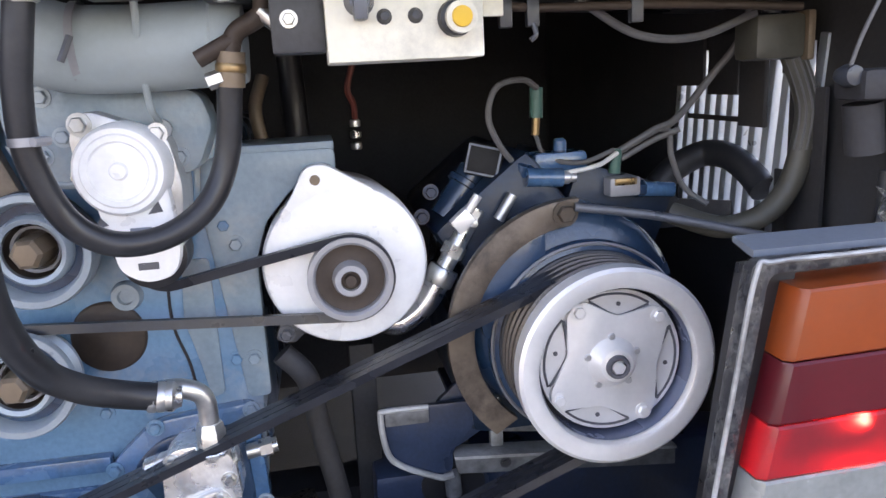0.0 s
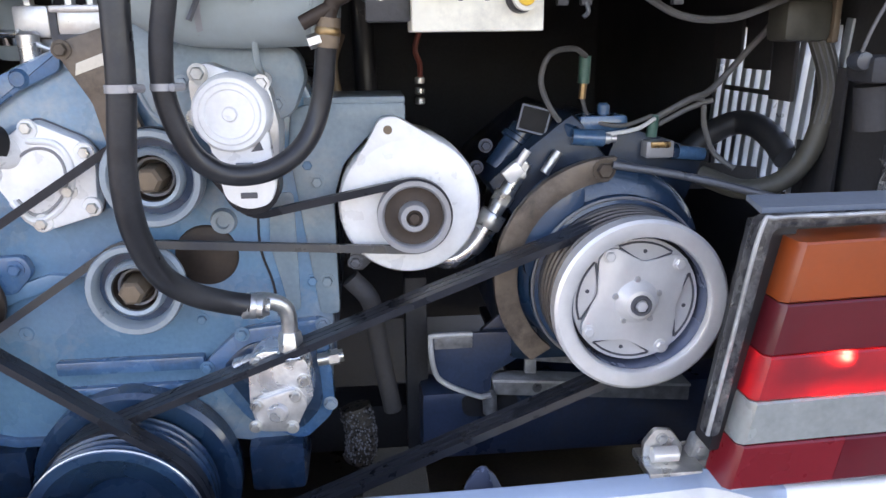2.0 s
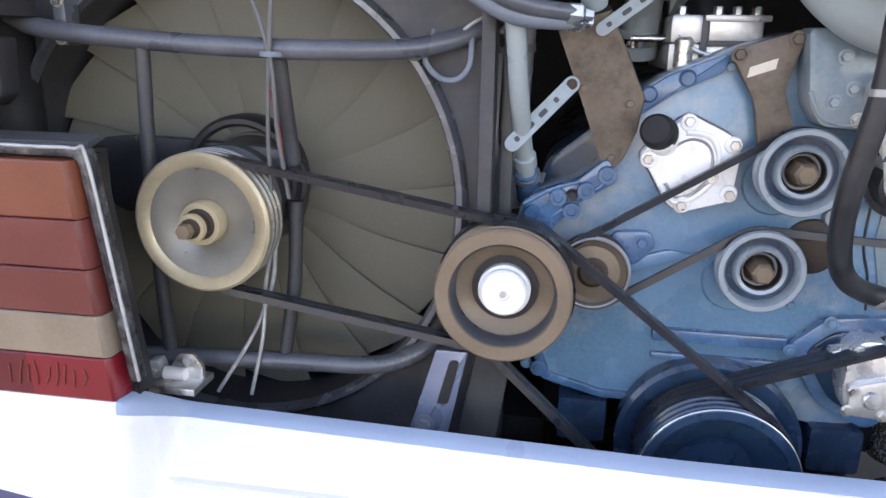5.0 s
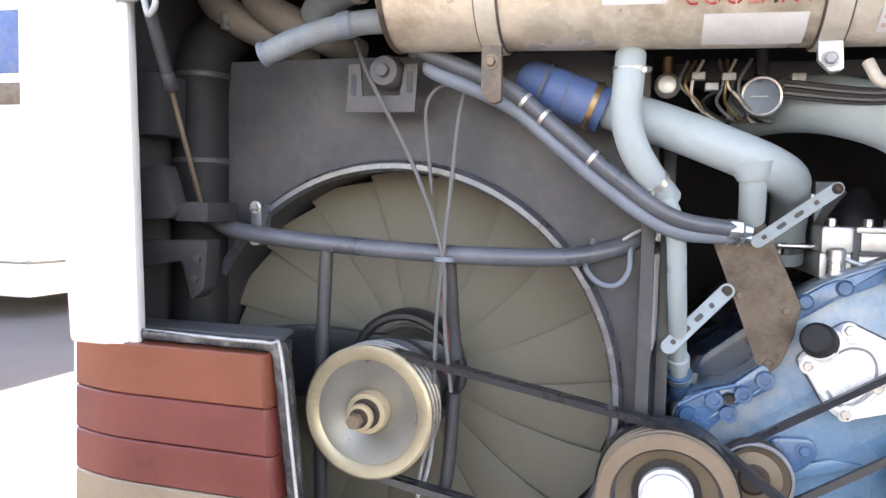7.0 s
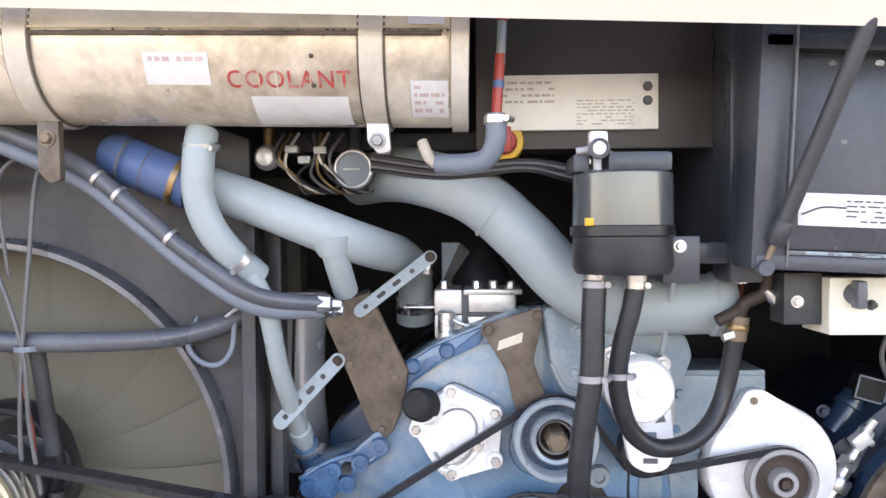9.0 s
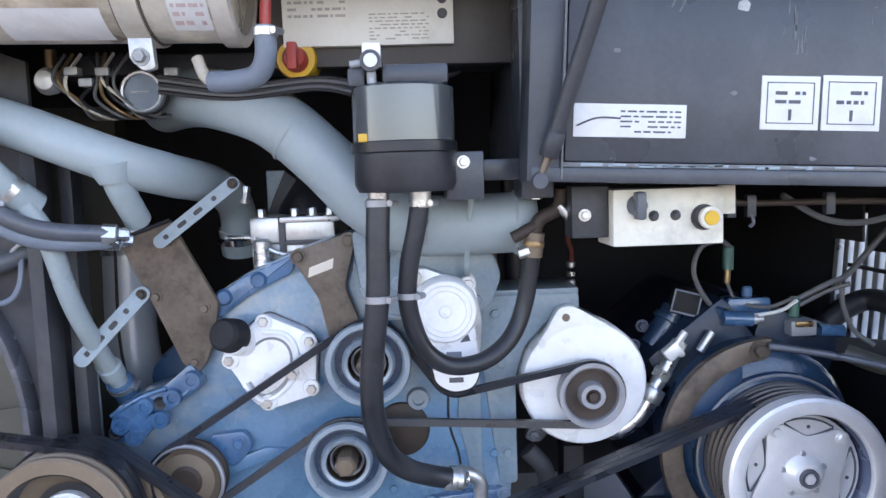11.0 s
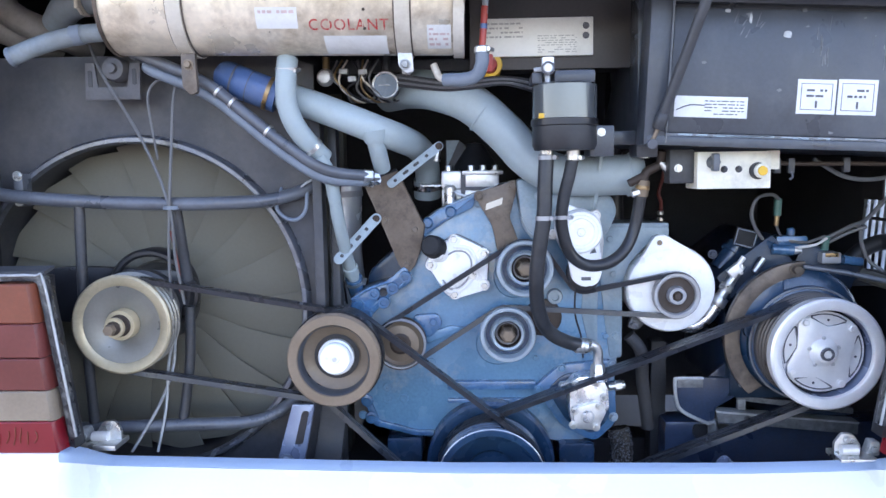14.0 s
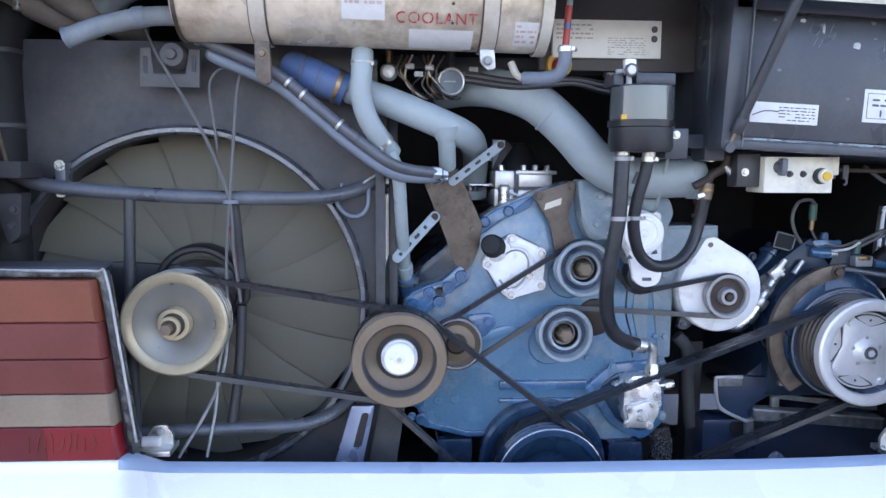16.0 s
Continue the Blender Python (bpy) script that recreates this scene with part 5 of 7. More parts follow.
part("valve_cap", lathe((0.852, 0.45, 1.036), [(0.010, 0.0), (0.010, 0.014), (0.006, 0.018), (0.0, 0.018)], 14, axis=(0, 0, 1)), RIBBLUE, ac)
part("valve", box(0.908, 0.955, 0.395, 0.45, 0.968, 0.996, 0.005), GREYP, ac)
part("valve_band", box(0.915, 0.948, 0.392, 0.40, 0.985, 0.995, 0.002), BRASS, ac)
part("valve_nut", lathe((0.958, 0.41, 0.976), [(0.012, -0.008), (0.013, -0.006), (0.013, 0.006), (0.012, 0.008)], 6, axis=(1, 0, -0.06)), DEEP, ac)
part("valve_stub", tube([(0.955, 0.41, 0.976), (1.012, 0.415, 0.970)], 0.0115, 14, soft=False), RIBBLUE, ac)
part("casting_step", plate(rounded([(0.700, 0.800), (0.690, 0.870), (0.735, 0.925), (0.790, 0.945), (0.790, 0.90), (0.755, 0.865), (0.742, 0.80)], 0.012), 0.324, 0.345, 0.005), DEEP, ac)
part("coil_ring", lathe((KX, 0, KZ), [(0.118, 0.316), (0.136, 0.320), (0.140, 0.326), (0.140, 0.334), (0.12, 0.338)], 64, close=False), DEEP, ac)
part("coil_bead", lathe((KX, 0, KZ), [(0.134, 0.3185), (0.1365, 0.3165), (0.139, 0.3195)], 64, close=False), GREYP, ac)
part("foot_bolt", bolt((0.722, 0.375, 0.665), 0.010, 0.03, axis=(0, 0, 1)), ZINC, ac)

# silver discharge pipe
dp = thing("discharge_pipe", (0.62, 0.42, 0.82), "polished steel pipe bending past the alternator", "pipe")
part("pipe", tube([(0.56, 0.40, 0.822), (0.595, 0.392, 0.816), (0.628, 0.39, 0.838), (0.652, 0.39, 0.872)], 0.018, 18), STEEL, dp)
part("collar", lathe((0.655, 0.39, 0.878), [(0.020, -0.012), (0.0215, -0.01), (0.0215, 0.012), (0.020, 0.014)], 24, axis=(0.5, 0, 0.85)), ZINC, dp)
part("neck", tube([(0.655, 0.39, 0.88), (0.685, 0.395, 0.925), (0.712, 0.40, 0.968)], 0.013, 16), ZINC, dp)
part("nut", lathe((0.676, 0.394, 0.912), [(0.017, -0.009), (0.017, 0.009)], 6, axis=(0.5, 0, 0.85)), ZINC, dp)
part("nut", lathe((0.706, 0.399, 0.960), [(0.015, -0.008), (0.015, 0.008)], 6, axis=(0.5, 0, 0.85)), ZINC, dp)
part("tee", box(-0.015, 0.015, -0.010, 0.010, -0.012, 0.012, 0.004, Matrix.Translation((0.688, 0.378, 0.956)) @ Matrix.Rotation(radians(-40), 4, 'Y')), CHROMED, dp, "pale cast tee")
part("tee_peg", tube([(0.692, 0.378, 0.962), (0.711, 0.376, 0.990)], 0.0065, 12, soft=False), CHROMED, dp)
part("tee_screw", lathe((0.703, 0.374, 0.952), [(0.0, -0.006), (0.006, -0.004), (0.006, 0.006)], 8), ZINC, dp)
part("flex_end", tube([(0.74, 0.385, 0.952), (0.762, 0.388, 0.985)], 0.008, 10, soft=False), ZINC, dp)

# compressor cradle
cr = thing("compressor_cradle", (0.78, 0.5, 0.45), "dark blue steel cradle under the compressor", "cradle")
tray_line = rounded([(0.557, 0.672), (0.562, 0.614), (0.581, 0.589), (0.636, 0.562), (0.661, 0.566), (0.663, 0.600), (0.700, 0.640), (0.700, 0.676), (0.560, 0.678)], 0.010)
part("side_tray", plate(tray_line, 0.408, 0.420, 0.002), TRAYBLUE, cr)
# pale tube puts the lit edge of the tray into colour
part("tray_edge", tube([(0.628, 0.404, 0.677), (0.566, 0.404, 0.677), (0.557, 0.404, 0.669), (0.563, 0.404, 0.614), (0.582, 0.404, 0.588), (0.636, 0.404, 0.5615), (0.650, 0.404, 0.5600), (0.661, 0.404, 0.5625)], 0.0048, 8), GALV, cr, "tray's edge, its highlight put in as a pale tube")
part("tray_flange", box(0.563, 0.628, 0.401, 0.410, 0.653, 0.6765, 0.002), CHIP, cr)
part("rail", plate([(0.663, 0.590), (1.02, 0.560), (1.02, 0.528), (0.668, 0.561)], 0.404, 0.440, 0.003), CHIP, cr, "scuffed grey lower rail")
# bright strip puts the rail's edge highlight into colour
part("rail_edge", plate([(0.663, 0.592), (1.02, 0.562), (1.02, 0.557), (0.663, 0.587)], 0.400, 0.441, 0.001), GALV, cr, "rail's edge, its highlight put in as a bright strip")
part("rail_bolt", bolt((0.742, 0.404, 0.571), 0.006, 0.005), DARK, cr)
part("shelf", box(0.70, 1.02, 0.445, 0.80, 0.565, 0.577, 0.002), NAVY, cr)
part("upper_rail", plate([(0.725, 0.624), (1.02, 0.588), (1.02, 0.572), (0.725, 0.610)], 0.432, 0.470, 0.002), CHIP, cr)
part("spacer", box(0.726, 0.746, 0.430, 0.445, 0.578, 0.612, 0.002), GALV, cr)
part("stud", tube([(0.747, 0.44, 0.622), (0.747, 0.44, 0.648)], 0.008, 10, soft=False), GALV, cr)
part("stud_nut", lathe((0.747, 0.44, 0.630), [(0.012, -0.005), (0.012, 0.005)], 6, axis=(0, 0, 1)), GALV, cr)
part("cross_beam", box(0.542, 1.15, 0.438, 0.53, 0.42, 0.552, 0.014), TRAYBLUE, cr)
part("beam_slot", plate(rounded([(0.612, 0.546), (0.716, 0.546), (0.713, 0.503), (0.616, 0.506)], 0.020), 0.4345, 0.4385, 0), BLACK, cr)
part("slot_stud", tube([(0.661, 0.426, 0.566), (0.663, 0.426, 0.516)], 0.013, 12, soft=False), CHIP, cr)
part("brace", plate(rounded([(0.640, 0.668), (0.700, 0.720), (0.722, 0.700), (0.722, 0.624), (0.664, 0.590)], 0.012), 0.426, 0.438, 0.002), TRAYBLUE, cr)
part("post", box(0.52, 0.56, 0.5, 0.56, 0.40, 0.75, 0.005), BAYSHADE, cr)
fin = thing("guide_fin", (0.61, 0.18, 0.50), "small bluish curved steel fin behind the bumper", "fin")
part("blade", plate(rounded([(0.578, 0.500), (0.586, 0.532), (0.602, 0.556), (0.616, 0.562), (0.628, 0.545), (0.640, 0.500)], 0.010), 0.184, 0.192, 0.002), STRAPB, fin)
part("flange", plate(rounded([(0.618, 0.560), (0.630, 0.548), (0.652, 0.500), (0.636, 0.500)], 0.004), 0.178, 0.186, 0.001), GREYHOSE, fin)

# ---- coolant tank ----
TY, TZ, TR = 0.166, 1.574, 0.104


def on_tank(x, z, off=0.0):
    """A place on the front of the tank's round wall."""
    a = math.asin(max(-1, min(1, (z - TZ) / TR)))
    return (x, TY - (TR + off) * math.cos(a), TZ + (TR + off) * math.sin(a))


def tank_patch(x0, x1, z0, z1, off, n=5):
    bm = bmesh.new()
    rows = [[bm.verts.new(on_tank(x, z0 + (z1 - z0) * i / n, off)) for x in (x0, x1)] for i in range(n + 1)]
    for a, b in zip(rows, rows[1:]):
        bm.faces.new((a[0], a[1], b[1], b[0]))
    return bm


def tank_print(x0, x1, z0, z1, rows, seed, off=0.0016):
    rnd = random.Random(seed)
    out = bmesh.new()
    h = (z1 - z0) / rows
    for k in range(rows):
        x = x0
        while x < x1 - 0.004:
            w = rnd.uniform(0.004, 0.012)
            if rnd.random() < 0.8:
                out = join(out, tank_patch(x, min(x + w, x1), z1 - (k + 0.75) * h, z1 - (k + 0.30) * h, off, 1))
            x += w + 0.003
    return out


tank = thing("coolant_tank", (-0.34, TY, TZ - TR), "weathered stainless coolant tank strapped under the roof", "coolant tank", shift=(0, -0.022, -0.008))
part("shell", lathe((0, TY, TZ), [(0.0, -0.722), (0.075, -0.720), (0.097, -0.712), (TR, -0.700), (TR, 0.008), (0.097, 0.020), (0.075, 0.027), (0.0, 0.030)], 72, axis=(1, 0, 0)), TANKM, tank)
part("end_flange", lathe((0, TY, TZ), [(TR, -0.708), (TR + 0.002, -0.708), (TR + 0.002, -0.700), (TR, -0.700)], 72, axis=(1, 0, 0), close=False), BROWN, tank, "rusty end seam")
part("end_flange", lathe((0, TY, TZ), [(TR, 0.012), (TR + 0.006, 0.012), (TR + 0.006, 0.034), (TR - 0.01, 0.034)], 72, axis=(1, 0, 0), close=False), STRAP, tank)
part("weld_seam", tube([on_tank(-0.70 + 0.05 * k, 1.572, 0.001 + 0.0006 * (k % 3)) for k in range(15)], 0.0032, 8), BROWN, tank, "rusty brown weld seam")
part("upper_jacket", tank_patch(-0.700, 0.010, 1.578, 1.670, 0.003, 10), JACKET, tank, "yellowed upper jacket")
rw = random.Random(51)
crust = bmesh.new()
for k in range(110):
    x = rw.uniform(-0.70, 0.01)
    c = on_tank(x, 1.573 + rw.uniform(-0.004, 0.003), 0.002)
    if abs(x + 0.545) < 0.018 or abs(x + 0.089) < 0.018:
        continue
    crust = join(crust, lathe(c, [(0.0, -0.002), (rw.uniform(0.0008, 0.0022), 0.0), (0.0, 0.001)], 6, axis=(rw.uniform(-1, 1), -1, rw.uniform(-0.5, 0.5))))
part("weld_crust", crust, RUST, tank, "flaking rust along the weld seam")
for x, w in ((-0.545, 0.030), (-0.089, 0.030)):
    st = part("strap", lathe((x, TY, TZ), [(TR + 0.001, -w / 2), (TR + 0.006, -w / 2), (TR + 0.006, w / 2), (TR + 0.001, w / 2)], 72, axis=(1, 0, 0), close=False), STRAP, tank, "pale steel strap")
    for e in (-1, 1):
        part("strap_edge", lathe((x + e * (w / 2 + 0.0016), TY, TZ), [(TR + 0.0005, -0.0016), (TR + 0.0030, -0.0012), (TR + 0.0030, 0.0012), (TR + 0.0005, 0.0016)], 72, axis=(1, 0, 0), close=False), BROWN, st, "rust line beside the strap")
    low = 1.388 if x < -0.3 else 1.432
    part("strap_lug", plate(rounded([(x - 0.015, 1.474), (x + 0.015, 1.474), (x + 0.019, low), (x + 0.003, low - 0.004), (x - 0.013, low + 0.012)], 0.005), 0.132, 0.146, 0.002), BROWN if x < -0.3 else ALUDULL, st)
    part("strap_bolt", bolt((x + 0.001, 0.132, 1.446), 0.008, 0.009), BRONZE if x < -0.3 else GALV, st)
part("label", tank_patch(-0.382, -0.298, 1.511, 1.549, 0.001), PAPER, tank, "white sticker with faint print")
part("label_print", tank_print(-0.376, -0.304, 1.535, 1.547, 1, 3), FAINT, tank)
part("label", tank_patch(-0.250, -0.122, 1.4712, 1.499, 0.001, 8), PAPER, tank, "blank cream sticker")
part("label", tank_patch(-0.040, 0.008, 1.478, 1.517, 0.001), PAPER, tank, "white sticker with print")
part("label_print", tank_print(-0.036, 0.004, 1.481, 1.514, 4, 5), FAINT, tank)
part("label", tank_patch(-0.042, 0.004, 1.582, 1.600, 0.005), PAPER, tank)
for x, z in ((-0.58, 1.60), (-0.163, 1.600), (-0.165, 1.545), (-0.165, 1.512)):
    part("rivet", lathe(on_tank(x, z, 0.003), [(0, -0.002), (0.0025, -0.0015), (0.0032, 0.002)], 10), RUST, tank)
tc = bpy.data.curves.new("coolant_word", 'FONT')
tc.body, tc.align_x, tc.align_y, tc.size, tc.extrude = "COOLANT", 'CENTER', 'CENTER', 0.0385, 0.0004
tc.space_character = 1.12
tc.materials.append(REDINK)
word = new("lettering", tc)
word.parent = tank
ang = math.asin((1.517 - TZ) / TR)
word.location = Vector(on_tank(-0.1965, 1.517, 0.0018)) - ORIGIN[tank]
word.rotation_euler = (radians(90) - ang, 0, 0)
word.scale = (0.80, 0.86, 1)
tank.rotation_euler = (0, radians(1.1), 0)
word["label"] = "red stencilled word COOLANT"
for x in (-0.2580, -0.2350, -0.2120, -0.1680, -0.1360):
    part("stencil_gap", tank_patch(x - 0.0010, x + 0.0010, 1.506, 1.528, 0.0030, 4), TANKM, tank)
stub = thing("tank_hose", (-0.85, 0.2, 1.48), "pale grey open hose stub from the tank end", "hose", group="hoses")
part("hose", tube([(-0.69, 0.165, 1.520), (-0.77, 0.150, 1.518), (-0.86, 0.138, 1.498), (-0.932, 0.131, 1.470)], 0.0195, 18), DULLPIPE, stub)
part("end_ring", lathe((-0.933, 0.131, 1.4697), [(0.013, -0.004), (0.0215, -0.004), (0.0215, 0.006)], 20, axis=(1, 0, 0.35), close=False), GREYHOSE, stub)
part("tape", lathe((-0.795, 0.147, 1.5147), [(0.0212, -0.012), (0.0218, -0.012), (0.0218, 0.012), (0.0212, 0.012)], 20, axis=(1, 0, 0.12), close=False), GREYHOSE, stub)

# fat hose and grey riser pipes at the tank's end
riser = thing("riser_pipes", (-1.05, 0.28, 1.55), "grey curved riser pipes beside the tank", "pipe")
part("pipe", tube([(-1.146, 0.28, 1.80), (-1.143, 0.28, 1.69), (-1.130, 0.28, 1.615), (-1.095, 0.285, 1.578), (-1.03, 0.32, 1.545), (-0.98, 0.40, 1.52)], 0.031, 20), RISER, riser)
part("pipe", tube([(-1.056, 0.28, 1.80), (-1.054, 0.28, 1.69), (-1.037, 0.28, 1.612), (-0.998, 0.285, 1.575), (-0.93, 0.32, 1.545), (-0.88, 0.40, 1.52)], 0.031, 20), RISER, riser)
part("clip", box(-1.095, -1.083, 0.25, 0.27, 1.545, 1.575, 0.002), ZINC, riser)
fh = thing("tank_coupling", (-0.82, 0.22, 1.6), "grey rubber coupling with gold hose clamps", "hose", group="hoses")
part("sleeve", tube([(-0.70, 0.19, 1.605), (-0.76, 0.195, 1.604), (-0.815, 0.205, 1.598), (-0.86, 0.225, 1.585), (-0.90, 0.26, 1.562)], 0.033, 20), DULLPIPE, fh)
for x, y, z in ((-0.728, 0.193, 1.605), (-0.800, 0.202, 1.600)):
    part("clamp", clamp((x, y, z), 0.034, (1, -0.1, 0.05), 0.014), STRAP, fh, "gold hose clamp")
    part("clamp_bolt", tube([(x, y - 0.040, z + 0.026), (x - 0.002, y - 0.040, z - 0.026)], 0.0055, 10, soft=False), STRAP, fh)

# slotted bracket on the shroud
sb = thing("slotted_bracket", (-0.78, 0.26, 1.398), "grey slotted steel bracket on the shroud", "bracket", shift=(0.023, -0.042, -0.017))
part("plate", plate([(-0.845, 1.400), (-0.720, 1.400), (-0.716, 1.480), (-0.740, 1.480), (-0.748, 1.428), (-0.815, 1.428), (-0.820, 1.482), (-0.842, 1.482)], 0.255, 0.262, 0.0012), DUSTSTEEL, sb)
part("slot", plate(rounded([(-0.836, 1.428), (-0.827, 1.428), (-0.827, 1.465), (-0.836, 1.465)], 0.004), 0.2535, 0.2555, 0), BLACK, sb)
part("slot", plate(rounded([(-0.735, 1.432), (-0.726, 1.432), (-0.726, 1.468), (-0.735, 1.468)], 0.004), 0.2535, 0.2555, 0), BLACK, sb)
part("knob", lathe((-0.772, 0.25, 1.467), [(0.0, -0.02), (0.010, -0.02), (0.012, -0.012), (0.024, -0.010), (0.028, 0.0), (0.028, 0.03)], 24), DUSTSTEEL, sb)

# ---- hoses and pipes over the engine ----
for k, (dy, dz) in enumerate(((0.0, 0.0), (0.012, -0.024))):
    ln = thing("coolant_line", (-0.45, 0.16, 1.2), "grey coolant line sagging from the tank to the engine", "hose", group="hoses")
    part("hose", tube([(-0.690 + 0.03 * k, 0.172 + dy, 1.478 + dz), (-0.650, 0.165 + dy, 1.464 + dz), (-0.528, 0.16 + dy, 1.410 + dz), (-0.444, 0.16 + dy, 1.344 + dz), (-0.360, 0.16 + dy, 1.276 + dz),
                       (-0.275, 0.175 + dy, 1.219 + dz * 0.8), (-0.176, 0.22 + dy, 1.202 + dz * 0.4)], 0.0125, 14), (TUBEM, GREYHOSE)[k], ln)
    part("end_nut", lathe((-0.186, 0.216 + dy, 1.203 + dz * 0.4), [(0.012, -0.012), (0.0155, -0.010), (0.0155, 0.008), (0.010, 0.012), (0.008, 0.026)], 6, axis=(1, 0.3, -0.1)), ZINC, ln)
    if k == 0:
        for t in ((-0.50, 0.1595, 1.390), (-0.47, 0.1595, 1.366), (-0.395, 0.1595, 1.304)):
            part("tie", lathe(t, [(0.013, -0.003), (0.0145, -0.003), (0.0145, 0.003), (0.013, 0.003)], 16, axis=(1, 0, -0.8), close=False), ZINC, ln)

ha = thing("outlet_hose", (-0.33, 0.15, 1.25), "pale blue hose down from the tank with clamps", "hose", group="hoses")
part("hose", tube([(-0.345, 0.155, 1.455), (-0.346, 0.142, 1.42), (-0.348, 0.145, 1.365), (-0.335, 0.155, 1.318), (-0.312, 0.175, 1.280), (-0.285, 0.21, 1.245)], 0.0225, 20), PIPE, ha)
part("clamp", clamp((-0.345, 0.146, 1.432), 0.0225, (0, -0.2, 1)), ZINC, ha)
part("clamp", clamp((-0.305, 0.185, 1.270), 0.0225, (0.5, 0.4, -0.6)), ZINC, ha)

p2 = thing("coolant_pipe", (-0.2, 0.2, 1.16), "pale blue coolant pipe sloping to the engine", "pipe")
part("pipe", tube([(-0.375, 0.22, 1.386), (-0.343, 0.21, 1.374), (-0.281, 0.205, 1.353), (-0.169, 0.205, 1.308), (-0.112, 0.27, 1.285), (-0.085, 0.40, 1.268), (-0.070, 0.49, 1.232), (-0.072, 0.53, 1.150)], 0.0325, 24), PIPE, p2)
part("tee", tube([(-0.168, 0.200, 1.300), (-0.165, 0.205, 1.275), (-0.162, 0.225, 1.250), (-0.159, 0.255, 1.220)], 0.0195, 18), PIPE, p2)
part("tee_collar", lathe((-0.167, 0.198, 1.288), [(0.031, -0.016), (0.027, 0.0), (0.021, 0.012)], 24, axis=(0.1, 0.1, -1)), PIPE, p2)
part("sleeve", lathe((-0.072, 0.528, 1.152), [(0.034, -0.04), (0.036, -0.038), (0.036, 0.01)], 24, axis=(0, 0.3, -1), close=False), PIPE, p2)
part("clamp", clamp((-0.072, 0.52, 1.172), 0.0365, (0, 0.3, -1), 0.013), STEEL, p2)
part("clamp_bolt", tube([(-0.088, 0.478, 1.172), (-0.030, 0.478, 1.172)], 0.006, 10, soft=False), STEEL, p2)

bh = thing("blue_hose", (-0.45, 0.2, 1.37), "bright blue silicone hose with a brown clamp", "hose", group="hoses")
part("hose", tube([(-0.498, 0.225, 1.428), (-0.492, 0.22, 1.426), (-0.475, 0.212, 1.418), (-0.45, 0.208, 1.408), (-0.385, 0.215, 1.382)], 0.0365, 24), BLUESIL, bh)
part("ring", lathe((-0.475, 0.203, 1.419), [(0.0366, -0.002), (0.0374, -0.002), (0.0374, 0.002), (0.0366, 0.002)], 24, axis=(1, 0, -0.4), close=False), INK, bh)
part("ring", lathe((-0.440, 0.20, 1.404), [(0.0366, -0.001), (0.0374, -0.001), (0.0374, 0.001), (0.0366, 0.001)], 24, axis=(1, 0, -0.4), close=False), INK, bh)
part("clamp", clamp((-0.402, 0.212, 1.389), 0.0368, (1, 0.1, -0.4), 0.009), BRASS, bh)

vp = thing("oil_pipe", (-0.26, 0.3, 0.92), "pale blue upright pipe beside the engine", "pipe")
part("pipe", tube([(-0.290, 0.190, 1.250), (-0.271, 0.210, 1.200), (-0.263, 0.255, 1.095), (-0.256, 0.335, 0.990), (-0.248, 0.410, 0.905)], 0.0150, 18), PIPE, vp)
part("collar", lathe((-0.254, 0.352, 0.970), [(0.015, -0.012), (0.0195, -0.010), (0.0195, 0.012), (0.015, 0.014)], 20, axis=(-0.07, -0.6, 0.8)), PIPE, vp)
part("boot", tube([(-0.252, 0.372, 0.948), (-0.247, 0.415, 0.895)], 0.0215, 18, soft=False), RIBBLUE, vp, "blue rubber boot at the pipe's foot")
part("clamp", clamp((-0.251, 0.380, 0.940), 0.0218, (-0.07, -0.6, 0.8), 0.009), ZINC, vp)
part("lower_pipe", tube([(-0.268, 0.335, 1.012), (-0.279, 0.335, 1.003), (-0.288, 0.345, 0.960), (-0.296, 0.365, 0.895), (-0.302, 0.38, 0.80)], 0.0145, 16), PIPE, vp)


def slotted(name, a, b, w, label):
    """A slotted steel strap between two places."""
    a, b = Vector(a), Vector(b)
    d = (b - a).normalized()
    n = d.cross(Vector((0, 1, 0))).normalized()
    out = Vector((0, -1, 0))
    s = thing(name, a, label, "bracket")
    bm = bmesh.new()
    edge = []
    for c, side in ((a, -1), (b, 1)):
        for k in range(9):
            q = radians(-90 + 180 * k / 8)
            edge.append(c + d * (w * math.cos(q) * side) + n * (w * math.sin(q) * side))
    f = bm.faces.new([bm.verts.new(p) for p in edge])
    ex = bmesh.ops.extrude_face_region(bm, geom=[f])
    bmesh.ops.translate(bm, verts=[v for v in ex["geom"] if isinstance(v, bmesh.types.BMVert)], vec=out * 0.003)
    part("strap", bm, STRAPPALE, s)
    length = (b - a).length
    for k in range(4):
        c = a + d * length * (0.08 + 0.22 * k)
        sl = bmesh.new()
        h = 0.004 if k in (0, 3) else 0.008
        q = [sl.verts.new(c + out * 0.0036 + d * u + n * v) for u, v in ((-h, -w * 0.22), (-h * 0.6, -w * 0.34), (h * 0.6, -w * 0.34), (h, -w * 0.22), (h, w * 0.22), (h * 0.6, w * 0.34), (-h * 0.6, w * 0.34), (-h, w * 0.22))]
        sl.faces.new(q)
        part("slot", sl, BLACK, s)
    part("bolt", bolt(tuple(b + out * 0.003), 0.006, 0.006), RUST, s)
    return s


slotted("slotted_strap", (-0.272, 0.292, 1.006), (-0.184, 0.318, 1.100), 0.0125, "pale slotted strap holding the oil pipe")
slotted("slotted_strap", (-0.143, 0.300, 1.184), (-0.030, 0.313, 1.270), 0.0105, "pale slotted strap by the coolant pipe")
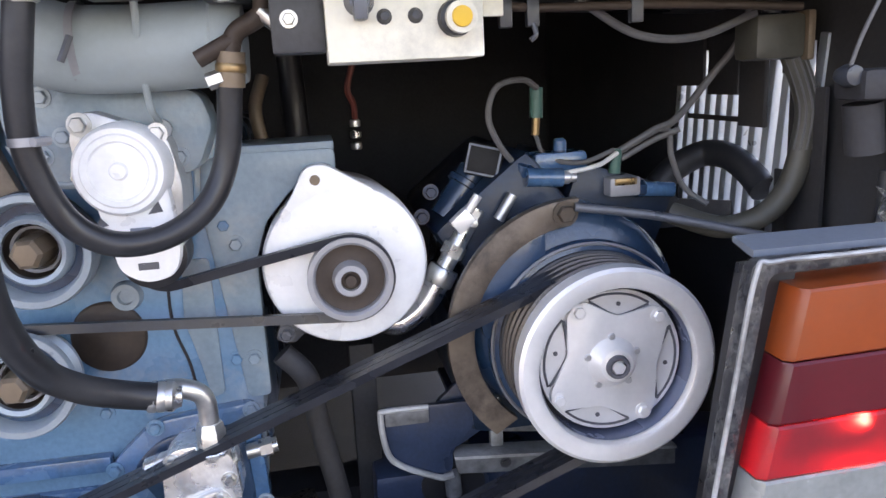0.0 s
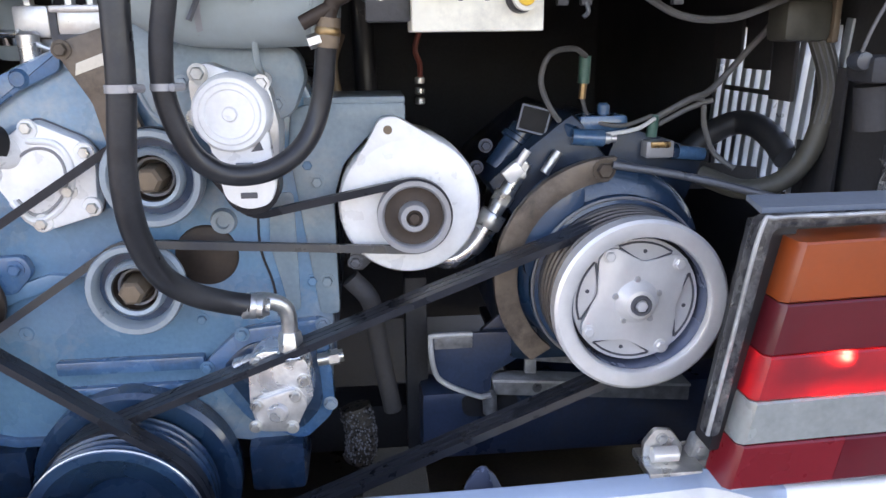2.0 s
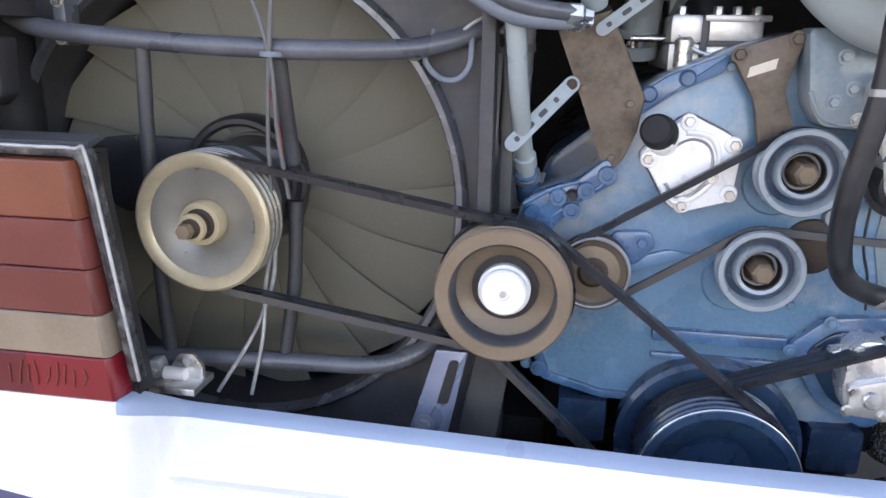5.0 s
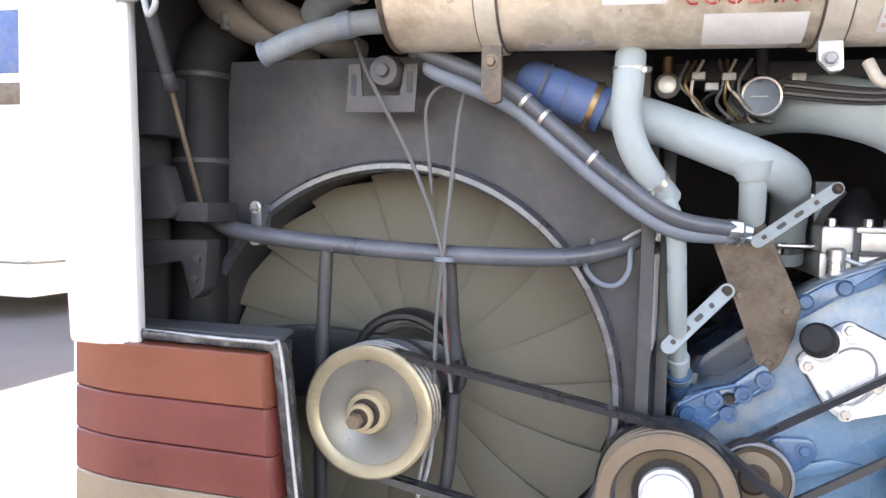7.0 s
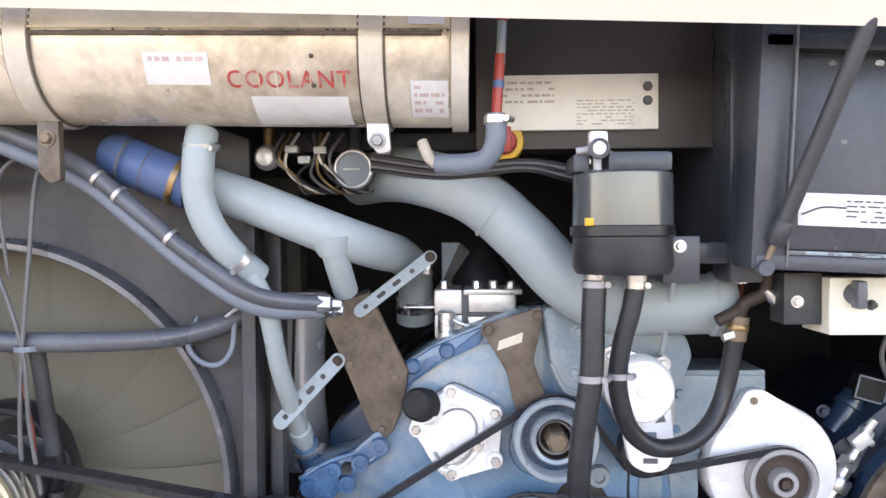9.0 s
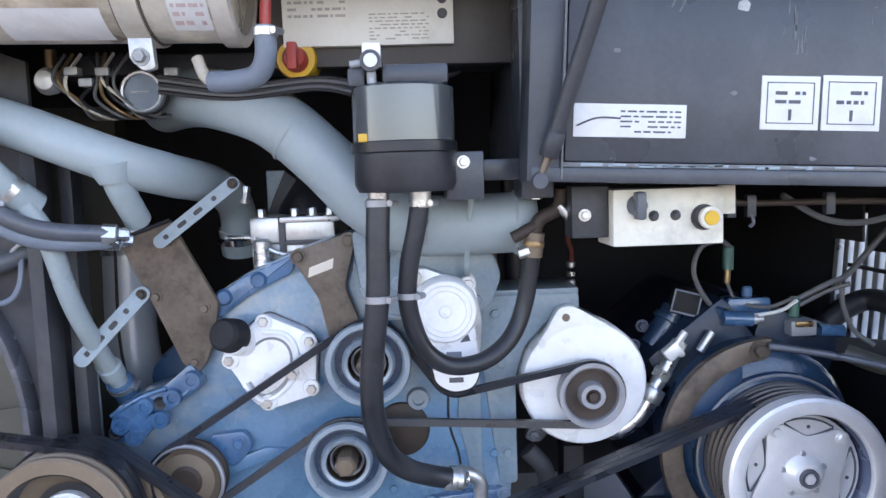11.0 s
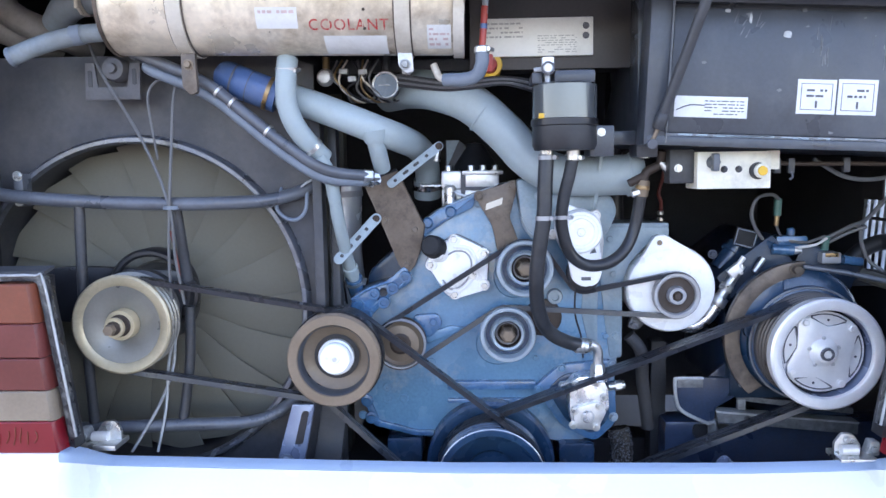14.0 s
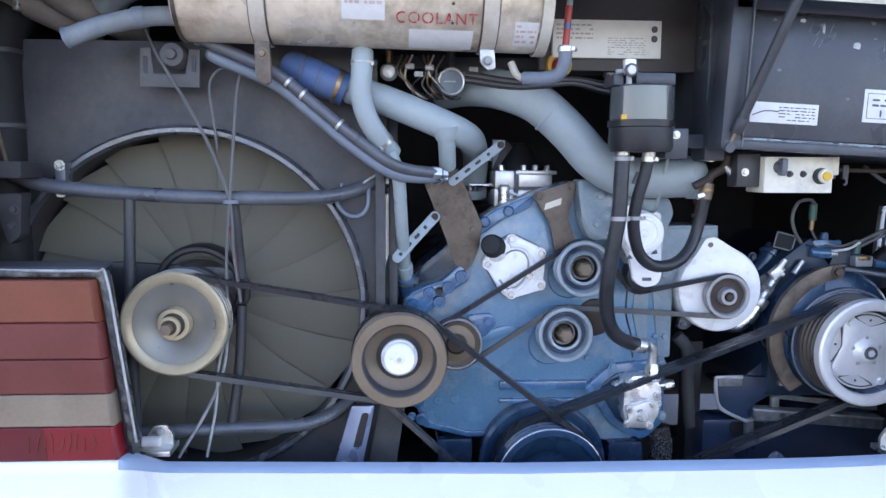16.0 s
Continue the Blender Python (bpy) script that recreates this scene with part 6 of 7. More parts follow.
ex = thing("exhaust_sleeve", (-0.21, 0.50, 0.86), "shiny steel sleeve behind the pipes", "pipe")
part("sleeve", tube([(-0.308, 0.60, 1.195), (-0.312, 0.60, 1.10), (-0.314, 0.60, 0.98), (-0.300, 0.60, 0.84)], 0.051, 32), POLISHED, ex)
part("seam", tube([(-0.309, 0.5475, 1.19), (-0.313, 0.5475, 1.10), (-0.315, 0.5475, 0.98), (-0.301, 0.5475, 0.85)], 0.003, 8), RUST, ex)
part("band", lathe((-0.310, 0.60, 1.150), [(0.0512, -0.008), (0.0535, -0.008), (0.0535, 0.008), (0.0512, 0.008)], 28, axis=(0.03, 0, -1), close=False), GREYP, ex)

# cylinder head details behind the cover
hd = thing("cylinder_head", (0.06, 0.45, 1.13), "aluminium rocker housing at the back of the engine", "cylinder head")
part("housing", box(-0.030, 0.125, 0.42, 0.75, 1.120, 1.165, 0.006), ALUDULL, hd)
part("cover", box(0.030, 0.115, 0.41, 0.70, 1.168, 1.205, 0.006), ALUDULL, hd)
part("ledge", box(0.022, 0.125, 0.405, 0.70, 1.200, 1.210, 0.003), ALUDULL, hd)
part("block", box(-0.030, 0.020, 0.41, 0.55, 1.165, 1.210, 0.006), ALUDULL, hd)
for x in (-0.012, 0.045, 0.075, 0.105):
    part("stud", bolt((x, 0.43, 1.208), 0.008, 0.016, axis=(0, 0, 1)), ZINC, hd)
part("post", lathe((-0.008, 0.40, 1.125), [(0.015, 0.0), (0.015, 0.045), (0.010, 0.05), (0.0, 0.05)], 20, axis=(0, 0, 1)), PUMPMET, hd)
part("boot", lathe((0.055, 0.56, 1.205), [(0.062, 0.0), (0.058, 0.02), (0.024, 0.075), (0.0, 0.08)], 20, axis=(0, 0, 1)), BLACK, hd, "black rubber boot")
part("gap", box(0.028, 0.118, 0.408, 0.60, 1.162, 1.170, 0.001), INK, hd)
part("gap", box(0.019, 0.030, 0.412, 0.60, 1.122, 1.205, 0.001), INK, hd)
part("fuel_line", tube([(-0.02, 0.40, 1.175), (0.02, 0.395, 1.150), (0.07, 0.40, 1.146), (0.12, 0.42, 1.155)], 0.004, 8), ZINC, hd)
part("side_stud", bolt((-0.045, 0.45, 1.235), 0.008, 0.03, axis=(0.2, 0, 1)), ZINC, hd)
part("deflector", plate([(-0.022, 1.205), (0.110, 1.205), (0.012, 1.292), (-0.022, 1.292)], 0.54, 0.545, 0.001), DARK, hd, "dark folded deflector")
part("deflector_fold", plate([(-0.020, 1.215), (0.014, 1.290), (-0.020, 1.290)], 0.536, 0.5395, 0.0008), STRAPPALE, hd)

# thick duct over the engine
du = thing("intake_duct", (0.15, 0.27, 1.15), "thick pale blue duct curving over the engine", "duct")
part("duct", tube([(-0.16, 0.42, 1.405), (-0.10, 0.36, 1.408), (-0.035, 0.305, 1.397), (0.045, 0.275, 1.365), (0.120, 0.265, 1.300), (0.178, 0.262, 1.238), (0.235, 0.262, 1.203), (0.30, 0.262, 1.195), (0.405, 0.262, 1.197)], 0.046, 32), PIPE, du)
part("end_cap", lathe((0.400, 0.262, 1.197), [(0.046, 0.0), (0.050, 0.004), (0.050, 0.02), (0.042, 0.034), (0.0, 0.038)], 32, axis=(1, 0, 0)), PIPE, du)
part("seam_ring", lathe((0.075, 0.27, 1.340), [(0.0462, -0.003), (0.0475, 0), (0.0462, 0.003)], 32, axis=(1, -0.1, -0.85), close=False), PIPE, du)
part("stay", tube([(0.336, 0.20, 1.29), (0.334, 0.21, 1.236), (0.330, 0.225, 1.192), (0.328, 0.25, 1.136), (0.330, 0.275, 1.116)], 0.004, 8), PIPE, du)
part("stay_eye", lathe((0.331, 0.281, 1.108), [(0.005, -0.004), (0.011, -0.004), (0.011, 0.003), (0.005, 0.003)], 18), GALV, du)
part("strap", lathe((0.266, 0.262, 1.199), [(0.0462, -0.004), (0.0475, -0.004), (0.0475, 0.004), (0.0462, 0.004)], 32, axis=(1, 0, 0), close=False), GREYP, du)
part("strap_tail", tube([(0.268, 0.214, 1.208), (0.263, 0.211, 1.196), (0.257, 0.209, 1.183)], 0.004, 6), TUBEM, du)
part("flange", plate(rounded([(0.150, 1.19), (0.255, 1.19), (0.375, 1.146), (0.386, 1.110), (0.365, 1.06), (0.30, 1.04), (0.235, 1.045), (0.185, 1.048), (0.165, 1.08)], 0.012), 0.292, 0.357, 0.006), DUSTSHEEN, du, "blue-grey bolted flange")
part("flange_rim", tube([(0.163, 0.291, 1.10), (0.180, 0.291, 1.066), (0.205, 0.291, 1.054), (0.235, 0.291, 1.051)], 0.003, 8), DUSTSHEEN, du)
part("flange_bolt", bolt((0.235, 0.29, 1.06), 0.008, 0.008), ZINC, du)
for x, z in ((0.205, 1.15), (0.222, 1.105), (0.198, 1.085), (0.345, 1.075)):
    part("flange_bolt", bolt((x, 0.292, z), 0.008, 0.008), PULB, du)

# ---- filter canister with its hoses ----
fc = thing("filter_canister", (0.241, 0.12, 1.245), "filter with a clear grey bowl and black base", "filter")
part("bowl", lathe((0.241, 0.12, 0), [(0.0, 1.388), (0.060, 1.388), (0.0665, 1.384), (0.0665, 1.312), (0.0, 1.312)], 48, axis=(0, 0, 1)), BOWL, fc, "smoky grey metal bowl")
part("sticker", box(0.184, 0.200, 0.072, 0.078, 1.316, 1.326, 0.0005), YELLOW, fc)
part("band", lathe((0.241, 0.12, 0), [(0.0655, 1.317), (0.0695, 1.315), (0.0695, 1.303), (0.066, 1.301)], 48, axis=(0, 0, 1), close=False), BLACK, fc)
part("base", lathe((0.241, 0.12, 0), [(0.066, 1.305), (0.067, 1.262), (0.062, 1.252), (0.0, 1.250)], 48, axis=(0, 0, 1), close=False), RUBBER, fc)
part("lid_block", box(0.216, 0.300, 0.085, 0.18, 1.387, 1.413, 0.006), PANEL, fc)
part("lid_block", box(0.172, 0.194, 0.095, 0.17, 1.387, 1.411, 0.005), PANEL, fc)
part("bracket", box(0.295, 0.345, 0.12, 0.21, 1.238, 1.302, 0.003), PANEL, fc)
part("arm", box(0.335, 0.40, 0.17, 0.215, 1.262, 1.292, 0.003), PANEL, fc)
part("bolt", bolt((0.318, 0.12, 1.288), 0.006, 0.006), ZINC, fc)
tapc = (0.203, 0.078, 1.416)
part("tap_head", lathe(tapc, [(0.0, -0.006), (0.0085, -0.006), (0.0105, 0.0)], 20), PAPER, fc, "white round tap head")
part("tap_ring", lathe(tapc, [(0.0105, -0.005), (0.0135, -0.004), (0.0135, 0.004), (0.0105, 0.004)], 20, close=False), INK, fc)
part("tap_body", box(0.192, 0.216, 0.084, 0.105, 1.408, 1.440, 0.004), CHROMED, fc)
part("tap_spout", tube([(0.203, 0.092, 1.410), (0.203, 0.090, 1.386)], 0.006, 10, soft=False), GALV, fc)
part("tap_arm", tube([(0.192, 0.094, 1.416), (0.176, 0.094, 1.414)], 0.005, 10, soft=False), GALV, fc)
for x in (0.204, 0.260):
    part("spigot", lathe((x, 0.12, 1.230), [(0.013, 0.0), (0.014, 0.004), (0.014, 0.024)], 16, axis=(0, 0, 1)), ZINC, fc)

bhz = thing("breather_hose", (0.2, 0.12, 0.8), "thick black hose from the filter to the pump elbow", "hose", group="hoses")
part("hose", tube([(0.204, 0.120, 1.242), (0.201, 0.116, 1.190), (0.198, 0.115, 1.114), (0.186, 0.122, 1.020), (0.184, 0.140, 0.945), (0.198, 0.168, 0.880), (0.225, 0.203, 0.840), (0.262, 0.233, 0.815), (0.296, 0.246, 0.803)], 0.0162, 20, n=10), RUBBER, bhz)
part("clamp", clamp((0.198, 0.115, 1.110), 0.0164, (0, 0.02, 1), 0.009), GREYP, bhz)
part("clamp", clamp((0.204, 0.120, 1.237), 0.0164, (0, 0.02, 1), 0.009), GREYP, bhz)
part("ferrule", lathe((0.300, 0.2465, 0.802), [(0.0165, -0.018), (0.0180, -0.016), (0.0180, -0.010), (0.0168, -0.008), (0.0180, -0.006), (0.0180, 0.000), (0.0168, 0.002), (0.0180, 0.004), (0.0180, 0.010), (0.014, 0.014), (0.012, 0.02)], 20, axis=(1, 0.1, -0.12)), ZINC, bhz)
ush = thing("return_hose", (0.32, 0.14, 1.0), "black rubber hose hanging in a loop", "hose", group="hoses")
part("hose", tube([(0.260, 0.121, 1.242), (0.252, 0.120, 1.200), (0.241, 0.128, 1.150), (0.238, 0.138, 1.095), (0.254, 0.150, 1.038), (0.281, 0.160, 1.009), (0.314, 0.170, 1.000), (0.353, 0.182, 1.008), (0.388, 0.198, 1.036), (0.409, 0.206, 1.085), (0.420, 0.200, 1.160)], 0.0132, 20, n=10), RUBBER, ush)
part("clamp", clamp((0.2385, 0.135, 1.110), 0.0135, (0, 0, 1), 0.008), GREYP, ush)
part("clamp", clamp((0.2595, 0.121, 1.236), 0.0135, (0, 0, 1), 0.009), ZINC, ush)
part("end_fitting", tube([(0.420, 0.200, 1.150), (0.424, 0.198, 1.185)], 0.0146, 16, soft=False), BRONZE, ush)
part("fitting_ring", lathe((0.422, 0.199, 1.168), [(0.0146, -0.005), (0.0158, -0.003), (0.0158, 0.003), (0.0146, 0.005)], 18, axis=(0.1, 0.1, 1), close=False), BRASS, ush)

# union fittings where the return hose ends
uf = thing("hose_union", (0.42, 0.17, 1.17), "worn brass and rubber hose union", "fitting", shift=(0.006, 0.022, -0.002))
part("elbow", tube([(0.416, 0.175, 1.182), (0.425, 0.175, 1.205), (0.452, 0.17, 1.222), (0.455, 0.165, 1.250)], 0.010, 14), RUST, uf)
part("branch", tube([(0.425, 0.175, 1.200), (0.405, 0.172, 1.190), (0.385, 0.172, 1.180)], 0.009, 12), RUST, uf)
part("branch", tube([(0.452, 0.168, 1.225), (0.472, 0.165, 1.205)], 0.009, 12, soft=False), ZINC, uf)
part("nut", lathe((0.418, 0.172, 1.245), [(0.011, -0.010), (0.011, 0.010)], 6, axis=(0, 0, 1)), ZINC, uf)
part("nut", lathe((0.400, 0.172, 1.160), [(0.009, -0.008), (0.009, 0.008)], 6, axis=(1, 0, 0.3)), ZINC, uf)
part("riser", tube([(0.418, 0.172, 1.24), (0.416, 0.175, 1.30), (0.42, 0.20, 1.36)], 0.010, 12), RUBBER, uf)

# ---- data plate, dark partition, cabinet ----
part("partition", box(0.045, 0.42, 0.250, 0.27, 1.435, 1.80, 0.003), PARTM, bus)
post = part("post", box(0.402, 0.448, 0.170, 0.250, 1.235, 1.80, 0.004), PANEL, bus)
dpz = thing("data_plate", (0.19, 0.24, 1.457), "cream data plate full of small print", "sign")
part("sheet", box(0.072, 0.318, 0.234, 0.2495, 1.462, 1.545, 0.0015), PLATEM, dpz)
part("print", bars(0.080, 0.165, 1.500, 1.538, 0.2335, 4, 11, 0.40, 2), FINEINK, dpz)
part("print", bars(0.196, 0.284, 1.468, 1.508, 0.2335, 8, 12, 0.40), FINEINK, dpz)
for z in (1.505, 1.526):
    part("screw", lathe((0.302, 0.234, z), [(0, -0.003), (0.006, -0.003), (0.0075, 0)], 14), INK, dpz)

TILT = Matrix.Translation((0.43, 0, 1.40)) @ Matrix.Rotation(radians(2.7), 4, 'Y') @ Matrix.Translation((-0.43, 0, -1.40))
cab = thing("equipment_cabinet", (0.8, 0.3, 1.25), "dark grey equipment cabinet with worn paint", "cabinet", shift=(0.0, -0.020, 0.0))
part("body", box(0.405, 1.15, 0.112, 0.60, 1.262, 1.60, 0.006, TILT), PANEL, cab)
part("door", box(0.449, 1.145, 0.098, 0.113, 1.284, 1.532, 0.005, TILT), PANEL, cab, "flat dark door")
part("lower_lip", box(0.405, 1.15, 0.088, 0.115, 1.258, 1.277, 0.003, TILT), PANEL, cab, "folded lower lip")
part("upper_lip", box(0.405, 1.15, 0.090, 0.115, 1.540, 1.560, 0.003, TILT), PANEL, cab)
part("side_post", box(0.400, 0.443, 0.090, 0.16, 1.258, 1.64, 0.004, TILT), PANEL, cab)
# paler strip that paints the highlight along the post's edge
part("post_edge", box(0.4425, 0.4455, 0.086, 0.12, 1.262, 1.60, 0.001, TILT), CHIP, cab, "side post's edge with its highlight put into the colour")
part("hinge_strip", box(0.447, 1.145, 0.0955, 0.0985, 1.2775, 1.2835, 0.001, TILT), CHIP, cab, "worn hinge strip along the door")
for x0, x1, z0, z1, seed in ((0.459, 0.604, 1.316, 1.358, 21), (0.700, 0.776, 1.329, 1.397, 22), (0.780, 0.857, 1.329, 1.399, 23)):
    sk = part("sticker", box(x0, x1, 0.0965, 0.0985, z0, z1, 0.0004, TILT), PAPER, cab, "white printed sticker")
    if seed == 21:
        pr = bars(x0 + 0.06, x1 - 0.005, z0 + 0.004, z1 - 0.006, 0.096, 5, seed, 0.35)
        pr = join(pr, tube([(x0 + 0.004, 0.0958, z0 + 0.014), (x0 + 0.03, 0.0958, z0 + 0.024), (x0 + 0.06, 0.0958, z0 + 0.024)], 0.0012, 6))
    else:
        pr = bars(x0 + 0.018, x1 - 0.016, z0 + 0.030, z1 - 0.016, 0.096, 2, seed, 0.4)
        for a, b, c, d in ((x0 + 0.007, x1 - 0.007, z1 - 0.009, z1 - 0.0078), (x0 + 0.007, x1 - 0.007, z0 + 0.0078, z0 + 0.009), (x0 + 0.007, x0 + 0.0082, z0 + 0.008, z1 - 0.008), (x1 - 0.0082, x1 - 0.007, z0 + 0.008, z1 - 0.008), ((x0 + x1) / 2 - 0.002, (x0 + x1) / 2 + 0.002, z0 + 0.012, z0 + 0.026)):
            pr = join(pr, box(a, b, 0.0959, 0.0966, c, d, 0))
    pr.transform(TILT)
    part("print", pr, INK, sk)

for cx, cz, w, h in ((0.672, 1.483, 0.0085, 0.0075), (0.552, 1.526, 0.006, 0.004), (0.598, 1.512, 0.003, 0.010)):
    ch = plate(rounded([(cx - w, cz - h * 0.6), (cx + w * 0.7, cz - h), (cx + w, cz + h * 0.4), (cx + w * 0.3, cz + h), (cx - w * 0.8, cz + h * 0.7)], w * 0.3), 0.0970, 0.0982, 0)
    ch.transform(TILT)
    part("bare_patch", ch, GALV, cab, "bare pale patch in the paint")
rs = random.Random(77)
for k in range(34):
    cx = rs.choice((rs.gauss(0.742, 0.010), rs.gauss(0.850, 0.018), rs.gauss(0.870, 0.012), rs.uniform(0.56, 0.62)))
    cz = rs.uniform(1.43, 1.512) if cx > 0.65 else rs.uniform(1.48, 1.52)
    h, w = rs.uniform(0.003, 0.014), rs.uniform(0.0004, 0.0013)
    sl = rs.uniform(-0.002, 0.002) if cx > 0.65 else 0.008
    ch = plate([(cx - w, cz - h), (cx + w, cz - h), (cx + w * 0.4 + sl, cz + h), (cx - w * 0.6 + sl, cz + h)], 0.0974, 0.0982, 0)
    ch.transform(TILT)
    part("streak", ch, CHIP, cab)
for k in range(26):
    cx = rs.uniform(0.45, 0.98)
    ch = box(cx, cx + rs.uniform(0.006, 0.03), 0.0945, 0.0957, 1.2785 + rs.uniform(-0.001, 0.002), 1.2815 + rs.uniform(-0.001, 0.002), 0, TILT)
    part("worn_edge", ch, STRAPPALE, cab)

rc = random.Random(31)
for k in range(16):
    cx, cz = rc.uniform(0.45, 1.10), rc.choice((rc.uniform(1.29, 1.52), rc.uniform(1.515, 1.53), rc.uniform(1.286, 1.295)))
    if (0.44 < cx < 0.62 and 1.30 < cz < 1.37) or (0.69 < cx < 0.87 and 1.32 < cz < 1.41):
        continue
    n = rc.randint(5, 8)
    s = rc.uniform(0.0015, 0.006)
    ch = plate([(cx + s * rc.uniform(0.5, 1.6) * math.cos(2 * math.pi * i / n), cz + s * rc.uniform(0.3, 1.0) * math.sin(2 * math.pi * i / n)) for i in range(n)], 0.0972, 0.0982, 0)
    ch.transform(TILT)
    part("paint_chip", ch, CHIP, cab, "pale scuff in the paint")

ur = thing("cable_rail", (0.80, 0.2, 1.20), "rusty rail and clips under the cabinet", "rail")
part("rail", tube([(0.700, 0.20, 1.222), (0.745, 0.20, 1.216), (0.90, 0.20, 1.214), (1.06, 0.20, 1.206)], 0.005, 10), RUST, ur)
for x in (0.712, 0.742, 0.86):
    part("clip", box(x - 0.007, x + 0.007, 0.194, 0.206, 1.196, 1.228, 0.002), PANEL, ur)
part("hook", tube([(0.742, 0.196, 1.200), (0.744, 0.194, 1.188), (0.738, 0.194, 1.182)], 0.003, 8), TUBEM, ur)
part("sag_wire", tube([(0.80, 0.22, 1.225), (0.88, 0.24, 1.185), (0.96, 0.25, 1.180), (1.04, 0.26, 1.205)], 0.005, 8), WIRE, ur)

sw = thing("switch_box", (0.59, 0.16, 1.165), "cream control box with switches and a yellow button", "switch box")
part("case", box(0.520, 0.673, 0.130, 0.215, 1.166, 1.244, 0.003), CREAM, sw)
part("flange", box(0.673, 0.698, 0.150, 0.158, 1.205, 1.245, 0.001), CREAM, sw)
part("back_bracket", box(0.468, 0.520, 0.150, 0.20, 1.178, 1.250, 0.003), DARK, sw)
part("bracket_bolt", bolt((0.486, 0.150, 1.210), 0.006, 0.006), ZINC, sw)
part("knob", join(lathe((0.553, 0.130, 1.222), [(0.0, -0.016), (0.010, -0.016), (0.013, -0.004), (0.0145, 0)], 20), box(0.546, 0.560, 0.106, 0.128, 1.203, 1.241, 0.005)), TUBEM, sw, "dark grey winged rotary knob")
for x in (0.576, 0.606):
    part("toggle", lathe((x, 0.130, 1.207), [(0.0, -0.010), (0.004, -0.009), (0.006, -0.003), (0.0075, 0)], 14), DARK, sw, "small dark push switch")
part("button_collar", lathe((0.645, 0.130, 1.203), [(0.010, -0.012), (0.0165, -0.010), (0.0180, 0)], 24), BLACK, sw)
part("button_ring", lathe((0.648, 0.118, 1.203), [(0.0110, -0.008), (0.0150, -0.007), (0.0155, 0)], 24), CREAM, sw, "pale ring round the button")
part("button", lathe((0.648, 0.112, 1.203), [(0.0, -0.006), (0.0095, -0.005), (0.0105, 0.0)], 24), YELLOW, sw, "yellow push button")

def gas_strut(name, a, mid, b, label):
    s = thing(name, a, label, "gas strut", group="gas struts")
    part("rod", tube([a, mid], 0.0045, 10, soft=False), BRONZE, s)
    part("cylinder", tube([mid, b], 0.0105, 16, soft=False), DARK, s)
    part("socket", lathe(a, [(0.0, -0.010), (0.010, -0.010), (0.010, 0.012), (0.0, 0.012)], 14, axis=(0, 1, 0.2)), TUBEM, s)
    part("collar", lathe(mid, [(0.0110, -0.01), (0.0125, -0.008), (0.0125, 0.02), (0.0110, 0.022)], 16, axis=Vector(b) - Vector(mid)), DARK, s)
    return s


gas_strut("gas_strut", (-1.106, 0.218, 1.202), (-1.086, 0.09, 1.415), (-1.066, -0.045, 1.640), "dark gas strut holding up the engine door")
gas_strut("gas_strut", (0.410, 0.07, 1.262), (0.424, 0.062, 1.300), (0.512, -0.03, 1.60), "dark gas strut across the cabinet door")
lk = thing("door_link", (-1.08, 0.02, 1.55), "rusty door hinge arm with its pivot", "hinge")
arm = plate(rounded([(-1.150, 1.735), (-1.106, 1.725), (-1.092, 1.668), (-1.072, 1.630), (-1.045, 1.608), (-1.030, 1.590), (-1.050, 1.580), (-1.082, 1.592), (-1.100, 1.635)], 0.010), -0.005, 0.005, 0.003)
arm.transform(Matrix.Translation((0, -0.034, 1.592)) @ Matrix.Rotation(radians(33), 4, 'X') @ Matrix.Translation((0, 0, -1.592)))
part("arm", arm, DUSTSTEEL, lk, "dusty grey hinge arm")
part("pivot", tube([(-1.050, 0.000, 1.592), (-0.990, 0.000, 1.592)], 0.015, 18, soft=False), GALV, lk, "pale pivot bush")
part("pivot_cap", lathe((-0.988, 0.000, 1.592), [(0.0, 0.006), (0.008, 0.006), (0.0165, 0.002), (0.0165, -0.010)], 18, axis=(1, 0, 0)), GALV, lk)
part("web", plate(rounded([(-1.075, 1.590), (-1.030, 1.585), (-1.020, 1.570), (-1.045, 1.558), (-1.072, 1.560)], 0.006), -0.004, 0.006, 0.002), STRAP, lk, "pale rusty web")
part("pin", tube([(-1.130, 0.004, 1.536), (-1.085, 0.004, 1.534)], 0.006, 10, soft=False), GALV, lk)
part("loop", tube([(-1.072, 0.005, 1.58), (-1.058, 0.005, 1.555), (-1.050, 0.005, 1.525), (-1.062, 0.005, 1.508), (-1.070, 0.005, 1.530)], 0.005, 10), GALV, lk)

# ---- left side of the bay ----
ls = thing("side_brackets", (-1.15, 0.13, 1.05), "dark folded steel brackets on the bay side", "bracket")
part("bracket", plate(rounded([(-1.195, 1.275), (-1.115, 1.284), (-1.088, 1.205), (-1.10, 1.192), (-1.195, 1.188)], 0.008), 0.11, 0.15, 0.003), BAYSHADE, ls)
part("bracket", box(-1.10, -1.035, 0.125, 0.22, 1.188, 1.222, 0.003), BAYSHADE, ls)
part("bracket", plate(rounded([(-1.195, 1.150), (-1.038, 1.158), (-1.045, 1.07), (-1.07, 1.05), (-1.09, 1.12), (-1.195, 1.10)], 0.008), 0.13, 0.17, 0.003), BAYSHADE, ls)
part("box", box(-1.190, -1.130, 0.12, 0.20, 1.335, 1.445, 0.010), BAYSHADE, ls)
for x, z in ((-1.055, 1.125), (-1.06, 1.09), (-1.15, 1.25)):
    part("bolt", bolt((x, 0.13, z), 0.007, 0.007), DARK, ls)
